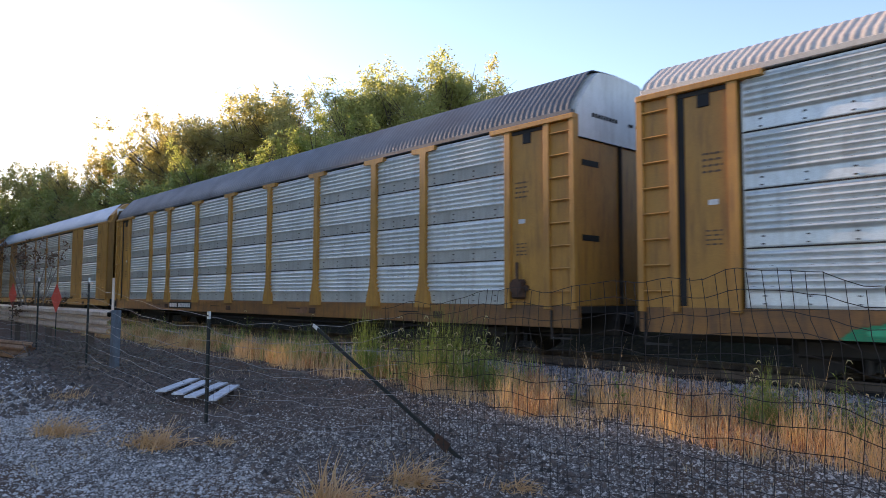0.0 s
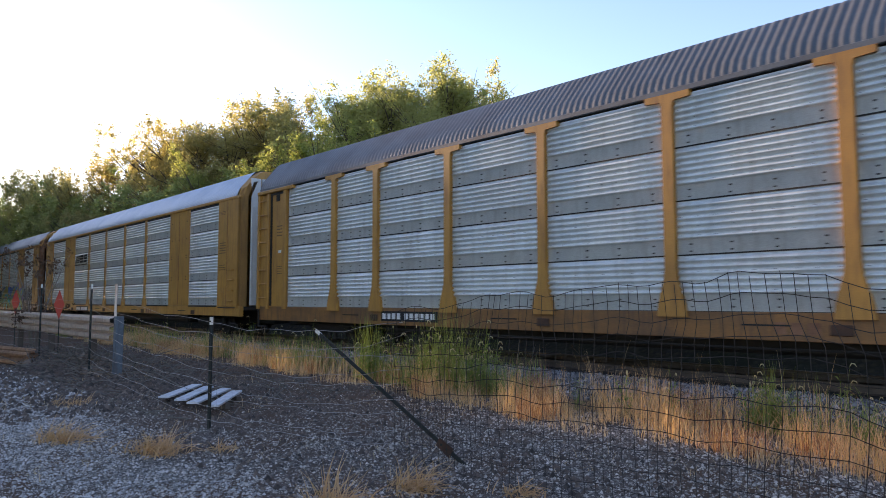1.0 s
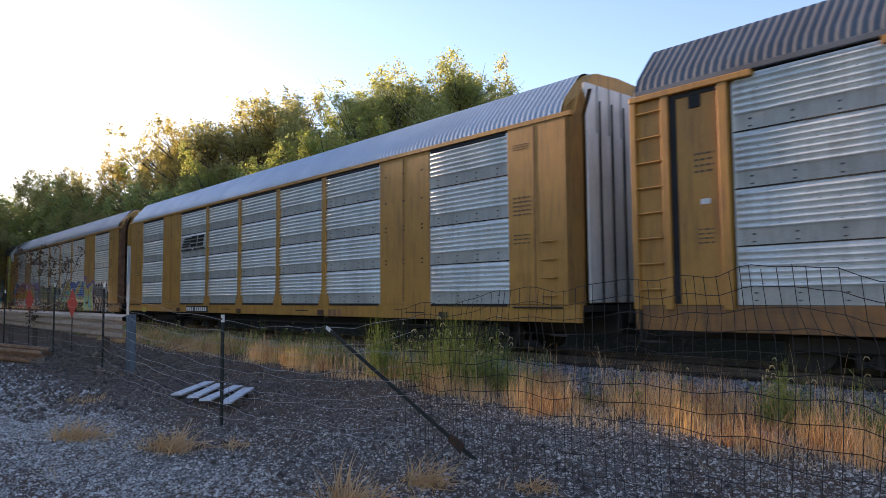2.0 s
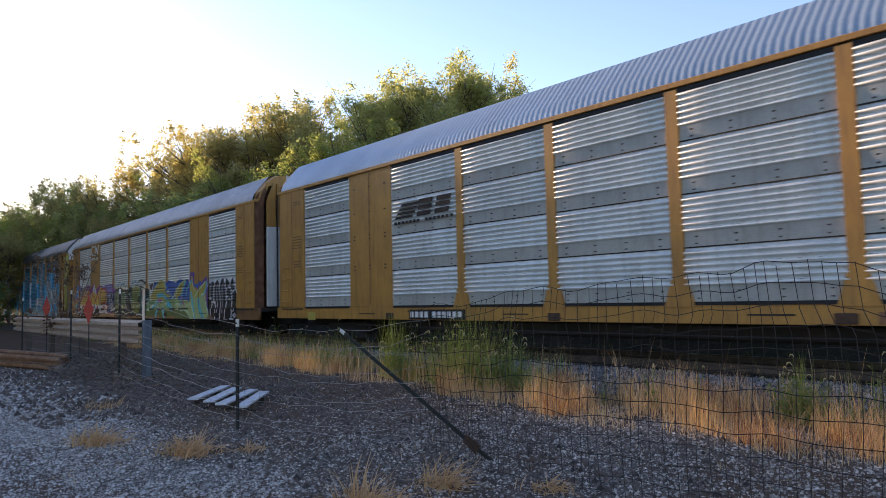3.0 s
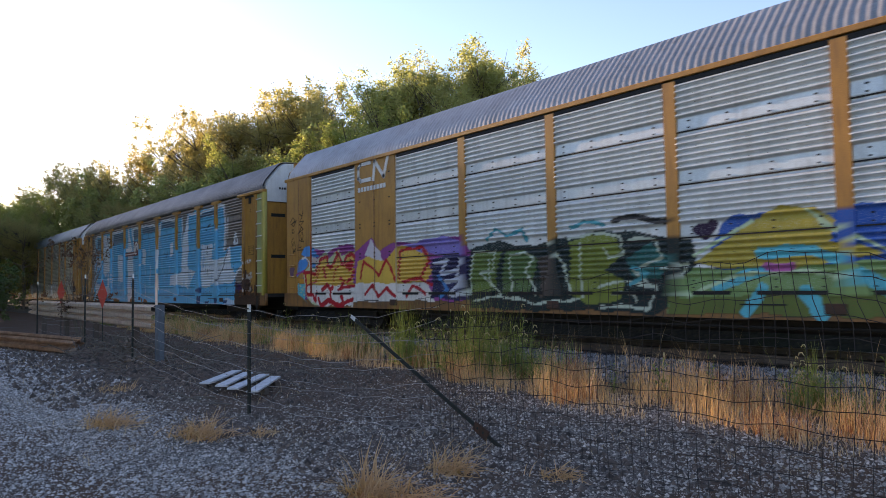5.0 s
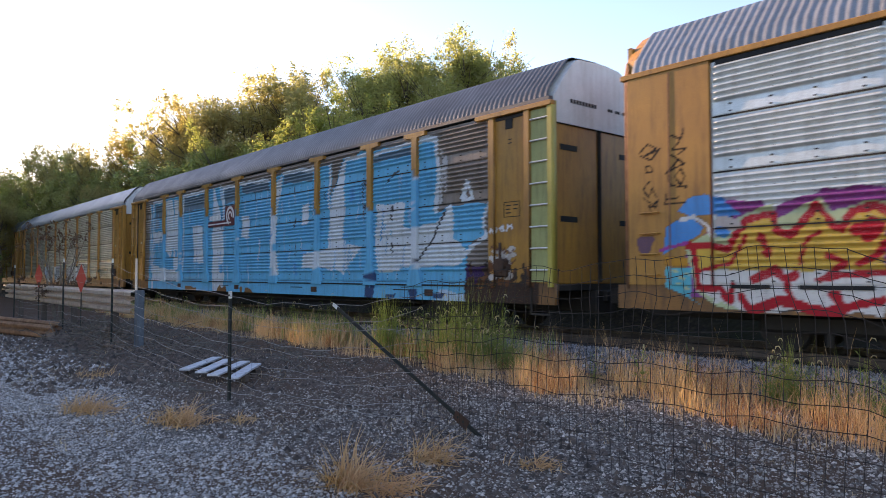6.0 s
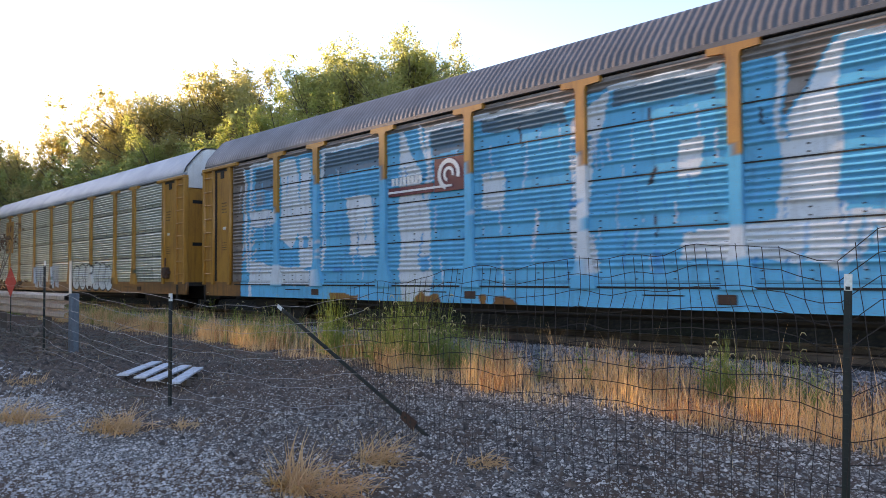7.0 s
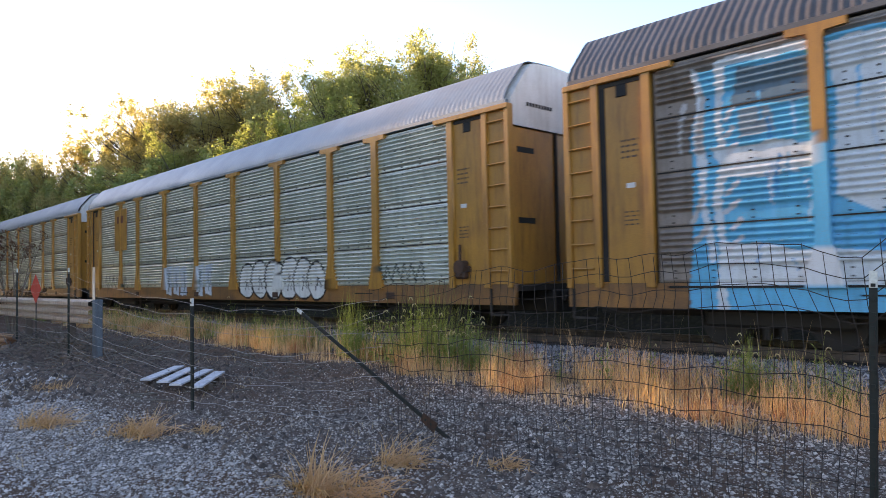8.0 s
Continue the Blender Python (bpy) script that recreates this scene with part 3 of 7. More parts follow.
def wagon(label, style, steel, paint, roof_mat, ribs=6, painter=None, painted=None, lime=False, ladder_mat=None, rise=1.0, ribbing=0.013):
    """A covered two-deck car carrier. style 'post': T-shaped posts and ladder bays; 'plate': flush with plain plates between the panels."""
    car = thing("car_carrier_wagon", label, "railway wagon", "wagons of the train")
    span = painted or (99, -99)

    def fine(x0, x1):
        return painter is not None and x1 > span[0] and x0 < span[1]

    # underframe
    sill_z = Z_SILL + (0.08 if style == "plate" and not lime else 0.0)
    me = plate(-HALF, HALF, sill_z, Z_DECK, -FACE + 0.02, -FACE + 0.14, painter, painter is not None, "side_sill")
    link_mesh("side_sill", me, paint if ribbing == 0.009 else M_SILL, car)
    link_mesh("side_sill", plate(-HALF, HALF, Z_SILL, Z_DECK, FACE - 0.14, FACE - 0.02, None, False, "side_sill"), paint, car)
    part("deck", one_box(-HALF, HALF, -FACE + 0.14, FACE - 0.14, 0.93, 1.06), M_GRIME, car)
    part("centre_sill", box(one_box(-HALF - 0.1, HALF + 0.1, -0.35, 0.35, 0.45, 0.93, bevel=0.02), -7.5, 7.5, -0.9, 0.9, 0.38, 0.7, bevel=0.05), M_GRIME, car)
    for x in (-10.0, 10.0):
        truck_parts(car, x)
    for s in (-1, 1):
        part("coupler", box(one_box(s * 13.62 - 0.15, s * 13.62 + 0.15, -0.12, 0.12, 0.68, 0.92, bevel=0.02), s * 14.05 - 0.18, s * 14.05 + 0.18, -0.17, 0.17, 0.62, 0.98, bevel=0.04), M_GRIME, car)
    for x in (-8.6, -2.9, 2.6, 8.1):
        part("sill_slot", one_box(x, x + 0.75, -FACE + 0.012, -FACE + 0.03, 0.86, 0.885), M_BLACK, car)
        part("tie_pocket", one_box(x + 1.3, x + 1.62, -FACE - 0.005, -FACE + 0.03, 0.74, 0.90, bevel=0.01), M_RUST_DARK, car)
    part("brake_pipe", tube(bmesh.new(), [(-9.0, -FACE + 0.2, 0.56), (-3, -FACE + 0.2, 0.5), (3, -FACE + 0.2, 0.5), (9.0, -FACE + 0.2, 0.56)], 0.022, 6), M_GRIME, car)
    # side
    flush = style == "plate"
    xs = [-PANEL_END, -9.04, -7.05, -4.25, -1.42, 1.42, 4.25, 7.05, 9.04, PANEL_END]
    for i, (a, b) in enumerate(zip(xs, xs[1:])):
        if flush and i in (1, 7):
            link_mesh("plain_plate", plate(a - 0.02, b + 0.02, Z_DECK + 0.004, 4.84, -FACE + 0.02, -FACE + 0.09, painter, fine(a, b), "plain_plate"), paint, car)
            for px in (a + 0.25, (a + b) / 2, b - 0.25):
                bm = bmesh.new()
                for pz in (2.1, 2.2, 2.95, 3.05, 3.7, 4.4):
                    box(bm, px - 0.035, px + 0.035, -FACE + 0.012, -FACE + 0.03, pz - 0.018, pz + 0.018)
                tagged(part("bolt_row", bm, M_GRIME, car), kind="stuff")
            part("plate_seam", one_box((a + b) / 2 - 0.012, (a + b) / 2 + 0.012, -FACE + 0.008, -FACE + 0.03, Z_DECK + 0.05, 4.8), M_RUST, car)
            continue
        g = 0.02 if flush else 0.05
        p = link_mesh("panel", side_panel(a + g, b - g, ribs, painter, fine(a, b), 0.25 if ribs < 8 else 0.10), steel, car)
        bm = bmesh.new()
        h = (4.80 - Z_DECK - 0.02) / 4
        for s in range(4):
            for k in range(4):
                bx = a + 0.35 + (b - a - 0.7) * k / 3
                for dz in (0.07, 0.19):
                    box(bm, bx - 0.022, bx + 0.022, -FACE + 0.028, -FACE + 0.06, Z_DECK + s * h + dz, Z_DECK + s * h + dz + 0.022)
            for k in range(9):
                bx = a + 0.18 + (b - a - 0.36) * k / 8
                for dz in (0.34, 0.50, 0.66, 0.82):
                    box(bm, bx - 0.03, bx + 0.03, -FACE + 0.024, -FACE + 0.06, Z_DECK + s * h + dz, Z_DECK + s * h + dz + 0.009)
        tagged(part("riveting", bm, M_GRIME, p), kind="stuff")
        for k in range(1, 4):
            jz = Z_DECK + 0.02 + k * h
            part("sheet_joint", one_box(a + g + 0.02, b - g - 0.02, -FACE + 0.03, -FACE + 0.055, jz - 0.012, jz + 0.010), M_GRIME, p)
        if flush:
            for u0, u1 in ((0.12, 0.36), (0.52, 0.9)) if lime else ((0.03, 0.97),):
                part("base_slot", one_box(a + (b - a) * u0, a + (b - a) * u1, -FACE + 0.005, -FACE + 0.03, Z_DECK - 0.04, Z_DECK + 0.02), M_BLACK, car)
            part("top_gap", one_box(a + 0.1, b - 0.1, -FACE + 0.02, -FACE + 0.05, 4.74, 4.82), M_BLACK, car)
    for x in xs[1:-1] if not flush else (-4.25, -1.42, 1.42, 4.25):
        bm = prism(bmesh.new(), (plain_post_outline if flush else t_post_outline)(x), -FACE - (0.0 if flush else 0.05), -FACE + 0.06)
        if fine(x - 0.3, x + 0.3):
            for c in np.arange(1.05, 4.7, 0.08):
                bmesh.ops.bisect_plane(bm, geom=bm.verts[:] + bm.edges[:] + bm.faces[:], plane_co=(0, 0, c), plane_no=(0, 0, 1))
        me = bpy.data.meshes.new("post")
        bm.to_mesh(me)
        bm.free()
        spray_mesh(me, (lambda sp: (painter(sp), sp.bare_above(3.5))) if painter is spray_e else painter)
        link_mesh("post", me, paint, car)
    part("eave_beam", one_box(-HALF + 0.1, HALF - 0.1, -FACE - 0.02, -FACE + 0.1, 4.83, 4.93, bevel=0.01), paint if flush else roof_mat, car)
    part("far_wall", one_box(-HALF + 0.3, HALF - 0.3, FACE - 0.12, FACE - 0.03, 1.07, 4.93), steel, car)
    part("inner_lining", one_box(-HALF + 0.35, HALF - 0.35, -FACE + 0.10, -FACE + 0.13, 1.07, 4.93), M_GRIME, car)
    # roof
    half = HALF - (0.35 if flush else 0.12)
    link_mesh("roof", roof_mesh(half, rise, ribbing), roof_mat, car)
    # ends
    for s in (-1, 1):
        if flush:
            e0, e1 = PANEL_END, 13.32
            x0, x1 = sorted((s * e0, s * e1))
            link_mesh("end_plate", plate(x0, x1, Z_DECK + 0.004, 4.86, -FACE + 0.0, -FACE + 0.09, painter, fine(x0, x1), "end_plate"), paint, car)
            part("end_seam", one_box(s * 12.48 - 0.012, s * 12.48 + 0.012, -FACE - 0.008, -FACE + 0.01, Z_DECK, 4.8), M_RUST, car)
            # canted corner and folded end doors
            for yy in (-1, 1):
                bm = bmesh.new()
                prof = [(s * 13.32, yy * 1.60), (s * 13.42, yy * 1.56), (s * 13.55, yy * 1.35), (s * 13.55, yy * 1.25)]
                lo = [bm.verts.new((x, y, 1.0)) for x, y in prof]
                mid = [bm.verts.new((x, y, 4.86)) for x, y in prof]
                hi = [bm.verts.new((s * 13.32, yy * 1.55, 5.05)), bm.verts.new((s * 13.42, yy * 1.45, 5.2)), bm.verts.new((s * 13.55, yy * 1.15, 5.42)), bm.verts.new((s * 13.55, yy * 1.0, 5.45))]
                for A, B in ((lo, mid), (mid, hi)):
                    for i in range(3):
                        bm.faces.new((A[i], A[i + 1], B[i + 1], B[i]))
                bmesh.ops.solidify(bm, geom=bm.faces[:], thickness=0.03)
                part("corner_post", bm, M_RUST if steel is M_GALV and lime else paint, car)
            for k in range(6):
                y0 = -1.24 + k * 0.415
                low = 3.95 if lime else 4.55
                d = part("end_door_leaf", one_box(s * 13.49, s * 13.59, y0, y0 + 0.38, 1.1, low, bevel=0.02), M_WHITE, car, "chalky white folded end door leaf")
                part("upper_leaf", one_box(s * 13.47, s * 13.55, y0 + 0.01, y0 + 0.37, low + 0.004, 5.55, bevel=0.01), M_ORANGE if lime else M_WHITE, car)
                part("hinge_rod", rod(bmesh.new(), (s * 13.61, y0 + 0.40, 1.1), (s * 13.61, y0 + 0.40, 5.2), 0.022), M_GRIME, d)
            bm = bmesh.new()
            prism_pts = [(-1.5, 4.9), (-1.42, 5.2), (-1.08, 5.6), (-0.87, 5.78), (-0.72, 5.84), (0, 5.88)]
            prism_pts = prism_pts + [(-y, z) for y, z in prism_pts[-2::-1]]
            va = [bm.verts.new((s * 13.20, y * 1.04, z + 0.03)) for y, z in prism_pts]
            vb = [bm.verts.new((s * 13.47, y, z)) for y, z in prism_pts]
            for i in range(len(prism_pts) - 1):
                bm.faces.new((va[i], va[i + 1], vb[i + 1], vb[i]))
            bm.faces.new(vb)
            bmesh.ops.recalc_face_normals(bm, faces=bm.faces[:])
            part("roof_hood", bm, paint, car)
            ladder(car, s * 12.87 - 0.17, s * 12.87 + 0.17, 1.25, 2.35, 4, paint, -FACE - 0.06)
            if lime and s < 0:   # sprayed marks cover this end instead
                continue
            bars("stencilling", car, min(s * 11.88, s * 12.38), max(s * 11.88, s * 12.38), 2.35, 2.6, -FACE - 0.003, 3, M_STENCIL, 5)
            bars("stencilling", car, min(s * 11.88, s * 12.38), max(s * 11.88, s * 12.38), 2.95, 3.4, -FACE - 0.003, 5, M_STENCIL, 6)
            bars("stencilling", car, min(s * 11.88, s * 12.33), max(s * 11.88, s * 12.33), 4.35, 4.5, -FACE - 0.003, 3, M_STENCIL, 7)
            part("caution_plate", one_box(min(s * 11.88, s * 12.33), max(s * 11.88, s * 12.33), -FACE - 0.006, -FACE, 1.55, 1.72), M_YELLOW, car)
            part("step_box", box(one_box(min(s * 11.83, s * 13.17), max(s * 11.83, s * 13.17), -FACE - 0.02, -FACE + 0.3, 1.0, 1.035, bevel=0.008), s * 13.07 - 0.2, s * 13.07 + 0.2, -FACE - 0.02, -FACE + 0.02, 0.45, 0.5), M_GRIME, car)
            continue
        x0, x1 = sorted((s * PANEL_END, s * 13.49))
        link_mesh("end_bay", plate(x0, x1, Z_DECK + 0.004, 4.80, -FACE + 0.02, -FACE + 0.09, painter, fine(x0, x1), "end_bay"), paint, car)
        lm = (ladder_mat or paint) if s > 0 else paint
        for cx, w, zt in ((11.80, 0.08, 4.8), (12.86, 0.07, 4.8), (13.50, 0.055, 4.82)):
            cx *= s
            mat_here = lm if abs(cx) > 13 else paint
            pm = plate(cx - w, cx + w, 1.0, zt, -FACE - 0.05, -FACE + 0.12, painter, fine(cx - w, cx + w), "end_post")
            link_mesh("end_post", pm, mat_here, car)
        if lime and s > 0:
            part("ladder_plate", one_box(min(s * 12.96, s * 13.44), max(s * 12.96, s * 13.44), -FACE + 0.0, -FACE + 0.04, 1.1, 4.7), M_LIME_DULL, car, "dull green plate behind the ladder")
        ladder(car, min(s * 12.96, s * 13.44), max(s * 12.96, s * 13.44), 1.35, 4.5, 8, M_WHITE if lime and s > 0 else lm, -FACE - 0.03)
        part("top_strut", box(one_box(min(s * 11.3, s * 13.56), max(s * 11.3, s * 13.56), -FACE - 0.07, -FACE + 0.1, 4.72, 4.832, bevel=0.015), s * 12.08 - 0.12, s * 12.08 + 0.12, -FACE + 0.06, -FACE + 0.12, 4.55, 4.72), paint, car)
        part("roof_notch", one_box(min(s * 12.2, s * 12.42), max(s * 12.2, s * 12.42), -FACE + 0.0, -FACE + 0.03, 4.42, 4.64, bevel=0.01), M_BLACK, car)
        part("notch_strip", one_box(min(s * 11.9, s * 12.78), max(s * 11.9, s * 12.78), -FACE + 0.0, -FACE + 0.026, 4.64, 4.715), M_GRIME, car)
        if s < 0:
            part("ladder_gap", one_box(-12.785, -12.66, -FACE + 0.008, -FACE + 0.03, 1.1, 4.7), M_BLACK, car, "dark gap beside the ladder bay")
        part("foot_step", box(one_box(s * 13.2 - 0.26, s * 13.2 + 0.26, -FACE - 0.03, -FACE + 0.02, 0.42, 0.46), s * 13.2 - 0.26, s * 13.2 - 0.23, -FACE - 0.03, -FACE + 0.02, 0.42, 0.98), M_GRIME, car)
        if lime and s > 0:
            bm = bmesh.new()
            for x0, x1, z0, z1 in ((12.14, 12.62, 2.50, 2.515), (12.14, 12.62, 2.82, 2.835), (12.14, 12.155, 2.515, 2.82), (12.605, 12.62, 2.515, 2.82), (12.2, 12.36, 2.74, 2.765), (12.42, 12.56, 2.74, 2.765), (12.2, 12.33, 2.66, 2.685), (12.42, 12.54, 2.66, 2.685), (12.2, 12.36, 2.58, 2.605), (12.28, 12.38, 4.18, 4.20), (12.28, 12.38, 4.10, 4.12)):
                box(bm, x0, x1, -FACE + 0.014, -FACE + 0.022, z0, z1)
            tagged(part("service_stencil", bm, M_GRIME, car), kind="stuff")
            part("sill_gap", one_box(-11.5, 11.6, -FACE + 0.0, -FACE + 0.028, 0.985, 1.02), M_BLACK, car)
        else:
            bars("stencilling", car, min(s * 11.98, s * 12.35), max(s * 11.98, s * 12.35), 3.3, 3.7, -FACE + 0.018, 4, M_STENCIL, 11)
            bars("stencilling", car, min(s * 12.01, s * 12.31), max(s * 12.01, s * 12.31), 2.1, 2.4, -FACE + 0.018, 4, M_STENCIL, 12)
            part("small_placard", one_box(min(s * 12.08, s * 12.25), max(s * 12.08, s * 12.25), -FACE + 0.012, -FACE + 0.022, 2.76, 2.85), M_WHITE, car)
        if s > 0:
            bm = box(one_box(11.88, 12.35, -FACE - 0.06, -FACE + 0.1, 1.35, 1.48, bevel=0.02), 11.98, 12.28, -FACE - 0.14, -FACE + 0.05, 1.2, 1.6, bevel=0.04)
            rod(bm, (12.13, -FACE - 0.16, 1.45), (12.13, -FACE - 0.10, 1.45), 0.16, sides=14)
            rod(bm, (12.13, -FACE - 0.1, 1.5), (12.08, -FACE - 0.05, 1.95), 0.03)
            part("brake_gear", bm, M_RUST_DARK, car, "dark rusty hand brake gear")
        # end wall with doors below and a pale hood above
        bm = bmesh.new()
        sec = [(-1.5, 4.4), (-1.5, 4.95), (-1.44, 5.15), (-1.20, 5.45), (-0.96, 5.72), (-0.85, 5.81), (-0.72, 5.86), (0, 5.90)]
        sec = [(y, z if z < 4.9 else 4.9 + (z - 4.9) * rise) for y, z in sec]
        sec = sec + [(-y, z) for y, z in sec[-2::-1]]
        va = [bm.verts.new((s * 13.29, y, z)) for y, z in sec]
        vb = [bm.verts.new((s * 13.53, y * (0.97 if z > 5 else 1), z - (0.03 if z > 5 else 0))) for y, z in sec]
        for i in range(len(sec) - 1):
            bm.faces.new((va[i], va[i + 1], vb[i + 1], vb[i]))
        bm.faces.new(vb)
        bmesh.ops.recalc_face_normals(bm, faces=bm.faces[:])
        part("end_hood", bm, M_WHITE, car, "chalky white end hood")
        bm = bmesh.new()
        for k in range(9):
            box(bm, min(s * 13.52, s * 13.545), max(s * 13.52, s * 13.545), -1.0 + 0.1 * k, -0.94 + 0.1 * k, 4.86, 4.94)
            if k % 3:
                box(bm, min(s * 13.52, s * 13.545), max(s * 13.52, s * 13.545), 0.2 + 0.09 * k, 0.26 + 0.09 * k, 4.86, 4.92)
        tagged(part("hood_stencilling", bm, M_GRIME, car), kind="stuff")
        for yy in (-1, 1):
            d = part("end_door", one_box(s * 13.32, s * 13.49, min(0.03 * yy, 1.48 * yy), max(0.03 * yy, 1.48 * yy), 1.05, 4.398, bevel=0.03), paint, car)
            for zz in (2.35, 3.85):
                part("door_slot", one_box(min(s * 13.47, s * 13.50), max(s * 13.47, s * 13.50), min(0.75 * yy, 1.3 * yy), max(0.75 * yy, 1.3 * yy), zz, zz + 0.12), M_BLACK, d)
        part("door_seam", one_box(min(s * 13.45, s * 13.545), max(s * 13.45, s * 13.545), -0.016, 0.016, 1.1, 4.4), M_GRIME, car)
    return car


WHITE, BLACK = (0.72, 0.72, 0.75), (0.012, 0.012, 0.014)
CHALK, SMOKE_BLUE = (0.60, 0.66, 0.70), (0.11, 0.19, 0.25)
SKY_BLUE, DEEP_BLUE = (0.07, 0.42, 0.65), (0.025, 0.11, 0.40)
PALE_HALO, OFF_WHITE, CLOUD_BLUE, OCHRE = (0.50, 0.56, 0.32), (0.70, 0.66, 0.62), (0.04, 0.27, 0.62), (0.46, 0.36, 0.07)
RED, GOLD, CYAN = (0.50, 0.02, 0.03), (0.70, 0.43, 0.08), (0.06, 0.48, 0.58)


def spray_a(s):
    """Green patch low on the first wagon."""
    s.fill([(-10.7, 0.6), (-10.4, 0.82), (-9.6, 0.95), (-9.0, 1.2), (-7.9, 1.2), (-7.4, 0.6)], (0.015, 0.24, 0.12))
    s.line([(-10.2, 0.75), (-8.5, 0.8)], 0.05, (0.03, 0.42, 0.22))


def spray_d(s):
    """Row of lettering pieces along the fourth wagon."""
    # gold letters with red edges on a pale halo, white below, a blue cloud before them
    s.fill([(-12.59, 0.87), (-12.44, 1.77), (-11.70, 2.19), (-10.31, 2.31), (-9.27, 2.27), (-8.41, 2.64), (-7.94, 2.27), (-7.25, 2.48), (-5.87, 2.26), (-5.26, 2.44), (-4.31, 2.46), (-4.10, 1.94), (-4.12, 0.88)], (0.30, 0.07, 0.26))
    s.fill([(-11.84, 2.49), (-11.53, 2.41), (-11.13, 2.44), (-10.99, 2.24), (-10.80, 2.39), (-10.36, 2.46), (-10.18, 2.56), (-9.39, 2.46), (-9.39, 2.13), (-10.90, 2.05), (-11.54, 2.08)], (0.30, 0.06, 0.24))
    s.fill([(-12.46, 1.78), (-11.59, 2.18), (-10.94, 2.40), (-10.90, 2.14), (-10.27, 2.41), (-10.15, 2.18), (-9.70, 2.27), (-9.39, 2.25), (-9.43, 0.67), (-11.76, 0.69), (-12.35, 0.97)], PALE_HALO)
    s.fill([(-12.32, 1.72), (-11.75, 1.66), (-11.43, 2.13), (-11.00, 2.19), (-10.95, 1.91), (-10.72, 1.86), (-10.36, 2.29), (-10.19, 1.97), (-9.99, 1.91), (-9.86, 2.16), (-9.62, 2.19), (-9.40, 2.09), (-9.41, 1.30), (-12.29, 1.31)], GOLD)
    s.fill([(-12.29, 1.31), (-9.41, 1.30), (-9.43, 0.67), (-11.51, 0.67), (-12.24, 1.01)], OFF_WHITE)
    s.fill([(-9.28, 1.55), (-9.15, 2.01), (-8.53, 2.14), (-7.71, 1.96), (-7.15, 2.33), (-5.87, 2.26), (-5.64, 1.58), (-5.88, 1.33), (-9.28, 1.27)], GOLD)
    s.fill([(-12.00, 0.81), (-11.70, 1.33), (-5.88, 1.35), (-5.45, 0.87)], OFF_WHITE)
    s.fill([(-8.78, 2.15), (-8.48, 2.59), (-7.94, 2.27), (-7.83, 1.97)], (0.60, 0.55, 0.58))
    s.fill([(-6.93, 2.31), (-5.26, 2.47), (-4.28, 2.35), (-4.36, 1.95), (-5.87, 2.08)], (0.24, 0.19, 0.52))
    s.line([(-12.40, 1.78), (-11.75, 1.66), (-11.43, 2.13), (-10.97, 2.22), (-10.95, 1.91), (-10.72, 1.86), (-10.36, 2.29), (-10.15, 1.94), (-9.99, 1.91), (-9.86, 2.16), (-9.58, 2.19), (-9.40, 2.09)], 0.06, RED)
    s.line([(-12.32, 1.72), (-12.29, 1.04), (-11.92, 1.02), (-11.71, 0.82), (-11.71, 1.08)], 0.05, RED)
    s.line([(-12.27, 1.31), (-11.75, 1.41), (-11.49, 1.75), (-11.44, 1.89)], 0.03, RED)
    s.line([(-11.24, 1.83), (-11.15, 1.55)], 0.06, RED)
    s.line([(-10.55, 1.45), (-10.50, 1.78), (-10.36, 1.84)], 0.03, RED)
    s.line([(-11.30, 1.20), (-11.01, 1.31), (-10.83, 1.18), (-10.64, 1.26)], 0.07, RED)
    s.line([(-10.29, 1.20), (-9.80, 1.26), (-9.41, 1.29)], 0.05, RED)
    s.line([(-10.20, 1.53), (-9.92, 1.43), (-10.17, 1.27)], 0.05, RED)
    s.line([(-11.51, 0.89), (-11.36, 0.69), (-10.93, 0.85), (-10.48, 0.72), (-10.05, 0.70)], 0.09, RED)
    s.line([(-10.13, 0.96), (-10.03, 0.74), (-9.46, 0.89)], 0.06, RED)
    s.line([(-9.72, 1.43), (-9.48, 1.55), (-9.40, 1.70)], 0.05, RED)
    s.line([(-9.63, 1.94), (-9.53, 1.89), (-9.59, 1.83)], 0.1, RED)
    s.line([(-10.83, 1.18), (-10.74, 0.86)], 0.05, RED)
    s.line([(-9.79, 1.92), (-9.75, 1.90)], 0.08, RED)
    s.line([(-9.03, 1.49), (-8.78, 2.00), (-8.07, 1.53), (-7.71, 1.96), (-7.27, 1.42)], 0.045, RED)
    s.line([(-7.05, 1.46), (-7.04, 2.18), (-6.08, 2.24), (-5.71, 1.90), (-6.09, 1.45)], 0.045, RED)
    s.line([(-6.83, 1.41), (-6.09, 1.45), (-5.68, 1.26)], 0.045, RED)
    s.line([(-8.79, 1.03), (-8.42, 1.28), (-8.07, 0.98), (-7.61, 1.25), (-7.27, 0.98)], 0.045, RED)
    s.line([(-6.73, 0.98), (-6.51, 1.25), (-5.89, 1.03)], 0.045, RED)
    s.fill([(-12.01, 2.09), (-11.90, 2.30), (-11.53, 2.18), (-11.49, 2.02), (-11.80, 1.99)], (0.58, 0.47, 0.42))
    s.fill([(-12.67, 2.34), (-12.50, 2.52), (-12.16, 2.60), (-11.84, 2.52), (-11.53, 2.23), (-11.90, 2.24), (-12.45, 2.21)], CLOUD_BLUE)
    s.fill([(-12.96, 1.59), (-12.92, 2.06), (-12.68, 2.20), (-12.45, 2.19), (-12.17, 2.02), (-12.28, 1.90), (-12.57, 1.82)], CLOUD_BLUE)
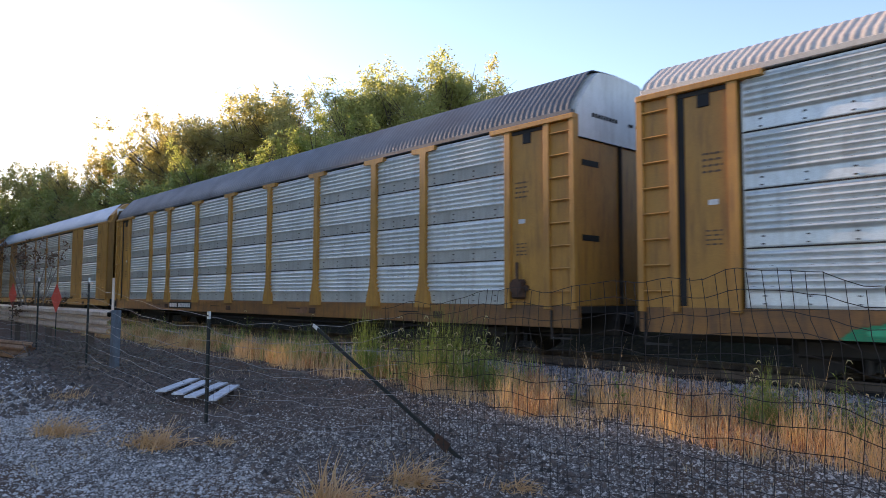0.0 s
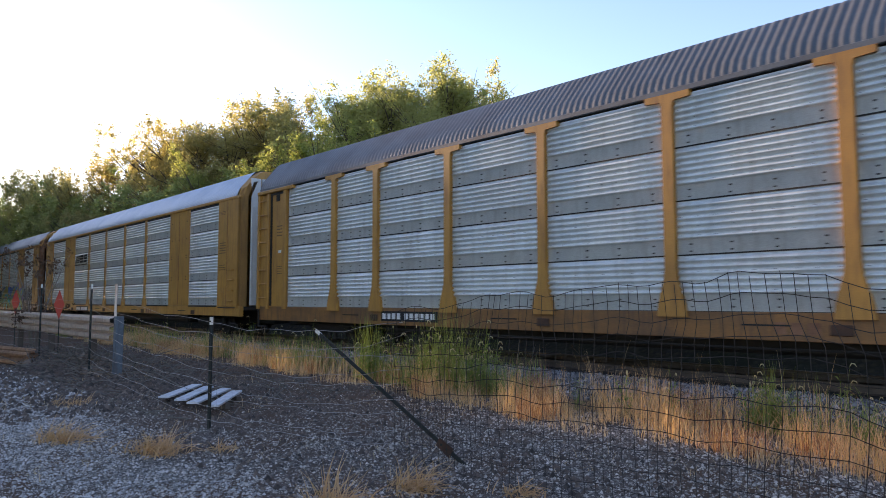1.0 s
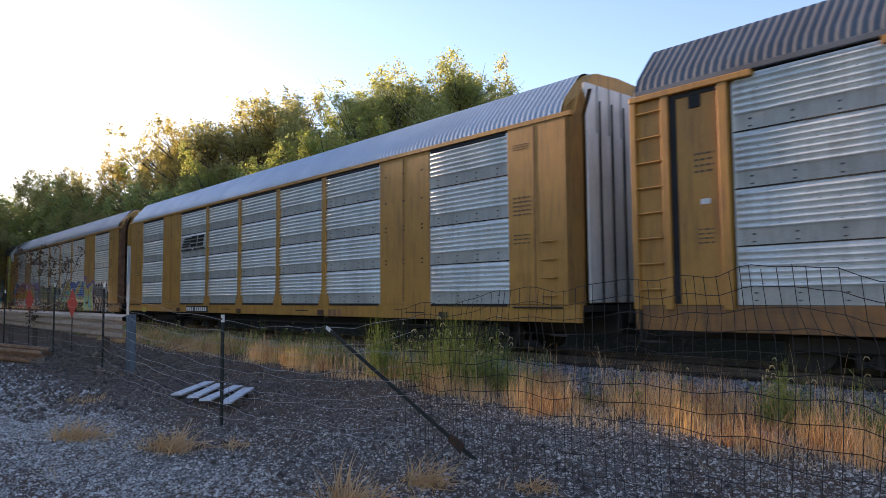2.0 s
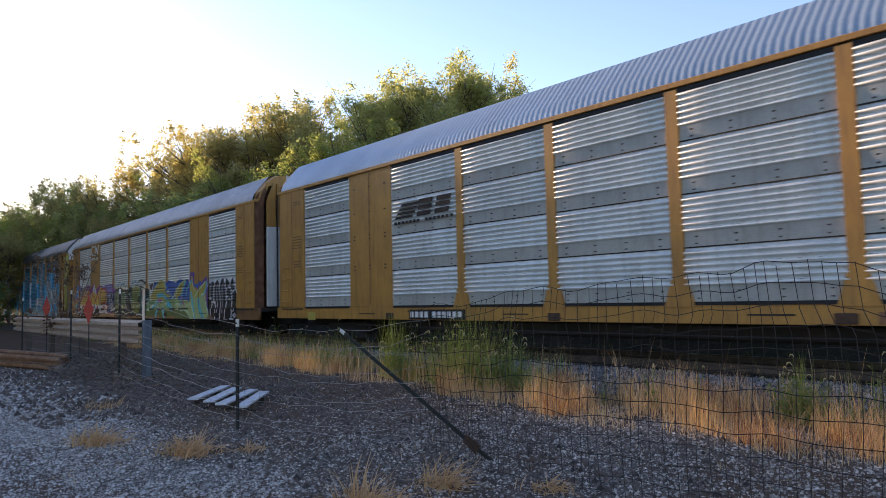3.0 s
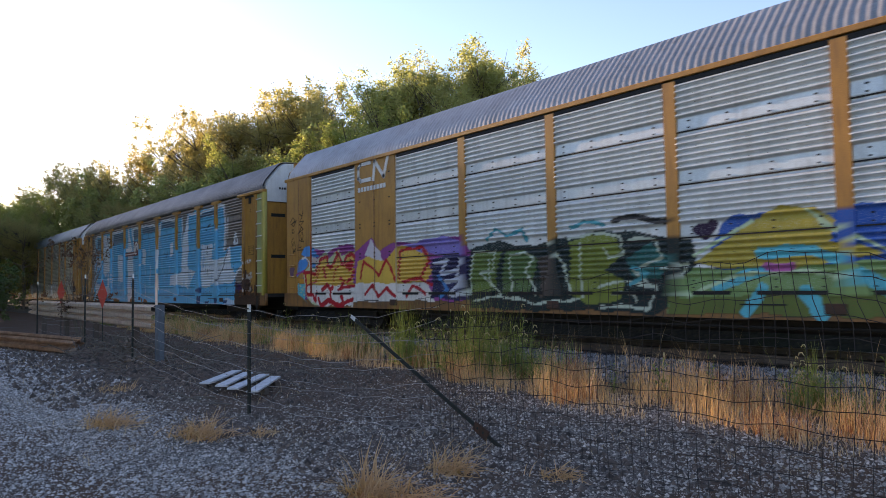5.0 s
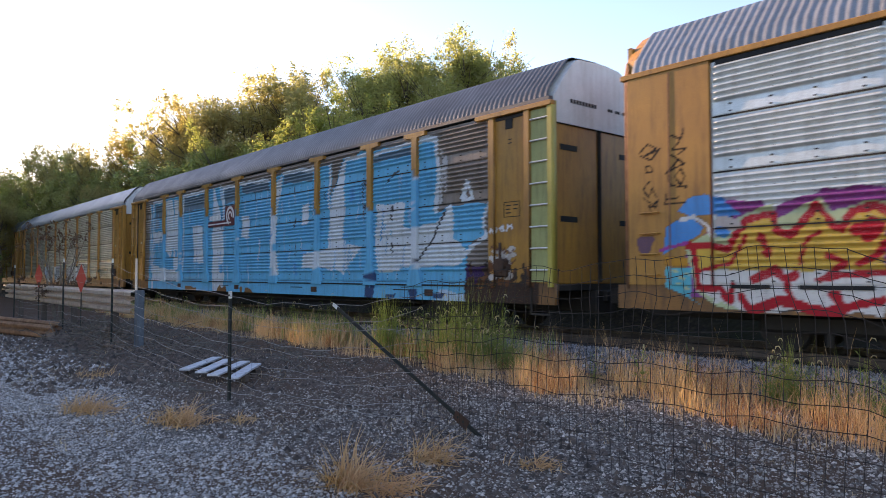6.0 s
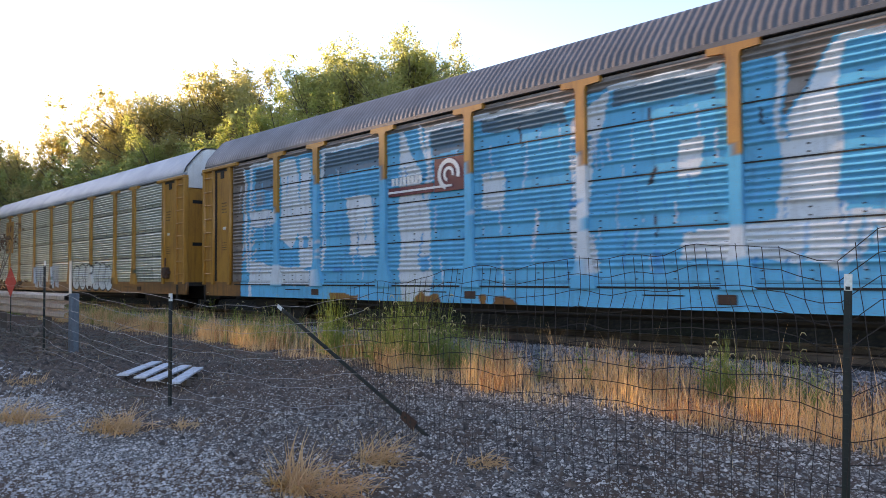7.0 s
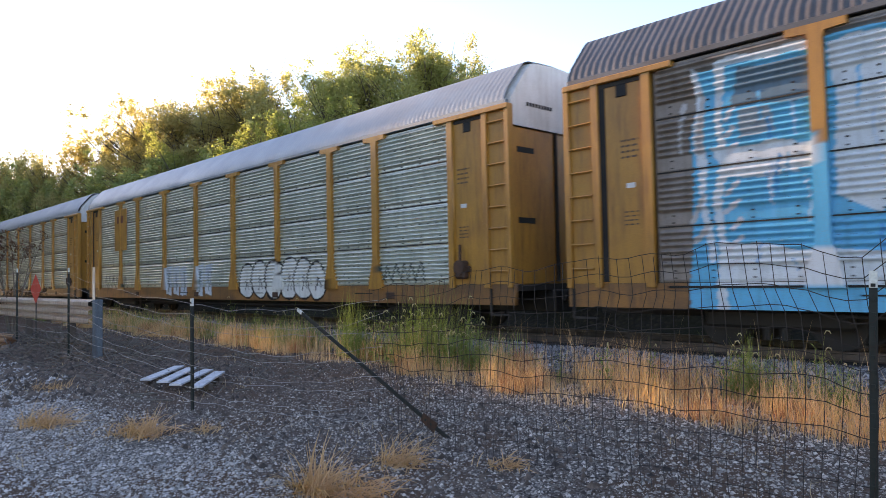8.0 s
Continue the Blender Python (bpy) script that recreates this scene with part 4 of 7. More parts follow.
    s.fill([(-12.00, 1.99), (-11.90, 2.07), (-11.73, 2.07), (-11.63, 1.95), (-11.77, 1.88), (-11.93, 1.91)], CLOUD_BLUE)
    s.line([(-12.58, 2.20), (-12.39, 2.20), (-12.11, 2.06), (-12.00, 1.90)], 0.04, OFF_WHITE)
    s.fill([(-12.93, 1.57), (-12.42, 1.56), (-12.43, 1.40), (-12.93, 1.41)], (0.62, 0.28, 0.04))
    s.fill([(-12.93, 1.38), (-12.39, 1.37), (-12.47, 0.87), (-12.22, 0.77), (-12.47, 0.82), (-12.94, 1.00)], CYAN)
    s.line([(-12.81, 1.30), (-12.73, 1.29)], 0.025, PALE_HALO)
    s.line([(-12.68, 1.17), (-12.60, 1.16)], 0.025, PALE_HALO)
    s.line([(-12.77, 1.07), (-12.69, 1.07)], 0.025, PALE_HALO)
    s.line([(-12.55, 1.27), (-12.47, 1.26)], 0.025, PALE_HALO)
    s.line([(-12.61, 0.99), (-12.53, 0.98)], 0.025, PALE_HALO)
    s.line([(-13.02, 1.67), (-12.81, 1.74), (-12.46, 1.82)], 0.03, (0.36, 0.06, 0.30))
    s.line([(-13.42, 1.84), (-13.26, 1.83), (-13.36, 1.75), (-13.30, 1.70)], 0.09, (0.16, 0.09, 0.13))
    # tight dark piece in blue and white
    s.fill([(-5.63, 1.90), (-5.08, 2.02), (-4.10, 1.94), (-4.05, 0.88), (-5.65, 0.96)], (0.03, 0.03, 0.09))
    s.line([(-5.51, 1.81), (-4.98, 1.88), (-5.28, 1.53), (-4.61, 1.60)], 0.05, (0.55, 0.58, 0.66))
    s.line([(-5.09, 1.34), (-4.33, 1.42), (-4.90, 1.07), (-4.25, 1.03)], 0.05, (0.55, 0.58, 0.66))
    s.line([(-4.51, 1.87), (-4.66, 1.47), (-4.24, 1.24)], 0.05, (0.55, 0.58, 0.66))
    s.line([(-5.38, 1.44), (-4.99, 1.16), (-5.29, 0.98)], 0.06, (0.04, 0.22, 0.52))
    # dark green piece with pale edges
    s.fill([(-4.16, 0.70), (-4.14, 2.08), (-3.42, 2.22), (-1.95, 2.08), (-1.56, 2.18), (-1.04, 2.19), (-0.19, 2.26), (0.34, 2.21), (1.10, 2.13), (1.81, 1.97), (1.85, 1.12), (1.12, 0.70)], (0.02, 0.035, 0.035))
    s.fill([(-4.06, 1.02), (-4.05, 1.94), (-3.51, 2.05), (-3.05, 1.95), (-3.24, 1.11)], (0.13, 0.19, 0.05))
    s.fill([(-3.02, 1.07), (-2.92, 1.99), (-2.26, 2.01), (-1.92, 1.79), (-2.16, 1.06)], (0.10, 0.17, 0.06))
    s.fill([(-0.99, 1.10), (-1.04, 2.08), (-0.47, 2.21), (0.21, 2.10), (0.36, 1.80), (-0.08, 1.51), (0.34, 1.28), (0.20, 0.89), (-0.64, 0.81)], (0.20, 0.24, 0.05))
    s.fill([(0.46, 1.72), (0.97, 1.99), (1.45, 1.69), (1.07, 1.27), (0.58, 1.35)], (0.03, 0.16, 0.15))
    s.fill([(-1.95, 1.79), (-1.57, 1.86), (-1.14, 1.14), (-1.82, 0.98)], (0.10, 0.08, 0.07))
    s.line([(-4.06, 1.05), (-4.05, 1.99), (-3.25, 2.00), (-3.26, 1.58), (-3.79, 1.54), (-3.07, 1.05)], 0.028, (0.50, 0.57, 0.46))
    s.line([(-2.77, 1.08), (-2.75, 1.90), (-2.26, 1.97), (-2.03, 1.79), (-2.27, 1.54), (-1.94, 1.05)], 0.028, (0.50, 0.57, 0.46))
    s.line([(-1.56, 2.14), (-1.13, 1.53), (-0.95, 1.08)], 0.028, (0.50, 0.57, 0.46))
    s.line([(-1.04, 2.16), (-0.47, 2.21), (0.27, 2.14), (0.41, 1.83), (-0.00, 1.73), (-0.13, 1.89)], 0.028, (0.50, 0.57, 0.46))
    s.line([(-0.22, 1.21), (0.45, 1.28), (1.02, 1.13), (0.94, 0.80), (-0.23, 0.79)], 0.028, (0.50, 0.57, 0.46))
    s.line([(-0.73, 2.05), (-0.70, 0.97)], 0.028, (0.50, 0.57, 0.46))
    s.line([(0.49, 2.05), (1.10, 2.06), (1.23, 1.70), (0.61, 1.49), (0.85, 1.19)], 0.028, (0.50, 0.57, 0.46))
    s.line([(0.05, 1.02), (0.57, 1.06), (0.63, 0.91)], 0.028, (0.50, 0.57, 0.46))
    s.line([(-3.98, 0.89), (-3.10, 0.98), (-1.97, 0.86), (-0.78, 0.94)], 0.028, (0.50, 0.57, 0.46))
    s.line([(-3.43, 1.84), (-3.41, 1.24)], 0.028, (0.50, 0.57, 0.46))
    s.line([(1.14, 1.48), (1.68, 1.54), (1.55, 1.19)], 0.028, (0.50, 0.57, 0.46))
    s.line([(-3.51, 2.28), (-3.24, 2.49), (-2.88, 2.31), (-2.41, 2.42), (-2.23, 2.19)], 0.04, (0.05, 0.36, 0.42))
    s.line([(-0.92, 2.40), (-0.57, 2.48), (-0.12, 2.37)], 0.04, (0.05, 0.36, 0.42))
    s.line([(0.44, 1.20), (0.83, 1.38), (0.58, 1.57)], 0.04, (0.05, 0.36, 0.42))
    s.line([(0.15, 2.44), (0.61, 2.45), (1.04, 2.38), (1.37, 2.33)], 0.05, (0.05, 0.05, 0.05))
    s.line([(1.95, 2.15), (2.21, 2.20), (2.06, 2.05)], 0.1, (0.04, 0.02, 0.05))
    # broad gold and green piece on blue
    s.fill([(2.20, 1.84), (2.38, 2.24), (2.71, 2.36), (3.13, 2.31), (4.20, 2.24), (4.61, 2.36), (4.92, 2.36), (5.34, 2.20), (5.79, 2.30), (5.75, 1.45), (2.25, 1.46)], DEEP_BLUE)
    s.fill([(5.45, 2.21), (5.70, 2.31), (6.02, 2.32), (6.40, 2.32), (6.98, 2.28), (7.19, 2.02), (7.29, 1.40), (5.42, 1.38)], DEEP_BLUE)
    s.fill([(7.70, 2.10), (7.85, 2.14), (8.06, 2.05), (8.28, 2.19), (8.56, 2.21), (8.53, 2.06), (8.09, 1.85)], (0.03, 0.13, 0.50))
    s.fill([(1.28, 0.70), (1.31, 1.04), (1.79, 1.47), (3.50, 1.46), (5.76, 1.53), (5.73, 0.74)], (0.20, 0.33, 0.13))
    s.fill([(5.40, 0.64), (5.43, 1.56), (7.16, 1.40), (7.69, 1.49), (8.73, 1.62), (9.06, 1.31), (9.26, 0.78), (9.14, 0.66)], (0.36, 0.48, 0.20))
    s.fill([(5.40, 0.63), (5.41, 1.02), (6.43, 0.98), (7.17, 0.75), (7.26, 0.62)], (0.15, 0.20, 0.06))
    s.fill([(1.30, 0.68), (1.31, 1.00), (5.74, 1.05), (5.73, 0.73)], (0.13, 0.17, 0.05))
    s.line([(7.18, 2.05), (7.37, 2.53), (7.67, 2.50), (7.73, 2.11)], 0.07, (0.16, 0.09, 0.36))
    s.line([(8.55, 2.06), (9.10, 2.30), (9.21, 2.07), (9.10, 1.69), (9.23, 1.31), (9.24, 0.97)], 0.07, (0.16, 0.09, 0.36))
    s.fill([(1.79, 1.53), (2.92, 2.21), (3.33, 2.39), (3.92, 2.35), (4.20, 2.16), (4.19, 1.85), (4.85, 1.58), (3.50, 1.42)], OCHRE)
    s.fill([(5.15, 1.63), (5.77, 2.01), (5.76, 1.49)], OCHRE)
    s.fill([(5.44, 1.86), (5.94, 2.15), (6.62, 2.31), (6.74, 2.22), (6.31, 1.75), (5.75, 1.54), (5.43, 1.55)], OCHRE)
    s.fill([(7.17, 1.34), (7.29, 2.15), (7.56, 2.32), (7.72, 2.07), (7.84, 1.83), (8.12, 1.81), (7.69, 1.48)], OCHRE)
    s.fill([(7.86, 1.57), (8.46, 1.97), (8.98, 2.16), (9.12, 2.10), (9.02, 1.75), (8.73, 1.60), (7.82, 1.48)], OCHRE)
    s.line([(6.62, 2.24), (6.31, 1.75), (6.12, 1.28)], 0.07, CYAN)
    s.line([(7.39, 1.71), (7.46, 1.39), (7.80, 0.65)], 0.09, CYAN)
    s.line([(8.19, 1.42), (8.42, 1.02), (8.67, 0.67)], 0.1, CYAN)
    s.line([(9.09, 2.08), (8.96, 1.75), (8.74, 1.62)], 0.05, CYAN)
    s.line([(6.85, 1.67), (6.97, 1.98), (7.56, 2.30)], 0.05, CYAN)
    s.line([(3.06, 1.71), (3.90, 1.71), (4.27, 1.53)], 0.09, CYAN)
    s.line([(2.24, 1.17), (2.89, 1.38), (3.32, 1.43)], 0.09, CYAN)
    s.line([(4.45, 1.34), (4.96, 1.03)], 0.09, CYAN)
    s.line([(3.04, 1.13), (2.76, 0.74)], 0.09, CYAN)
    s.line([(3.69, 1.07), (3.98, 0.72)], 0.09, CYAN)
    s.line([(5.44, 1.86), (5.93, 2.12), (6.70, 2.30)], 0.03, (0.45, 0.66, 0.42))
    s.line([(7.69, 1.48), (8.15, 1.79), (9.04, 2.16)], 0.03, (0.45, 0.66, 0.42))
    s.line([(7.56, 2.32), (7.65, 2.07), (7.87, 1.81)], 0.03, (0.45, 0.66, 0.42))
    s.line([(5.42, 1.29), (5.98, 1.28), (6.22, 1.07)], 0.03, (0.45, 0.66, 0.42))
    s.line([(5.66, 1.05), (6.50, 0.99), (7.04, 0.90), (7.24, 0.75)], 0.03, (0.45, 0.66, 0.42))
    s.line([(7.12, 1.32), (7.42, 1.12), (7.74, 0.75)], 0.03, (0.45, 0.66, 0.42))
    s.line([(8.50, 1.62), (8.85, 1.66), (9.06, 1.31), (9.25, 0.88)], 0.03, (0.45, 0.66, 0.42))
    s.line([(1.78, 1.04), (2.57, 1.35), (3.50, 1.40), (4.44, 1.25)], 0.03, (0.50, 0.66, 0.42))
    s.line([(1.80, 1.67), (2.91, 2.21)], 0.03, (0.50, 0.66, 0.42))
    s.line([(3.82, 2.32), (4.19, 2.03), (4.92, 1.63)], 0.03, (0.50, 0.66, 0.42))
    s.line([(4.98, 1.52), (5.49, 1.69), (5.77, 1.91)], 0.03, (0.50, 0.66, 0.42))
    s.line([(6.24, 1.59), (6.33, 1.35), (6.52, 1.16)], 0.04, (0.50, 0.10, 0.32))
    s.line([(3.18, 1.51), (3.52, 1.46)], 0.07, (0.45, 0.12, 0.32))
    # black bubble letters with white edges
    s.fill([(9.35, 0.77), (9.23, 1.07), (9.22, 1.93), (9.33, 2.14), (9.48, 2.11), (9.62, 2.14), (9.75, 2.15), (9.87, 2.05), (9.98, 2.11), (10.15, 2.23), (10.36, 2.18), (10.46, 1.99), (10.59, 2.22), (10.77, 2.25), (10.91, 2.13), (10.99, 1.97), (11.05, 2.22), (11.22, 2.26), (11.39, 2.17), (11.45, 2.00), (11.52, 2.16), (11.70, 2.28), (11.84, 2.13), (11.90, 1.79), (12.03, 1.74), (12.10, 1.64), (12.05, 0.64), (10.00, 0.60), (9.61, 0.74)], BLACK)
    s.line([(9.22, 1.93), (9.33, 2.14), (9.48, 2.11), (9.62, 2.14), (9.75, 2.15), (9.87, 2.05), (9.98, 2.11), (10.15, 2.23), (10.36, 2.18), (10.46, 1.99), (10.59, 2.22), (10.77, 2.25), (10.91, 2.13), (10.99, 1.97)], 0.035, WHITE)
    s.line([(10.99, 1.97), (11.05, 2.22), (11.22, 2.26), (11.39, 2.17), (11.45, 2.00), (11.52, 2.16), (11.70, 2.28), (11.84, 2.13), (11.90, 1.79), (12.03, 1.74), (12.10, 1.64)], 0.035, WHITE)
    s.line([(9.54, 2.05), (9.52, 1.50)], 0.032, WHITE)
    s.line([(9.87, 2.05), (9.90, 1.47), (9.99, 1.11), (9.96, 0.75)], 0.032, WHITE)
    s.line([(10.49, 1.99), (10.51, 1.41), (10.44, 0.66)], 0.032, WHITE)
    s.line([(10.99, 1.97), (11.06, 1.44), (10.96, 0.67)], 0.032, WHITE)
    s.line([(11.50, 1.87), (11.64, 1.54), (11.62, 0.97), (11.54, 0.68)], 0.032, WHITE)
    s.line([(11.12, 1.76), (11.30, 1.88), (11.51, 1.87)], 0.032, WHITE)
    s.line([(11.03, 1.44), (11.20, 1.50), (11.41, 1.38)], 0.032, WHITE)
    s.line([(11.43, 2.00), (11.44, 1.87)], 0.032, WHITE)
    s.line([(11.70, 1.66), (11.88, 1.73), (12.10, 1.66)], 0.032, WHITE)
    s.line([(9.37, 1.50), (9.51, 1.46), (9.68, 1.51)], 0.032, WHITE)
    s.line([(9.59, 1.34), (9.84, 1.36), (9.96, 1.24)], 0.032, WHITE)
    s.line([(9.59, 1.34), (9.66, 1.22), (9.44, 0.93), (9.49, 0.78)], 0.032, WHITE)
    s.line([(9.96, 0.74), (10.07, 0.63), (10.48, 0.64)], 0.032, WHITE)
    s.line([(10.87, 0.65), (11.17, 0.64)], 0.032, WHITE)
    s.line([(11.40, 0.64), (11.72, 0.63)], 0.032, WHITE)
    s.line([(10.19, 2.01), (10.14, 0.92)], 0.026, (0.52, 0.52, 0.55))
    s.line([(10.76, 2.07), (10.71, 0.92)], 0.026, (0.52, 0.52, 0.55))
    s.line([(11.73, 2.18), (11.73, 1.85)], 0.026, (0.52, 0.52, 0.55))
    s.line([(11.71, 0.97), (11.80, 0.99), (11.85, 1.05)], 0.026, (0.52, 0.52, 0.55))
    s.line([(11.72, 0.81), (11.82, 0.83), (11.84, 0.73)], 0.026, (0.52, 0.52, 0.55))
    s.line([(11.98, 0.84), (11.91, 0.90), (11.84, 0.86), (11.87, 0.75), (11.96, 0.76), (11.98, 0.84)], 0.026, (0.52, 0.52, 0.55))
    # two columns of handwritten strokes
    s.line([(-13.43, 3.45), (-13.24, 3.60), (-13.10, 3.47), (-13.34, 3.39), (-13.05, 3.44), (-13.20, 3.29), (-13.43, 3.38)], 0.015, BLACK)
    s.line([(-13.33, 3.18), (-13.18, 3.19), (-13.14, 3.10), (-13.28, 3.08), (-13.33, 3.18)], 0.015, BLACK)
    s.line([(-13.21, 2.93), (-13.37, 2.77), (-13.23, 2.65), (-13.12, 2.83), (-13.06, 2.63)], 0.015, BLACK)
    s.line([(-13.35, 2.62), (-13.16, 2.48), (-13.02, 2.59), (-13.12, 2.43), (-13.26, 2.47), (-13.21, 2.37)], 0.015, BLACK)
    s.line([(-12.80, 3.66), (-12.60, 3.58), (-12.51, 3.78), (-12.63, 3.54), (-12.81, 3.40), (-12.50, 3.40), (-12.67, 3.31)], 0.015, BLACK)
    s.line([(-12.84, 3.30), (-12.50, 3.16), (-12.87, 3.04), (-12.65, 3.23)], 0.015, BLACK)
    s.line([(-12.61, 3.07), (-12.50, 2.95), (-12.60, 2.80), (-12.71, 2.95), (-12.61, 3.07)], 0.015, BLACK)
    s.line([(-12.85, 3.05), (-12.73, 2.82), (-12.49, 2.74)], 0.015, BLACK)
    s.line([(-12.84, 2.69), (-12.88, 2.52), (-12.56, 2.47)], 0.015, BLACK)
    s.line([(-12.87, 2.60), (-12.64, 2.59)], 0.015, BLACK)


def spray_e(s):
    """Blue and white blocks over the whole of the fifth wagon."""
    # the blue ground
    s.fill([(-11.42, 0.54), (-11.23, 4.54), (-9.08, 4.65), (-7.17, 4.63), (-4.43, 4.61), (-1.40, 4.58), (1.19, 4.50), (2.02, 4.60), (4.15, 4.57), (5.12, 4.53), (5.16, 3.59), (5.80, 4.59), (7.04, 4.59), (8.78, 4.56), (8.66, 0.50)], SKY_BLUE)
    s.fill([(6.53, 4.67), (9.15, 4.63), (10.14, 4.60), (10.14, 2.77), (10.42, 2.81), (10.64, 2.98), (11.21, 1.71), (11.17, 0.48), (6.42, 0.48)], SKY_BLUE)
    # smoky upper faces of the letters
    s.fill([(-6.97, 4.49), (-4.55, 4.49), (-4.52, 3.91), (-6.89, 3.91)], SMOKE_BLUE)
    s.fill([(-2.65, 4.54), (-1.54, 4.46), (-1.53, 3.93), (-2.63, 3.94)], SMOKE_BLUE)
    s.fill([(-1.18, 4.52), (1.10, 4.47), (1.13, 4.12), (-1.14, 4.19)], SMOKE_BLUE)
    s.fill([(2.16, 4.56), (4.09, 4.50), (4.09, 4.16), (2.10, 4.22)], SMOKE_BLUE)
    s.fill([(7.43, 4.50), (9.10, 4.49), (9.09, 4.28), (7.42, 4.31)], SMOKE_BLUE)
    # chalky white faces
    s.fill([(-11.02, 3.21), (-9.64, 3.21), (-9.57, 2.66), (-10.81, 2.72)], CHALK)
    s.fill([(-10.81, 1.72), (-9.45, 1.57), (-7.34, 1.39), (-7.34, 1.00), (-10.81, 1.00)], CHALK)
    s.fill([(-9.08, 4.57), (-8.26, 4.57), (-8.02, 2.59), (-8.54, 2.01), (-9.08, 2.33)], CHALK)
    s.fill([(-5.90, 3.27), (-4.87, 3.27), (-4.74, 1.70), (-5.76, 1.79)], CHALK)
    s.fill([(-1.08, 3.36), (-0.49, 3.33), (-0.50, 2.55), (-1.09, 2.64)], CHALK)
    s.fill([(1.19, 4.11), (2.10, 4.57), (1.73, 3.45), (1.52, 2.16), (1.78, 1.29), (1.32, 1.06), (1.16, 2.40)], CHALK)
    s.fill([(3.41, 3.44), (3.80, 3.42), (3.79, 2.85), (3.40, 2.83)], CHALK)
    s.fill([(3.43, 1.97), (4.50, 1.98), (5.06, 2.10), (5.02, 3.13), (5.16, 3.49), (5.80, 4.52), (5.93, 4.54), (5.86, 2.69), (5.91, 2.10), (6.81, 2.05), (5.82, 1.25), (5.57, 1.39), (3.45, 1.47)], CHALK)
    s.fill([(7.55, 3.14), (8.74, 3.05), (8.69, 1.35), (7.56, 1.31), (7.48, 2.23)], CHALK)
    s.fill([(-3.79, 4.63), (-3.64, 4.65), (-3.28, 4.04), (-3.06, 3.68), (-2.95, 3.03), (-2.70, 2.93), (-2.77, 0.51), (-3.70, 0.48), (-3.81, 1.41), (-3.80, 2.87)], CHALK)
    s.fill([(-8.05, 4.55), (-7.61, 4.43), (-7.46, 1.50), (-8.12, 1.45)], CHALK)
    s.fill([(7.49, 3.16), (8.76, 3.09), (8.78, 2.47), (9.33, 2.43), (9.49, 2.49), (10.11, 2.50), (10.64, 2.98), (11.21, 1.71), (10.93, 1.46), (7.69, 1.47)], CHALK)
    s.fill([(10.99, 3.05), (11.20, 3.48), (11.36, 3.42), (11.44, 2.94), (11.05, 2.92)], CHALK)
    s.fill([(11.16, 3.14), (11.26, 3.23), (11.32, 3.02), (11.19, 3.01)], (0.16, 0.11, 0.09))
    s.fill([(10.71, 2.89), (11.99, 2.86), (11.80, 2.53), (11.85, 2.11), (11.48, 2.06), (11.21, 1.80), (10.95, 2.03), (10.72, 2.11)], SKY_BLUE)
    # white edges
    s.line([(12.00, 2.84), (11.83, 2.53), (11.86, 2.11), (11.47, 1.94), (11.21, 1.74)], 0.06, CHALK)
    s.line([(9.40, 4.61), (10.14, 4.58), (10.14, 2.84)], 0.08, CHALK)
    s.line([(7.38, 4.54), (9.10, 4.59)], 0.05, CHALK)
    s.line([(-1.29, 4.53), (1.10, 4.49)], 0.06, CHALK)
    s.line([(2.10, 4.57), (4.09, 4.52)], 0.06, CHALK)
    s.line([(5.05, 4.50), (5.06, 2.10)], 0.05, CHALK)
    s.line([(1.26, 3.05), (1.35, 1.73)], 0.08, CHALK)
    s.line([(-11.23, 4.54), (-11.05, 1.43)], 0.07, CHALK)
    s.line([(5.90, 4.52), (7.02, 4.57)], 0.05, CHALK)
    s.line([(-7.02, 4.55), (-5.63, 4.59), (-4.43, 4.60)], 0.07, CHALK)
    s.line([(-6.97, 4.50), (-6.95, 1.48)], 0.07, CHALK)
    s.line([(-2.84, 4.55), (-1.49, 4.56), (-0.89, 4.58)], 0.06, CHALK)
    s.line([(-2.77, 4.50), (-2.82, 0.52)], 0.08, CHALK)
    s.line([(-3.10, 4.63), (-2.70, 3.37)], 0.06, CHALK)
    s.line([(7.80, 1.87), (8.00, 2.01), (8.27, 1.96)], 0.04, CHALK)
    s.line([(10.36, 4.28), (10.38, 3.93)], 0.05, (0.46, 0.45, 0.45))
    s.line([(10.29, 3.88), (10.28, 3.02)], 0.05, (0.46, 0.45, 0.45))
    s.line([(10.48, 4.11), (10.48, 3.26)], 0.05, (0.46, 0.45, 0.45))
    s.line([(10.39, 3.81), (10.40, 3.47)], 0.05, (0.46, 0.45, 0.45))
    # the first letter: a framed block with a pale bar
    s.fill([(-10.56, 4.43), (-9.32, 4.40), (-9.34, 3.76), (-10.59, 3.86)], SMOKE_BLUE)
    s.fill([(-10.63, 3.85), (-9.34, 3.76), (-9.37, 3.20), (-10.66, 3.20)], SKY_BLUE)
    s.fill([(-10.45, 3.80), (-9.99, 3.78), (-10.00, 3.33), (-10.47, 3.35)], (0.30, 0.38, 0.44))
    s.fill([(-10.85, 3.14), (-9.29, 3.17), (-9.30, 2.78), (-10.86, 2.80)], CHALK)
    s.fill([(-10.70, 2.73), (-9.35, 2.70), (-9.38, 1.78), (-10.74, 1.82)], SKY_BLUE)
    s.line([(-10.81, 4.60), (-9.23, 4.54)], 0.07, CHALK)
    s.line([(-10.79, 4.60), (-10.88, 0.43)], 0.07, CHALK)
    s.line([(-11.47, 4.01), (-11.47, 3.26)], 0.05, (0.44, 0.43, 0.43))
    s.line([(-11.14, 4.15), (-11.14, 3.22)], 0.05, (0.44, 0.43, 0.43))
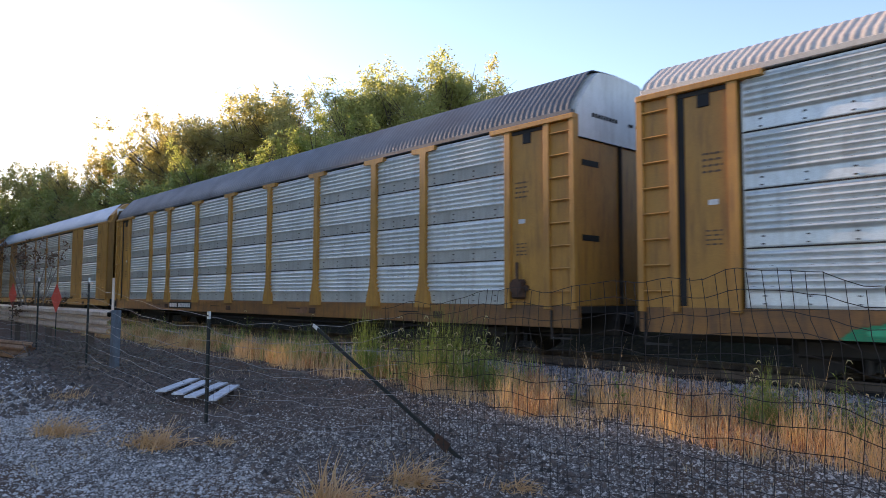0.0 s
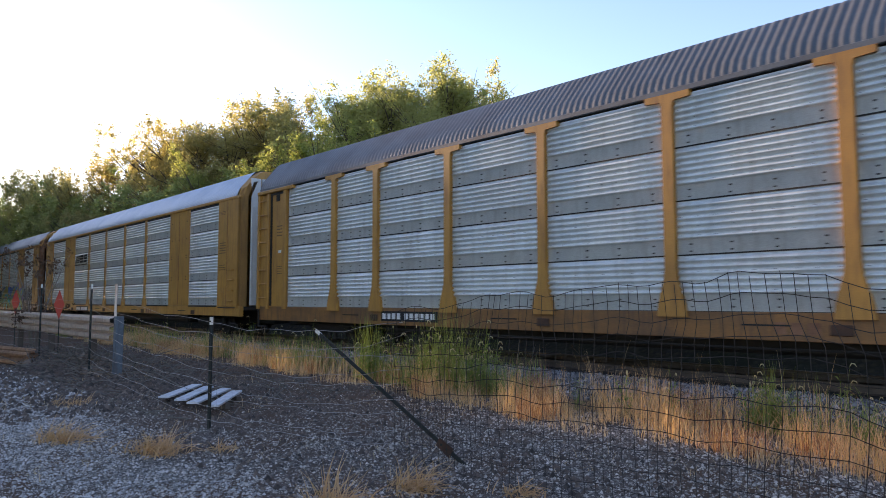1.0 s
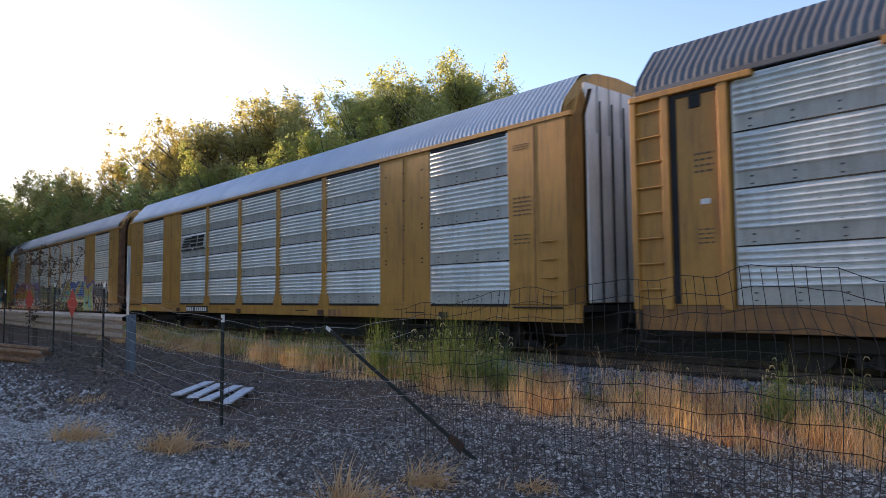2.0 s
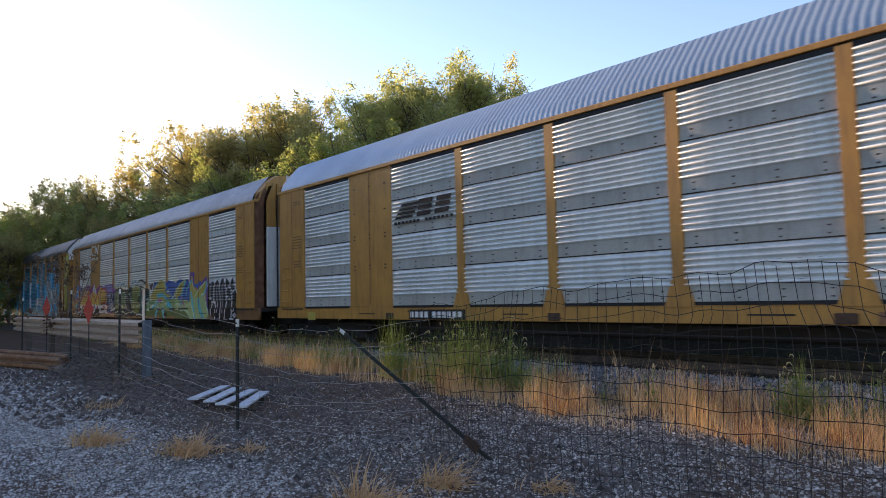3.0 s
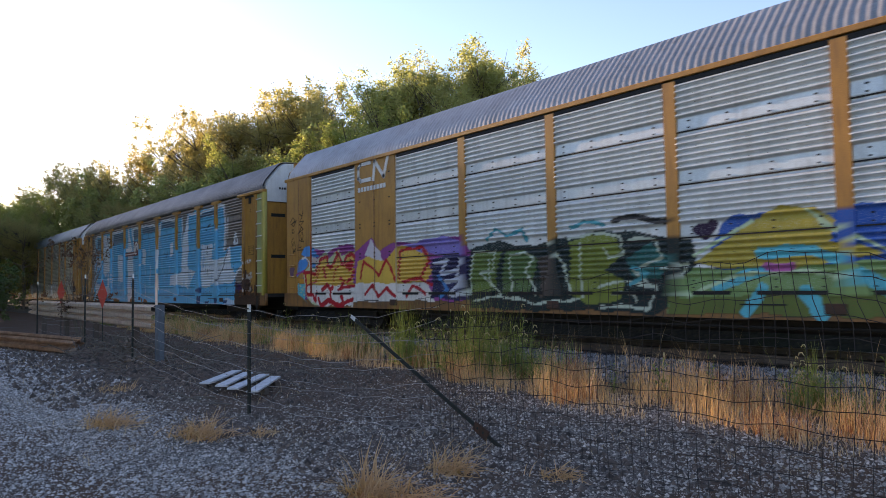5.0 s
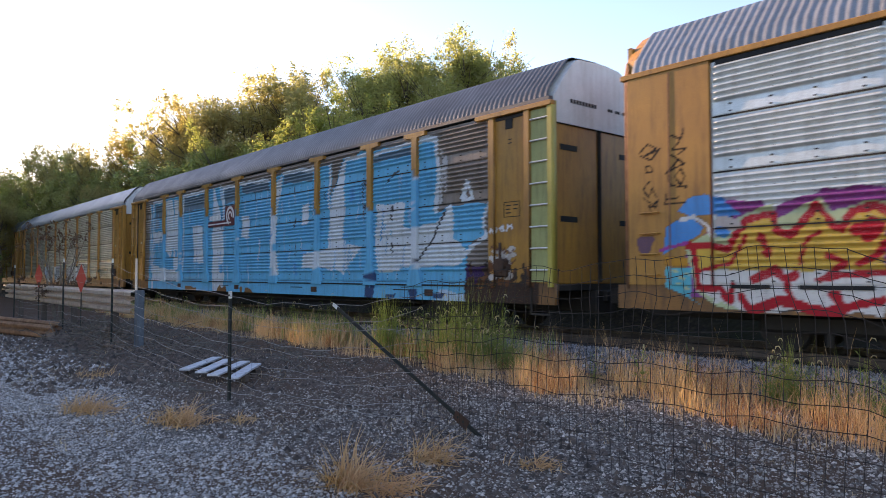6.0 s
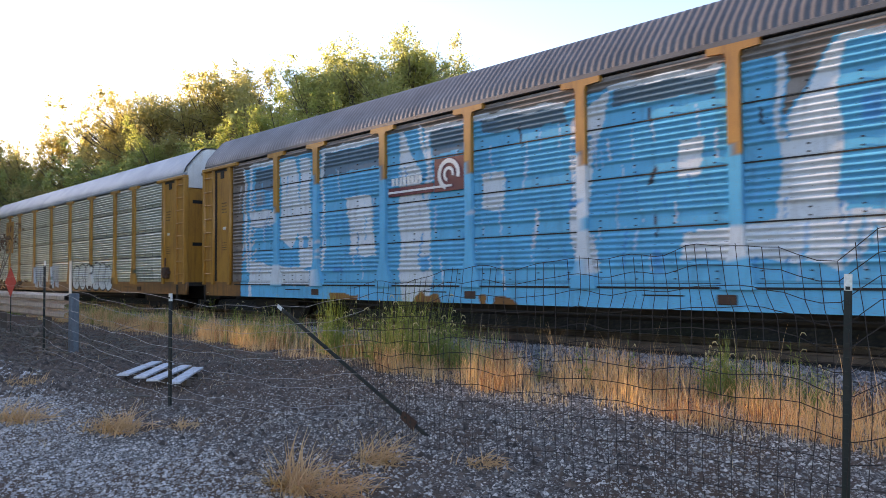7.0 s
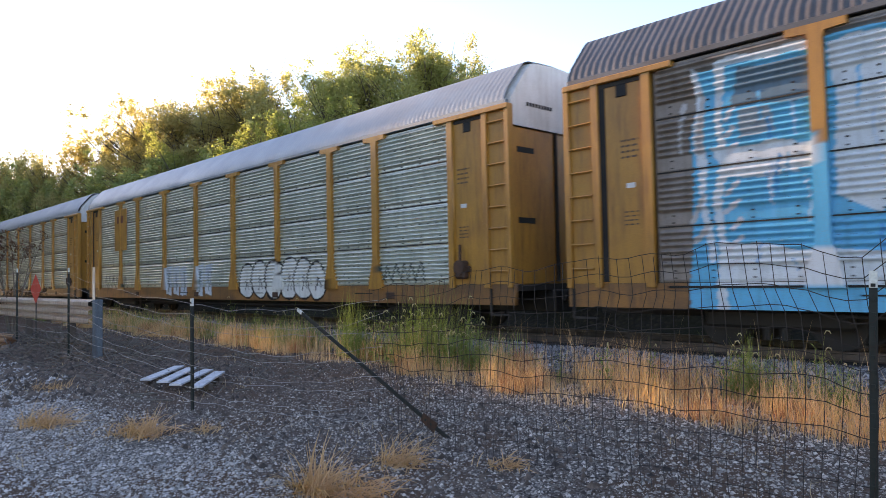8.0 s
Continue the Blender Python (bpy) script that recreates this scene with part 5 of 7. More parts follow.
    s.line([(-11.34, 2.08), (-11.12, 2.46)], 0.05, (0.44, 0.43, 0.43))
    s.line([(-11.32, 1.73), (-11.09, 1.95)], 0.05, (0.44, 0.43, 0.43))
    # dark strokes and bare corners
    s.line([(9.38, 1.59), (9.87, 2.05), (10.42, 2.74)], 0.03, (0.05, 0.05, 0.06))
    s.line([(8.23, 3.03), (8.26, 2.93)], 0.04, (0.06, 0.06, 0.07))
    s.line([(8.21, 2.80), (8.24, 2.71)], 0.04, (0.06, 0.06, 0.07))
    s.line([(8.20, 2.07), (8.24, 1.98)], 0.04, (0.06, 0.06, 0.07))
    s.line([(8.20, 1.91), (8.23, 1.82)], 0.04, (0.06, 0.06, 0.07))
    s.line([(6.94, 3.83), (6.98, 3.72)], 0.04, (0.06, 0.06, 0.07))
    s.line([(6.95, 3.18), (6.99, 3.08)], 0.04, (0.06, 0.06, 0.07))
    s.line([(2.86, 4.07), (2.89, 3.85)], 0.035, (0.06, 0.07, 0.09))
    s.line([(2.92, 3.02), (2.89, 2.82)], 0.035, (0.06, 0.07, 0.09))
    s.line([(-0.06, 4.20), (-0.02, 3.79)], 0.035, (0.06, 0.07, 0.09))
    s.line([(2.91, 2.20), (2.95, 1.89)], 0.035, (0.06, 0.07, 0.09))
    s.line([(4.75, 3.73), (4.79, 3.53)], 0.035, (0.06, 0.07, 0.09))
    s.line([(6.85, 3.82), (6.87, 2.78)], 0.035, (0.06, 0.07, 0.09))
    s.line([(8.04, 3.71), (8.31, 3.90), (8.56, 3.97)], 0.03, (0.05, 0.07, 0.09))
    s.fill([(11.13, 1.47), (12.00, 1.44), (11.99, 1.07), (11.16, 1.08)], (0.05, 0.025, 0.09))
    s.fill([(11.16, 1.08), (12.18, 1.07), (12.17, 0.86), (11.18, 0.83)], (0.02, 0.018, 0.02))
    # the sill: pale blocks, navy smears and bare rusty arcs
    s.fill([(9.53, 1.23), (11.06, 1.37), (11.05, 1.08), (9.53, 1.05)], SKY_BLUE)
    s.fill([(10.21, 0.89), (11.18, 0.84), (11.17, 0.48), (10.05, 0.48)], (0.40, 0.56, 0.68))
    s.fill([(10.02, 0.83), (10.44, 0.80), (10.35, 0.70), (10.02, 0.71)], (0.03, 0.07, 0.16))
    s.fill([(8.99, 0.89), (9.30, 0.89), (9.29, 0.53), (9.02, 0.55)], (0.03, 0.07, 0.16))
    s.fill([(6.98, 1.27), (7.46, 1.26), (7.44, 0.63), (6.96, 0.66)], (0.03, 0.07, 0.16))
    s.fill([(7.96, 0.77), (8.42, 0.77), (8.37, 0.65), (7.96, 0.65)], (0.03, 0.07, 0.16))
    s.fill([(-3.42, 0.48), (-3.31, 0.72), (-3.01, 0.91), (-2.81, 0.76), (-2.83, 0.50)], (0.26, 0.12, 0.04))
    s.fill([(-1.22, 0.83), (-1.00, 0.84), (-1.01, 0.51), (-1.23, 0.50)], (0.26, 0.12, 0.04))
    s.fill([(-6.67, 0.80), (-5.39, 0.78), (-5.35, 0.46), (-6.63, 0.49)], (0.26, 0.12, 0.04))
    s.fill([(-3.14, 0.48), (-3.01, 0.77), (-2.51, 0.84), (-2.27, 0.49)], (0.22, 0.10, 0.04))
    s.fill([(-0.90, 0.52), (-0.79, 0.79), (-0.26, 0.74), (0.01, 0.49)], (0.22, 0.10, 0.04))
    # overspray and runs of one colour over the other
    rnd = random.Random(17)
    for k in range(230):
        x, z, w, h = rnd.uniform(-10.4, 9.6), rnd.uniform(0.9, 3.7), rnd.uniform(0.012, 0.05), rnd.uniform(0.15, 0.8)
        s.rect(x, x + w, z, min(4.1, z + h), rnd.choice((SKY_BLUE, (0.10, 0.43, 0.68), (0.05, 0.30, 0.58), (0.58, 0.60, 0.66), (0.36, 0.52, 0.68))))
    for k in range(14):
        x, z, w, h = rnd.uniform(-10.3, 7.0), rnd.uniform(1.15, 3.6), rnd.uniform(0.15, 0.5), rnd.uniform(0.1, 0.45)
        s.rect(x, x + w, z, z + h, rnd.choice((SKY_BLUE, (0.09, 0.41, 0.67), (0.06, 0.33, 0.62))))
    for pts in ([(12.12, 2.18), (12.14, 2.3), (12.24, 2.2), (12.26, 2.31)], [(12.33, 2.25), (12.43, 2.26), (12.4, 2.31), (12.33, 2.27), (12.36, 2.19), (12.45, 2.2)], [(12.52, 2.19), (12.54, 2.32)], [(12.53, 2.26), (12.66, 2.27)], [(12.65, 2.2), (12.68, 2.32)]):
        s.line(pts, 0.024, WHITE)
    # rust and soot low on the end bay
    rnd = random.Random(5)
    s.rect(11.2, 13.5, 0.6, 1.08, (0.055, 0.032, 0.024))
    for k in range(60):
        s.blob(rnd.uniform(11.3, 13.4), 1.08 + 0.35 * rnd.random() ** 2, rnd.uniform(0.03, 0.14), rnd.uniform(0.03, 0.16), rnd.choice(((0.07, 0.035, 0.02), (0.16, 0.06, 0.025), (0.05, 0.035, 0.03))))
    for k in range(26):
        s.blob(rnd.uniform(12.05, 12.75), rnd.uniform(1.2, 1.8), rnd.uniform(0.05, 0.14), rnd.uniform(0.03, 0.09), rnd.choice(((0.55, 0.50, 0.46), (0.46, 0.40, 0.36), (0.60, 0.57, 0.55))))
    for k in range(9):
        x, z = rnd.uniform(12.05, 12.6), rnd.uniform(1.25, 1.9)
        s.line([(x, z), (x + 0.09, z + 0.05), (x + 0.17, z - 0.03), (x + 0.24, z + 0.04)], 0.016, (0.16, 0.07, 0.06))
    for k in range(9):
        s.line([(-10.75 + 0.05 * (k % 3), 1.3 + 0.3 * k), (-10.55, 1.45 + 0.3 * k)], 0.04, (0.55, 0.56, 0.6))


def spray_f(s):
    """White bubble letters low on the sixth wagon."""
    for cx, r, zt in ((2.35, 0.5, 1.62), (3.2, 0.5, 1.72), (4.1, 0.55, 1.72), (5.0, 0.5, 1.75), (5.8, 0.5, 1.72), (6.5, 0.45, 1.6)):
        for pad, colour in ((0.06, BLACK), (0.0, (0.62, 0.64, 0.62))):
            s.blob(cx, 0.85 + (zt - 0.85) * 0.5, r + pad, (zt - 0.7) * 0.56 + pad, colour)
        s.line([(cx - 0.1, 0.95), (cx, zt - 0.3), (cx + 0.15, 1.0)], 0.02, BLACK)
    for cx in (-4.0, -3.3, -2.6, -1.2, -0.5):
        s.fill([(cx - 0.3, 0.8), (cx - 0.3, 1.8), (cx + 0.3, 1.9), (cx + 0.25, 0.75)], (0.50, 0.56, 0.62))
        s.line([(cx, 0.95), (cx + 0.05, 1.6)], 0.05, (0.2, 0.26, 0.25))
    for k in range(6):
        s.line([(-11.5 + 0.5 * k, 1.0), (-11.3 + 0.5 * k, 1.6), (-11.1 + 0.5 * k, 1.1)], 0.03, (0.05, 0.07, 0.06))
        s.line([(9.3 + 0.3 * k, 1.2), (9.45 + 0.3 * k, 1.6), (9.6 + 0.3 * k, 1.15)], 0.02, (0.06, 0.08, 0.07))



WAGONS = [
    wagon("orange car-carrier wagon with grey corrugated sides and a cream roof", "post", M_GALV, M_ORANGE, M_ROOF_CREAM, painter=spray_a, painted=(-13.7, -8.0), rise=0.62),
    wagon("orange car-carrier wagon with silver corrugated sides and a grey roof", "post", M_GALV, M_ORANGE, M_ROOF_GREY),
    wagon("clean yellow-orange car-carrier wagon with silver sides and a pale roof", "plate", M_GALV, M_ORANGE, M_ROOF_BLUE, ribbing=0.009),
    wagon("orange car-carrier wagon covered low down in colourful sprayed lettering", "plate", M_GALV, M_ORANGE, M_ROOF_MID, painter=spray_d, painted=(-14, 14), lime=True),
    wagon("brown stained car-carrier wagon sprayed all over in light blue and white", "post", M_GALV_OLD, M_YELLOW, M_ROOF_BROWN, painter=spray_e, painted=(-14, 14), lime=True, ladder_mat=M_LIME),
    wagon("yellow car-carrier wagon with greenish steel sides and a white roof", "post", M_GALV_GREEN, M_YELLOW, M_ROOF_LIGHT, ribs=8, painter=spray_f, painted=(-12.5, 12), ribbing=0.004),
    wagon("yellow car-carrier wagon with greenish steel sides, far down the train", "post", M_GALV_GREEN, M_YELLOW, M_ROOF_LIGHT, ribs=8),
    wagon("orange car-carrier wagon with silver sides at the end of view", "post", M_GALV, M_ORANGE, M_ROOF_GREY),
]


def wagon_marks():
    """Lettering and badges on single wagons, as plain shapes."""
    y = -FACE - 0.012
    before = set(bpy.data.objects)
    b, c, d, e, f = WAGONS[1:6]
    number_plate(b, -7.0, -4.75, 0.74, 0.99, -FACE + 0.012)
    number_plate(c, -6.45, -4.25, 0.735, 0.98, -FACE + 0.012)
    for car, x in ((b, 3.2), (c, 4.6)):
        part("faded_mark", bmesh_bars(x, x + 0.75, 0.74, 0.92, 3, -FACE + 0.018), M_RUST, car, "faded red painted bars")
    part("yellow_patch", one_box(-11.8, -11.35, -FACE + 0.004, -FACE + 0.02, 0.68, 0.92), M_LIME, c, "bright yellow painted patch")
    # black slanted badge on a corrugated panel
    bm = bmesh.new()
    for k in range(4):
        z0 = 3.34 + 0.105 * k
        prism(bm, [(-6.98 + 0.09 * k, z0), (-6.2 + 0.1 * k, z0), (-6.17 + 0.1 * k, z0 + 0.06), (-6.92 + 0.09 * k, z0 + 0.06)], y - 0.01, y + 0.004)
    for x in (-6.02, -5.30):
        for a, b in ((0.0, 0.12), (0.17, 0.27), (0.31, 0.42)):
            prism(bm, [(x + 0.3 * a, 3.34 + a), (x + 0.55 + 0.3 * a, 3.34 + a), (x + 0.55 + 0.3 * b, 3.34 + b), (x + 0.3 * b, 3.34 + b)], y - 0.01, y + 0.004)
    badge = part("company_badge", bm, M_BLACK, c, "black slanted striped badge")
    bm = bmesh.new()
    for k in range(15):
        if k != 7:
            box(bm, -7.0 + k * 0.165, -6.89 + k * 0.165, y - 0.01, y + 0.004, 3.20, 3.27)
    tagged(part("badge_lettering", bm, M_BLACK, badge), kind="stuff")
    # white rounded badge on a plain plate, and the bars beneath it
    bm = bmesh.new()

    def strip(pts, w):
        for (x1, z1), (x2, z2) in zip(pts, pts[1:]):
            n = Vector((-(z2 - z1), x2 - x1)).normalized() * w
            u = Vector((x2 - x1, z2 - z1)).normalized() * w * 0.9
            prism(bm, [(x1 - n.x - u.x, z1 - n.y - u.y), (x2 - n.x + u.x, z2 - n.y + u.y), (x2 + n.x + u.x, z2 + n.y + u.y), (x1 + n.x - u.x, z1 + n.y - u.y)], -FACE + 0.006, -FACE + 0.024)

    strip([(-8.45, 4.30), (-8.95, 4.30), (-9.08, 4.40), (-9.08, 4.68), (-8.95, 4.78), (-8.45, 4.78)], 0.055)
    strip([(-8.28, 4.28), (-8.20, 4.78), (-7.75, 4.30), (-7.55, 4.80)], 0.055)
    part("railway_badge", bm, M_LETTER, d, "white painted line badge")
    bm = bmesh.new()
    for k in range(9):
        box(bm, -9.1 + k * 0.165, -8.99 + k * 0.165, -FACE + 0.008, -FACE + 0.024, 3.98, 4.11)
    tagged(part("badge_lettering", bm, M_LETTER, d), kind="stuff")
    # maroon plate with a white hooked ring, a strip and bars before it
    m = part("badge_plate", one_box(-2.54, -1.53, -FACE - 0.006, -FACE + 0.006, 3.09, 3.83), M_MAROON, e, "dark maroon plate with a white ring")
    bm = bmesh.new()
    for r_in, r_out in ((0.10, 0.17), (0.25, 0.35)):
        for k in range(15):
            a0, a1 = -0.3 + k * math.pi / 10, -0.3 + (k + 1) * math.pi / 10
            prism(bm, [(-2.08 + q * math.cos(a), 3.46 + q * math.sin(a)) for q, a in ((r_in, a0), (r_out, a0), (r_out, a1), (r_in, a1))], -FACE - 0.012, -FACE - 0.005)
    part("ring", bm, M_LETTER, m)
    part("badge_strip", one_box(-4.16, -2.57, -FACE - 0.004, -FACE + 0.006, 3.11, 3.31), M_MAROON, e)
    part("badge_line", one_box(-4.16, -1.98, -FACE - 0.013, -FACE - 0.003, 3.18, 3.23), M_LETTER, e)
    part("badge_lettering", bmesh_bars(-4.04, -2.93, 3.36, 3.54, 8, -FACE + 0.0), M_LETTER, e)
    # yellow square plate
    q = part("square_plate", one_box(-10.0, -8.55, -FACE - 0.03, -FACE + 0.01, 2.7, 4.5, bevel=0.01), M_YELLOW, f)
    part("plate_badge", one_box(-9.65, -8.9, -FACE - 0.04, -FACE - 0.02, 3.9, 4.2), M_MAROON, q)
    for ob in set(bpy.data.objects) - before:
        ob.data.transform(Matrix.Diagonal((0.974, 1, 1, 1)))


def bmesh_bars(x0, x1, z0, z1, n, y):
    bm = bmesh.new()
    w = (x1 - x0) / n
    for k in range(n):
        box(bm, x0 + k * w, x0 + (k + 0.7) * w, y - 0.005, y + 0.01, z0, z1)
    return bm


M_MAROON = surface("maroon_paint", (0.16, 0.025, 0.03), (0.11, 0.02, 0.025), 3.0, 0.5, bump=0.05)
wagon_marks()


# ---- trees ----
def leaf_cloud(rng, blobs, count, size):
    """Leaf blades scattered through the shells of many small clumps."""
    blobs = np.array(blobs)
    wts = blobs[:, 3] ** 2
    pick = rng.choice(len(blobs), count, p=wts / wts.sum())
    d = rng.normal(size=(count, 3))
    d /= np.linalg.norm(d, axis=1)[:, None]
    r = blobs[pick, 3] * np.abs(rng.normal(0.62, 0.42, count))
    c = blobs[pick, :3] + d * r[:, None] * np.array([0.9, 0.9, 1.15])
    a = rng.normal(size=(count, 3)) + 0.4 * d
    a /= np.linalg.norm(a, axis=1)[:, None]
    b = np.cross(a, rng.normal(size=(count, 3)))
    b /= np.linalg.norm(b, axis=1)[:, None]
    s = (size * (0.6 + 0.8 * rng.random(count)))[:, None]
    v = np.stack([c - a * s, c + b * s * 0.45, c + a * s, c - b * s * 0.45], 1).reshape(-1, 3)
    return raw_mesh("crown", v, np.arange(count * 4).reshape(-1, 4))


def make_tree(label, seed, h, spread, leaves, leaf, material, bare=0.25, low=0.25):
    """A forked, tapered trunk with limbs, and a crown of leaf clumps with gaps."""
    rng, rnd = np.random.default_rng(seed), random.Random(seed)
    t = thing("tree", label, "tree", "trees on the bank")
    bm = bmesh.new()
    top = Vector((rnd.uniform(-0.6, 0.6), rnd.uniform(-0.6, 0.6), h * 0.86))
    trunk = [Vector((0, 0, -0.4)), Vector((0.05, 0.02, h * 0.2)), Vector((top.x * 0.4, top.y * 0.6, h * 0.5)), top]
    r0 = 0.018 * h
    tube(bm, trunk, [r0, r0 * 0.8, r0 * 0.5, 0.02], 8)
    blobs = []
    for i in range(34):
        u = rnd.uniform(low, 1.0)
        base = trunk[1].lerp(trunk[2], (u - 0.2) / 0.3) if u < 0.5 else trunk[2].lerp(trunk[3], min(1, (u - 0.5) / 0.5))
        a = i * 2.4 + rnd.uniform(-0.5, 0.5)
        reach = spread * (0.40 + 0.75 * math.sin(math.pi * min(1, (u - low) / (1.02 - low) * 0.85 + 0.12))) * rnd.uniform(0.45, 1.15)
        tip = base + Vector((math.cos(a) * reach, math.sin(a) * reach, reach * rnd.uniform(0.35, 1.1)))
        mid = base.lerp(tip, 0.5) + Vector((0, 0, -0.10 * reach))
        tube(bm, [base, mid, tip], [r0 * 0.3, r0 * 0.17, 0.015], 5)
        for k in range(8):
            q = base.lerp(tip, rnd.uniform(0.35, 1.12)) + Vector((rnd.gauss(0, 0.5), rnd.gauss(0, 0.5), rnd.gauss(0.25, 0.5)))
            tube(bm, [mid, mid.lerp(q, 0.6), q], [r0 * 0.1, r0 * 0.06, 0.008], 3)
            if rnd.random() > bare:
                size = rnd.uniform(0.24, 0.74) * h / 13
                blobs.append((q.x, q.y, q.z, size))
                blobs.append((q.x + rnd.gauss(0, 0.15), q.y + rnd.gauss(0, 0.15), q.z + size * 1.2, size * 0.55))
    part("trunk", bm, M_BARK, t)
    link_mesh("crown", leaf_cloud(rng, blobs, leaves, leaf), material, t)
    return t


def plant_trees():
    kinds = [
        make_tree("tall yellow-green deciduous tree with an airy crown on the bank", 1, 15, 3.6, 42000, 0.085, M_LEAF_SUN, 0.2, 0.2),
        make_tree("dense green deciduous tree on the wooded bank", 2, 12, 3.8, 42000, 0.0852, M_LEAF_GREEN, 0.08, 0.12),
        make_tree("olive-brown deciduous tree with some bare twigs", 3, 14, 3.4, 36000, 0.085, M_LEAF_OLIVE, 0.38, 0.2),
        make_tree("thin olive tree with many bare twigs", 4, 13, 3.2, 22000, 0.082, M_LEAF_OLIVE, 0.55, 0.25),
        make_tree("bright yellow-green low tree beside the line", 5, 8, 2.6, 14000, 0.10, M_LEAF_SUN, 0.1, 0.1),
        make_tree("deep green leafy tree beside the yard, many added out of view for shade", 6, 9, 3.2, 18000, 0.11, M_LEAF_DARK, 0.05, 0.03),
    ]
    heights = (15, 12, 14, 13, 8, 9)
    used = set()

    def put(kind, az, dist, el, turn=0.0, thin=1.0):
        """A tree in the direction az, el of its top as seen from the yard."""
        x, y = -dist * math.sin(radians(az)), dist * math.cos(radians(az))
        g = float(height(x, y))
        top = 1.65 + dist * math.tan(radians(el))
        s = max(0.3, (top - g) / heights[kind])
        if kind not in used:
            used.add(kind)
            ob = kinds[kind]
        else:
            ob = copy_thing(kinds[kind], Matrix())
        ob.matrix_world = Matrix.LocRotScale((x, y, g - 0.1), Euler((0, 0, turn)), (s * thin, s * thin, s))

    rnd = random.Random(9)
    # the near wood behind the line, from the open sky side to the far end
    near = [(0, 47.4, 40, 19.8), (0, 50.9, 42, 19.4), (0, 54.6, 43, 18.4), (3, 45.0, 44, 18.0), (3, 43.2, 44, 17.0), (1, 58.6, 40, 14.0), (1, 54.0, 38, 13.0), (1, 50.5, 37, 12.5), (4, 48.0, 34, 12.3), (2, 60.9, 50, 16.3),
            (2, 63.8, 52, 16.0), (3, 66.0, 54, 15.3), (2, 68.2, 56, 14.9), (3, 71.0, 60, 13.6), (3, 73.4, 62, 12.4), (2, 75.6, 66, 10.6), (2, 77.6, 72, 9.4), (1, 79.6, 80, 8.1), (0, 81.6, 90, 7.3), (1, 83.4, 105, 7.0), (0, 85.2, 120, 6.8),
            (4, 62.5, 44, 11.0), (1, 65.5, 48, 11.5), (4, 68.5, 50, 10.0), (1, 71.5, 55, 9.2), (2, 74.5, 58, 8.0), (4, 77.5, 64, 6.6), (4, 80.5, 75, 5.4), (1, 82.8, 85, 5.0), (1, 47.0, 36, 11.5), (1, 43.0, 36, 11.8), (0, 40, 40, 13.0),
            (1, 37, 36, 11), (0, 33, 40, 12.5), (1, 28, 34, 11.0), (0, 23, 38, 12.5), (1, 17, 34, 11.5), (2, 11, 36, 11), (1, 4, 34, 11), (0, -5, 36, 12), (1, -15, 34, 11), (0, -27, 36, 12), (2, -40, 44, 10)]
    for k, az, dist, el in near:
        put(k, az, dist, el - (1.9 if el > 18.2 else 1.0 if az < 46 else 1.7 if az < 76 else 0.9), rnd.uniform(0, 6.28), rnd.uniform(1.05, 1.4))
    for i in range(26):
        az = 44 + i * 1.65
        put(rnd.choice((1, 2, 1, 4)), az + rnd.uniform(-0.6, 0.6), 46 + 0.9 * i + rnd.uniform(0, 8), max(4.0, 12.0 - 0.27 * i) + rnd.uniform(-1, 0.6), rnd.uniform(0, 6.28), rnd.uniform(1.0, 1.3))
    # trees added out of view on the yard's sunny side and along the near side of the line, to shade both
    unseen_belt = [(-84, 0.0, 16), (-58, -1.6, 15), (-66, -1.0, 16), (-75, -0.5, 16), (-62, -2, 16), (-70, -0.5, 17), (-106, 2.4, 18), (-118, 4.0, 18), (-132, 4.5, 19), (-148, 4.5, 19), (-166, 4, 16),
            (-47, -2, 14), (-52, -4.5, 15), (-46, -7.5, 15), (-51, -10.5, 16), (-46, -13.5, 15), (-52, -16.5, 16), (-45, -20, 15), (-54, -24, 16), (-46, -29, 15), (-42, -35, 15), (-36, -42, 15), (-29, -48, 14),
            (-64, -6, 16), (-62, -14, 16), (-60, -21, 16), (-56, -31, 16), (-48, -40, 16)]
    for i, (x, y, h) in enumerate(unseen_belt):
        az, dist = math.degrees(math.atan2(-x, y)), math.hypot(x, y)
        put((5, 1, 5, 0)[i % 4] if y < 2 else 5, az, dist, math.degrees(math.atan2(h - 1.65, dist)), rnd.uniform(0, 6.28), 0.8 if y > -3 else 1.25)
    # slender tall trees close to the far line, added out of view to shade the train
    for x, y, h in ((-100, 6.9, 21), (-104, 7.6, 22), (-109, 6.6, 22), (-115, 7.4, 23), (-122, 7.0, 23)):
        az, dist = math.degrees(math.atan2(-x, y)), math.hypot(x, y)
        put(1, az, dist, math.degrees(math.atan2(h - 1.65, dist)), rnd.uniform(0, 6.28), 0.58)
    for i, (x, y, h) in enumerate(((-36, 3.4, 2.3), (-41, 4.2, 2.3), (-53, 0.0, 4.0), (-44, -0.5, 3.5), (-46, -3, 4), (-48, -8, 4), (-45, -14, 4), (-46, -21, 4))):
        az, dist = math.degrees(math.atan2(-x, y)), math.hypot(x, y)
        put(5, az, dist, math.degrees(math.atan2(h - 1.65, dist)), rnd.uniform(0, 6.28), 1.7)
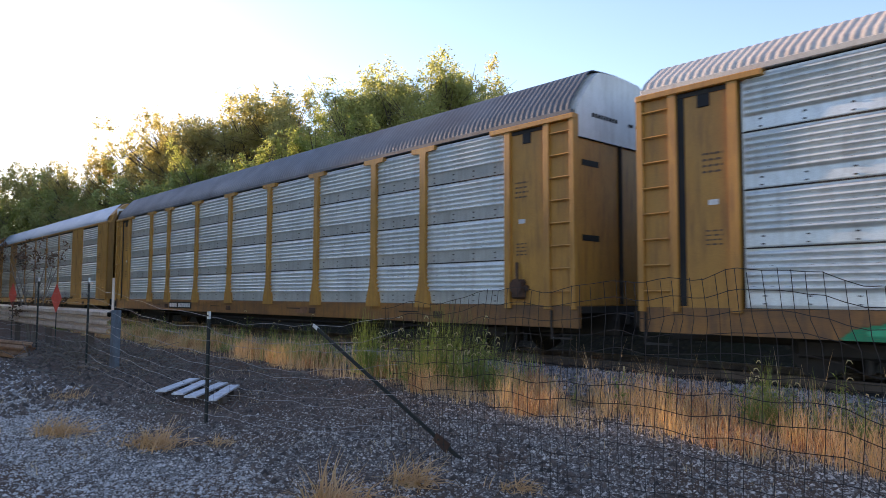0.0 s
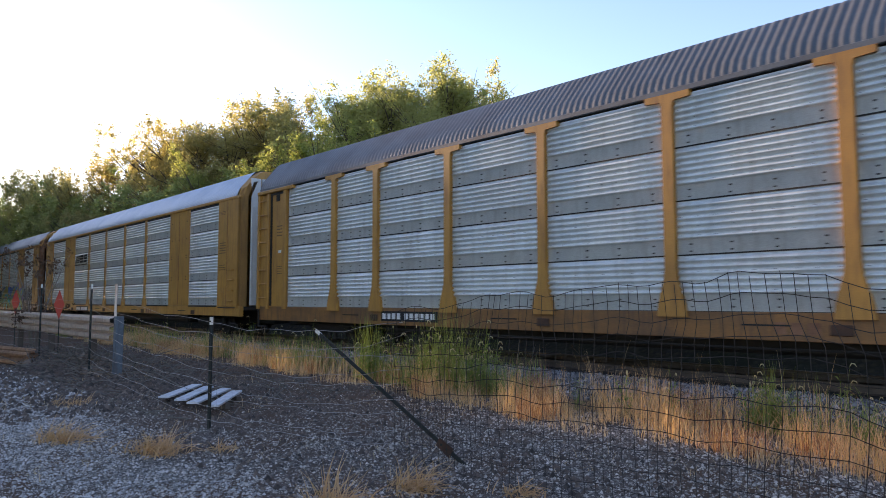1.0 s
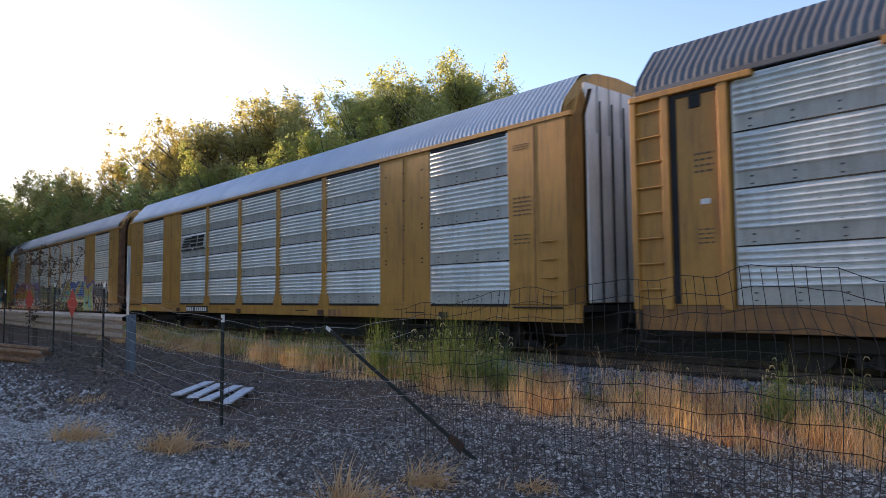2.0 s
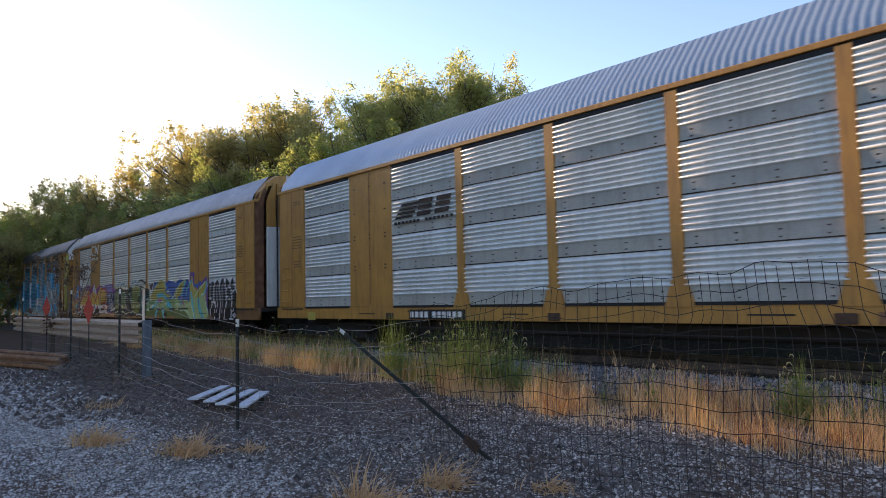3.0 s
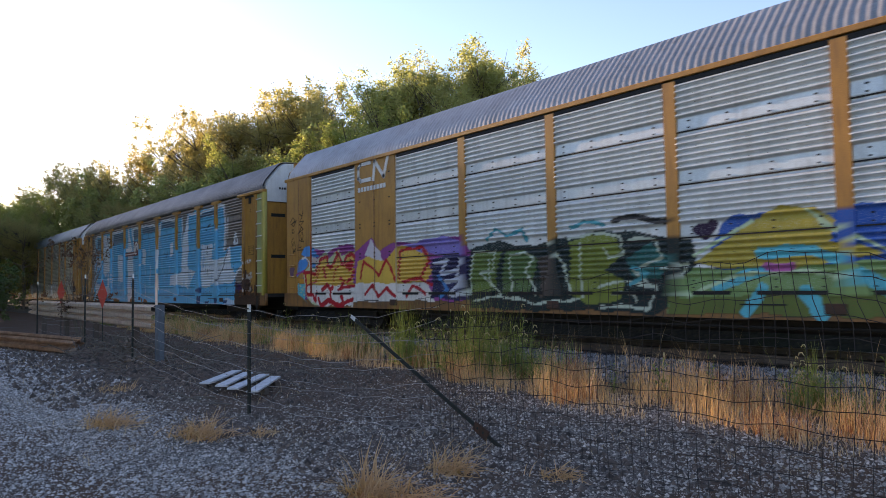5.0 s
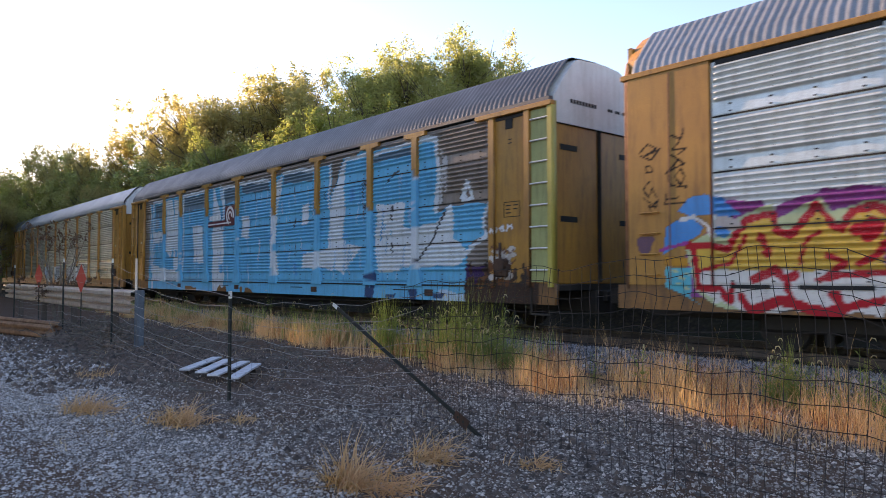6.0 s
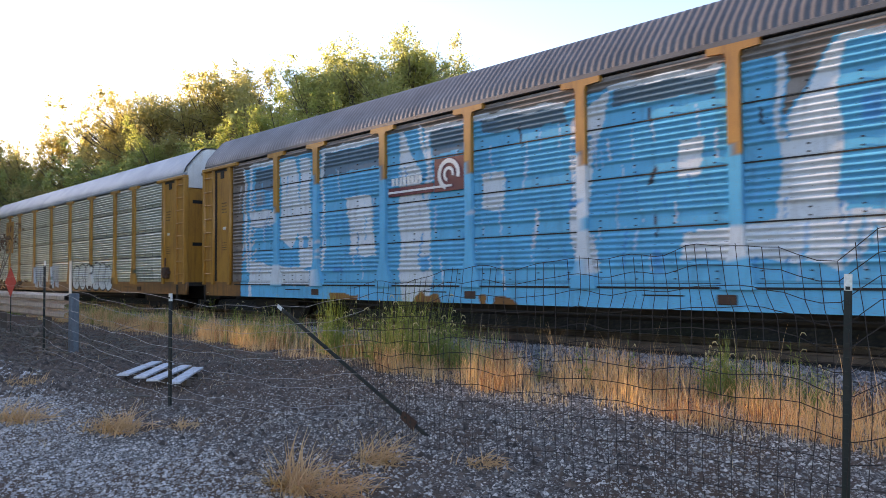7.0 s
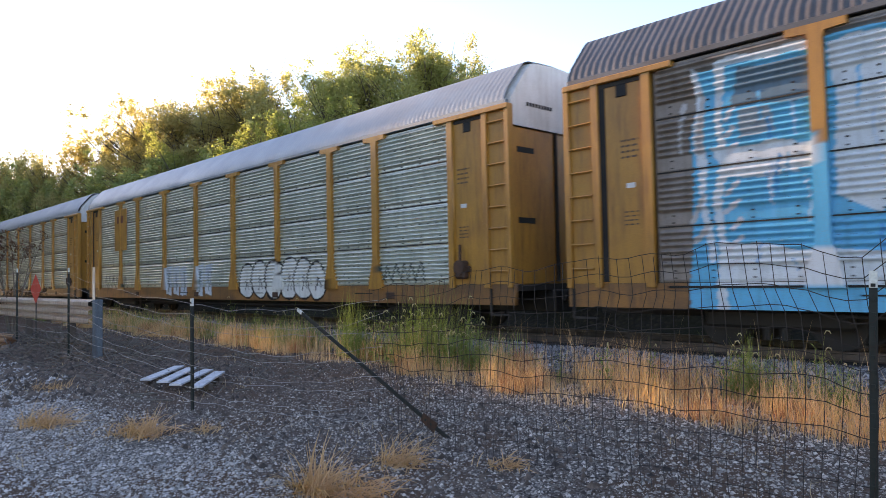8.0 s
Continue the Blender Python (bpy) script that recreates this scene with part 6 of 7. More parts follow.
    # scrub along the far side of the line
    for i in range(34):
        x, y, h = 8 - 2.6 * i + rnd.uniform(-0.6, 0.6), 17.3 + rnd.uniform(-0.5, 0.9), rnd.uniform(1.8, 3.2)
        az, dist = math.degrees(math.atan2(-x, y)), math.hypot(x, y)
        put((5, 1)[i % 2], az, dist, math.degrees(math.atan2(h - 1.65, dist)), rnd.uniform(0, 6.28), 1.6)


plant_trees()


# ---- fence ----
FENCE_Y = 4.75


def t_post(label, m, h):
    """A steel T-section fence post with a pale top and studs."""
    t = thing("fence_post", label, "fence post", "posts of the wire fence", m=m)
    bm = one_box(-0.022, 0.022, -0.004, 0.004, -0.3, h - 0.10, bevel=0.0)
    box(bm, -0.004, 0.004, 0.003, 0.035, -0.3, h - 0.10)
    part("shaft", bm, M_POST, t)
    bm = bmesh.new()
    for k in range(int(h / 0.09)):
        box(bm, -0.012, 0.012, -0.012, -0.003, 0.1 + k * 0.085, 0.12 + k * 0.085)
    tagged(part("studding", bm, M_POST, t), kind="stuff")
    bm = one_box(-0.022, 0.022, -0.0045, 0.0045, h - 0.10, h)
    box(bm, -0.0045, 0.0045, 0.0035, 0.0355, h - 0.10, h)
    part("post_tip", bm, M_GALV, t, "pale unpainted post tip")
    return t


def fence_top(x):
    """The wavy upper edge of the netting."""
    pts = [(-12.0, 1.30), (-9.1, 1.45), (-7.5, 1.35), (-6.2, 1.50), (-4.4, 1.72), (-3.7, 1.73), (-2.9, 1.79), (-2.2, 1.82), (-1.6, 1.84), (-1.33, 1.68), (-1.1, 1.92), (0.5, 1.95), (4, 1.9)]
    return float(np.interp(x, [p[0] for p in pts], [p[1] for p in pts])) + 0.02 * math.sin(x * 5.1) + 0.012 * math.sin(x * 13.0)


def net_point(x, u, k=0.0):
    """A place on the slack netting; u from the ground up."""
    z = u * fence_top(x)
    y = FENCE_Y + 0.05 * math.sin(1.7 * x + 2.2 * u) + 0.03 * math.sin(4.3 * x - 3 * u + k)
    return (x + 0.035 * math.sin(3 * z + x) - 0.05 * (u > 0.8) * math.sin(2.7 * x), y, z + 0.012 * math.sin(9 * x + k))


def build_fence():
    net = thing("wire_netting", "sagging rusty woven wire netting with a bent top edge", "wire fence")
    n_h = 12
    for j in range(n_h + 1):
        u = (j / n_h) ** 0.9 if j else 0.012
        part("line_wire", tube(bmesh.new(), [net_point(-6.1 + 0.1 * i, u, j * 0.7) for i in range(95)], 0.0034, 3), M_WIRE, net)
    for i in range(91):
        x = -6.1 + 0.1 * i
        part("stay_wire", tube(bmesh.new(), [net_point(x, 0.012 + 0.988 * k / 12, i * 0.9) for k in range(13)], 0.0030, 3), M_WIRE, net)
    # slack strands running on towards the far posts
    far = thing("slack_wires", "loose sagging galvanised fence strands between posts", "wire fence")
    for j in range(9):
        pts = []
        for (ax, ay, ah), (bx, by, bh), sag in (((-6.0, 4.78, 1.45), (-9.05, 3.95, 1.40), 0.16), ((-9.05, 3.95, 1.40), (-16.9, 4.62, 1.95), 0.10), ((-16.9, 4.62, 1.95), (-21.7, 4.68, 2.05), 0.06), ((-21.7, 4.68, 2.05), (-28.9, 4.68, 1.95), 0.10)):
            for k in range(12):
                f = k / 12
                wob = 0.018 * math.sin(2.1 * k + 3.7 * j) + 0.012 * math.sin(5.3 * k + j)
                h = ah + (bh - ah) * f
                pts.append((ax + (bx - ax) * f, ay + (by - ay) * f + 0.02 * math.sin(k + j), h * (0.08 + 0.113 * j) - sag * 4 * f * (1 - f) * (0.3 + 0.1 * ((j * 5) % 9)) + wob))
        part("strand", tube(bmesh.new(), pts, 0.0026, 3), M_WIRE_PALE, far)
    for i in range(10):
        x, y = -6.2 - 0.3 * i, 4.70 - 0.075 * i
        part("stay_wire", tube(bmesh.new(), [(x + 0.03 * math.sin(i + k), y, 0.1 + 0.155 * k - 0.06) for k in range(9)], 0.0016, 3), M_WIRE, far)
    t_post("dark steel T-post standing upright in the gravel", pose(-9.05, 3.98, 0, 0, 0, 10), 1.44)
    t_post("dark steel T-post holding the netting, leaning slightly", pose(-1.33, 4.70, 0, 0, 2.0, 5), 1.64)
    t_post("slim dark steel T-post beside the guard rail", pose(-16.9, 4.65, 0, 0, 0, 0), 2.03)
    t_post("slim dark steel T-post in front of the guard rail", pose(-21.7, 4.7, 0, 0, 0, 0), 2.12)
    t_post("slim dark steel T-post at the end of the guard rail", pose(-28.9, 4.7, 0, 0, 0, 0), 2.02)
    # the fallen post, its foot torn out of the ground
    foot, tip = Vector((-5.36, 5.04, 0.02)), Vector(LEAN_TIP)
    m = Matrix.Translation(foot) @ (tip - foot).to_track_quat("Z", "X").to_matrix().to_4x4()
    t = t_post("dark steel T-post leaning far over, pulled half out", m, (tip - foot).length)
    part("anchor_plate", prism(bmesh.new(), [(-0.06, 0.12), (0.06, 0.12), (0.05, 0.34), (-0.05, 0.34)], -0.008, 0.0), M_RUST_DARK, t)


LEAN_TIP = (-7.80, 4.82, 1.28)
build_fence()


# ---- guard rail, markers and scrap by the fence ----
def build_guard_rail():
    g = thing("guard_rail", "weathered galvanised guard rail on short posts", "guard rail")
    prof = [(0.0, -0.255)] + [(o, -0.17 + 0.17 * k + z) for k in range(3) for o, z in ((0.0, -0.078), (0.13, -0.04), (0.13, 0.03), (0.0, 0.07))] + [(0.0, 0.255)]
    a, b = Vector((-17.1, 5.25, 0)), Vector((-34.0, 5.35, 0))
    d = (b - a).normalized()
    n = Vector((0, -1, 0))
    bm = bmesh.new()
    rows = []
    for k in range(8):
        p = a.lerp(b, k / 7)
        rows.append([bm.verts.new(p + n * o + Vector((0, 0, 1.02 + 1.15 * z))) for o, z in prof])
    for r0, r1 in zip(rows, rows[1:]):
        for i in range(len(prof) - 1):
            bm.faces.new((r0[i], r0[i + 1], r1[i + 1], r1[i]))
    bmesh.ops.solidify(bm, geom=bm.faces[:], thickness=0.006)
    part("beam", bm, M_GUARD, g)
    for k in range(4):
        p = a.lerp(b, 0.12 + 0.25 * k)
        part("rail_post", one_box(p.x - 0.08, p.x + 0.08, p.y + 0.02, p.y + 0.17, -0.3, 1.22, bevel=0.01), M_TIE, g)


build_guard_rail()


def build_left_things():
    p = thing("corner_post", "blue-grey painted corner post with a pale steel top", "fence post", m=pose(-16.45, 5.12, 0))
    part("shaft", one_box(-0.085, 0.085, -0.085, 0.085, -0.3, 1.32, bevel=0.015), M_BLUEGREY, p)
    part("upper_pipe", rod(bmesh.new(), (-0.09, -0.05, 1.2), (-0.09, -0.05, 2.03), 0.028, sides=10), M_GUARD, p)
    part("brace_foot", one_box(0.0, 0.35, -0.12, 0.0, -0.02, 0.06, bevel=0.02, m=pose(0, 0, 0, 0, 12, -20)), M_GUARD, p)
    for x, y, zt in ((-21.4, 5.1, 1.96), (-26.9, 5.1, 2.04)):
        m = thing("marker_post", "red diamond-shaped marker on a slim post", "marker", "red diamond markers", m=pose(x, y, 0, 0, 0, 18))
        part("stake", one_box(-0.015, 0.015, -0.006, 0.006, -0.2, zt - 0.2), M_POST, m)
        part("diamond", prism(bmesh.new(), [(0, zt - 0.80), (0.24, zt - 0.40), (0, zt), (-0.24, zt - 0.40)], -0.016, -0.008), M_RED, m)
    # boards of a broken white pallet lying flat
    t = thing("pallet", "weathered white slatted wooden pallet lying on the gravel", "pallet", m=pose(-11.45, 4.95, 0.03))
    for k in range(4):
        part("slat", one_box(-0.86, 0.86, -0.09, 0.09, 0.07, 0.10, bevel=0.004, m=pose(-0.70 + 0.47 * k, -0.10 + 0.05 * k, 0, 0, 0, (140, 142, 139, 143)[k])), M_PALLET, t)
    for k, x in enumerate((-0.35, 0.35)):
        part("bearer", one_box(-0.85, 0.85, -0.04, 0.04, -0.03, 0.069, m=pose(-x * 0.75, x * 0.62, 0, 0, 0, 8)), M_TIE, t)
    # worn guard-rail lengths lying stacked on the ground
    prof = [(0.0, -0.155), (0.02, -0.15), (0.075, -0.11), (0.075, -0.06), (0.0, -0.02), (0.0, 0.02), (0.075, 0.06), (0.075, 0.11), (0.02, 0.15), (0.0, 0.155)]
    for k, (x, y, z, a, tilt) in enumerate(((-20.9, 4.35, 0.17, 11.5, 12), (-21.3, 4.62, 0.24, 10.5, 20), (-20.4, 4.05, 0.10, 12.5, 62))):
        s = thing("scrap_beam", "rusty guard-rail beam lying in a stack on the ground", "scrap beam", "stack of scrap beams", m=pose(x, y, z, tilt, 0, a))
        bm = bmesh.new()
        rows = [[bm.verts.new((-9.0 * i / 6, -o, q)) for o, q in prof] for i in range(7)]
        for r0, r1 in zip(rows, rows[1:]):
            for i in range(len(prof) - 1):
                bm.faces.new((r0[i], r0[i + 1], r1[i + 1], r1[i]))
        bmesh.ops.solidify(bm, geom=bm.faces[:], thickness=0.006)
        part("beam", bm, M_GUARD_RUST, s)
    rnd = random.Random(4)
    for k in range(46):
        x, y = -19.3 + rnd.gauss(0, 1.7), 5.2 + rnd.gauss(0, 0.5)
        bm = bmesh.new()
        bmesh.ops.create_icosphere(bm, subdivisions=1, radius=1)
        for v in bm.verts:
            v.co *= 1 + 0.55 * noise.noise(v.co * 1.7 + Vector((k * 3.1, 0, 0)))
        s = rnd.uniform(0.06, 0.19)
        bmesh.ops.scale(bm, vec=(s * 1.2, s * 0.8, s * 0.55), verts=bm.verts)
        r = part("rock", bm, M_CLOD)
        tagged(r, "brown broken rock on a low rubble heap", "rock", "rocks of the rubble heap")
        r.location = (x, y, float(height(x, y)) + 0.02)
        r.rotation_euler = (rnd.uniform(0, 0.5), 0, rnd.uniform(0, 6))
    # dead branches over the heap and the dirt round it
    bm = bmesh.new()
    for k in range(420):
        wide = k > 190
        x, y = (rnd.uniform(-20, -9.5), rnd.uniform(3.6, 8.4)) if wide else (-18.8 + rnd.gauss(0, 1.7), 5.3 + rnd.gauss(0, 0.7))
        g = float(height(x, y))
        a, L = rnd.uniform(0, 6.28), rnd.uniform(0.15, 0.5) if wide else rnd.uniform(0.3, 1.1)
        up = rnd.uniform(0, 0.05) if wide else rnd.uniform(0.0, 0.45)
        p0 = Vector((x, y, g + 0.01))
        p2 = p0 + Vector((math.cos(a) * L, math.sin(a) * L, up))
        tube(bm, [p0, p0.lerp(p2, 0.5) + Vector((rnd.gauss(0, 0.05), rnd.gauss(0, 0.05), rnd.uniform(0.01, 0.08))), p2], [0.012, 0.009, 0.004], 4)
    tagged(part("dead_branches", bm, M_TWIG), "dead brown branches and sticks strewn over the dirt", "branches", kind="stuff")


build_left_things()


# ---- grass and weeds ----
def blades(name, label, rng, xs, ys, h, w, bend, material, category="grass", lean=0.3, flop=0.0):
    """Tapered bent blades, three joints each."""
    n = len(xs)
    a = rng.random(n) * 2 * np.pi
    hh = h * (0.30 + 0.90 * rng.random(n) ** 1.3)
    out = hh * (flop * rng.random(n) + lean * rng.random(n) + bend * rng.random(n) ** 2)
    dx, dy = np.cos(a), np.sin(a)
    px, py = -dy, dx
    z0 = height(xs, ys) - 0.01
    rows = []
    for u, k in ((0, 1.0), (0.4, 0.85), (0.75, 0.6), (1.0, 0.12)):
        cx, cy = xs + dx * out * u ** 2, ys + dy * out * u ** 2
        cz = z0 + hh * np.maximum(u - (0.25 + 0.2 * (flop > 0)) * (out / np.maximum(hh, 1e-3)) * u ** 2, 0.03 + 0.05 * u)
        for s in (-1, 1):
            rows.append(np.stack([cx + s * px * w * k, cy + s * py * w * k, cz], -1))
    v = np.stack(rows, 1).reshape(-1, 3)
    q = np.array([(0, 1, 3, 2), (2, 3, 5, 4), (4, 5, 7, 6)])
    f = (np.arange(n) * 8)[:, None, None] + q[None]
    ob = link_mesh(name, raw_mesh(name, v, f.reshape(-1, 4)), material)
    return tagged(ob, label, category, kind="stuff")


def tuft(rng, x, y, length, n, r, toward):
    """Long dry blades that rise from a root, arch over and lie down, most of them one way."""
    bx, by = x + rng.normal(0, r, n), y + rng.normal(0, r * 0.7, n)
    a = toward + rng.normal(0, 1.25, n)
    rise = np.radians(rng.uniform(25, 88, n))
    curl = rng.uniform(0.3, 1.5, n)
    L = length * (0.35 + 0.8 * rng.random(n))
    w = 0.0024 + 0.0032 * rng.random(n)
    px, py = -np.sin(a), np.cos(a)
    ox, oz = np.zeros(n), np.zeros(n)
    g = height(bx, by)
    rows = []
    for u, k in ((0, 1.0), (0.25, 0.95), (0.5, 0.8), (0.75, 0.55), (1.0, 0.1)):
        if u:
            e = rise - curl * u * 1.5
            ox, oz = ox + np.cos(e) * L * 0.25, oz + np.sin(e) * L * 0.25
        cx, cy, cz = bx + np.cos(a) * ox, by + np.sin(a) * ox, g + np.maximum(oz, 0.012 * (u > 0))
        for side in (-1, 1):
            rows.append(np.stack([cx + side * px * w * k, cy + side * py * w * k, cz + 0.5 * side * w * k], -1))
    v = np.stack(rows, 1).reshape(-1, 3)
    q = np.array([(0, 1, 3, 2), (2, 3, 5, 4), (4, 5, 7, 6), (6, 7, 9, 8)])
    f = (np.arange(n) * 10)[:, None, None] + q[None]
    return link_mesh("grass_tuft", raw_mesh("grass_tuft", v, f.reshape(-1, 4)), M_TUFT)


def build_grass():
    rng = np.random.default_rng(21)
    # the dry strip between yard and ballast, thick and thin by patches
    n = 66000
    x = rng.uniform(-34, 3.0, n)
    front = 7.5 + 1.15 * np.clip((-x - 6.5) / 5, 0, 1) + 0.3 * np.sin(x * 0.9) + 0.2 * np.sin(2.3 * x + 1)
    y = front + (9.75 - front) * rng.random(n) ** 1.1
    patch = lump(x, y, 0.33, 1.0) + 0.8 * lump(x, y, 0.9, 3.0)
    for name, label, lo, hi, h, m in (("dry_grass", "straw-coloured dry grass in a strip along the ballast", -0.1, 9, 0.56, M_STRAW), ("thin_dry_grass", "thin low straw between thicker patches of dry grass", -0.8, -0.1, 0.36, M_STRAW_PALE)):
        keep = (patch + 0.7 * (rng.random(n) - 0.5) > lo) & (patch < hi) & (rng.random(n) < (0.85 if lo > 0 else 0.55))
        blades(name, label, rng, x[keep], y[keep], h * np.clip(0.72 + 0.42 * patch[keep] + 0.25 * lump(x[keep], y[keep], 0.17, 6.0), 0.3, 1.35), 0.003, 0.9, m, lean=0.45)
    keep = (lump(x, y, 0.5, 9.0) > 0.35) & (rng.random(n) < 0.5)
    blades("russet_grass", "russet dead grass among the straw", rng, x[keep], y[keep], 0.40, 0.003, 0.9, M_RUSSET)
    n = 9000
    x = rng.uniform(-20, 3.0, n)
    y = rng.uniform(7.1, 8.5, n)
    keep = ((lump(x, y, 0.4, 5.0) + 0.5 * rng.random(n)) > 0.2) & (y > 7.1 + np.clip((-x - 6.5) / 5, 0, 1))
    blades("bleached_grass", "short bleached dry grass at the yard's edge", rng, x[keep], y[keep], 0.22, 0.0035, 0.8, M_STRAW_PALE)
    # single taller stalks standing out of the strip
    n = 2600
    x = rng.uniform(-30, 3.0, n)
    y = rng.uniform(7.9, 9.7, n)
    keep = (lump(x, y, 0.6, 4.0) + 0.8 * rng.random(n)) > 0.3
    blades("dry_stalks", "thin tall dry stalks rising above the straw", rng, x[keep], y[keep], 0.85, 0.003, 0.5, M_STRAW_PALE, lean=0.35)
    # green growth along the bank
    n = 9000
    x = rng.uniform(-40, 3, n)
    y = rng.uniform(8.9, 10.2, n)
    keep = (lump(x, y, 0.9, 2.0) + rng.random(n) * 0.6) > (0.85 - 0.75 * (x < -14) - 0.35 * ((x > -12.8) & (x < -8.5)))
    blades("green_grass", "green grass and weeds at the foot of the ballast", rng, x[keep], y[keep], 0.5, 0.006, 0.5, M_WEED)
    # upright clumps of tall green stalks
    for cx, cy, hh, m, r in ((-12.2, 8.9, 1.35, 260, 0.2), (-10.9, 8.8, 0.95, 150, 0.3), (-10.2, 8.8, 1.1, 150, 0.22), (-9.5, 8.7, 1.5, 280, 0.26), (-8.9, 8.9, 1.1, 140, 0.25), (-8.3, 8.9, 0.75, 160, 0.25), (-3.95, 9.1, 0.85, 120, 0.13), (-3.3, 9.1, 0.6, 110, 0.25), (-15.5, 9.1, 0.8, 260, 0.5), (-0.9, 8.6, 0.6, 160, 0.25)):
        t = blades("tall_grass_clump", "upright clump of tall green grass stalks by the ballast", rng, cx + rng.normal(0, r * 1.15, m), cy + rng.normal(0, r * 0.6, m), hh, 0.0036, 0.35, M_WEED, "grass clump", 0.25)
        tagged(t, group="tall clumps along the bank")
    # loose tufts on the gravel: arching blades that fall outwards from one root
    for tx, ty, length, m, r, toward in ((-4.70, 3.05, 0.46, 300, 0.09, 2.3), (-4.45, 3.25, 0.36, 160, 0.14, 0.3), (-4.9, 4.0, 0.36, 170, 0.12, 1.2), (-8.0, 2.95, 0.34, 330, 0.17, 2.6), (-9.3, 2.3, 0.34, 260, 0.18, 2.8), (-4.1, 4.55, 0.2, 110, 0.1, 1.0), (-7.6, 3.5, 0.16, 90, 0.1, 2.0), (-12.5, 3.2, 0.22, 120, 0.2, 2.5), (-3.2, 3.4, 0.18, 70, 0.08, 0.5)):
        t = tuft(rng, tx, ty, length, m, r, toward)
        tagged(t, "dry straw-coloured grass tuft sprawling on the gravel", "grass tuft", "dry tufts on the gravel", "stuff")
    # sparse thin litter over the dirt
    n = 5200
    x, y = rng.uniform(-24, 1, n), rng.uniform(1.5, 7.6, n)
    keep = (lump(x, y, 0.8, 7.0) + 0.4 * rng.random(n)) > 0.42
    blades("grass_litter", "thin dry stalks scattered over dirt", rng, x[keep], y[keep], 0.12, 0.003, 1.6, M_STRAW_PALE, "grass litter", 1.5)


build_grass()


def make_weed(seed, h, material=M_WEED):
    """A tall weed: a bent stem with narrow leaves and a drooping seed head."""
    rnd = random.Random(seed)
    t = thing("weed", "tall green weed with narrow leaves and pale seed heads", "weed", "weeds along the bank")
    stem, leaves, seeds = bmesh.new(), bmesh.new(), bmesh.new()
    for s in range(rnd.randint(3, 6)):
        hh = h * rnd.uniform(0.6, 1.0)
        a = rnd.uniform(0, 6.28)
        lean = rnd.uniform(0.05, 0.28) * hh
        pts = [Vector((0.03 * s * math.cos(a) + math.cos(a) * lean * u * u, 0.03 * s * math.sin(a) + math.sin(a) * lean * u * u, hh * u - 0.02)) for u in (0, 0.25, 0.5, 0.75, 1.0)]
        tube(stem, pts, [0.006, 0.005, 0.004, 0.003, 0.002], 4)
        for k in range(rnd.randint(9, 16)):
            u = rnd.uniform(0.08, 0.92)
            i = min(3, int(u * 4))
            p = pts[i].lerp(pts[i + 1], u * 4 - i)
            b = rnd.uniform(0, 6.28)
            L = rnd.uniform(0.10, 0.24) * (1.25 - 0.6 * u)
            d = Vector((math.cos(b), math.sin(b), rnd.uniform(0.2, 0.9))).normalized()
            sd = d.cross(Vector((0, 0, 1))).normalized() * L * 0.10
            q1 = p + d * L * 0.55
            q2 = p + d * L + Vector((0, 0, -0.25 * L))
            vs = [leaves.verts.new(c) for c in (p, q1 - sd, q2, q1 + sd)]
            leaves.faces.new(vs)
        if rnd.random() < 0.6:
            d = (pts[-1] - pts[-2]).normalized()
            e = pts[-1]
            tube(seeds, [e, e + d * 0.05 + Vector((math.cos(a) * 0.02, math.sin(a) * 0.02, 0)), e + d * 0.06 + Vector((math.cos(a) * 0.06, math.sin(a) * 0.06, -0.02)), e + Vector((math.cos(a) * 0.09, math.sin(a) * 0.09, 0.0))], [0.004, 0.009, 0.010, 0.003], 5)
    part("stem", stem, material, t)
    part("foliage", leaves, material, t)
    tagged(part("seed_head", seeds, M_SEED, t, "pale drooping seed heads"), kind="stuff")
    return t


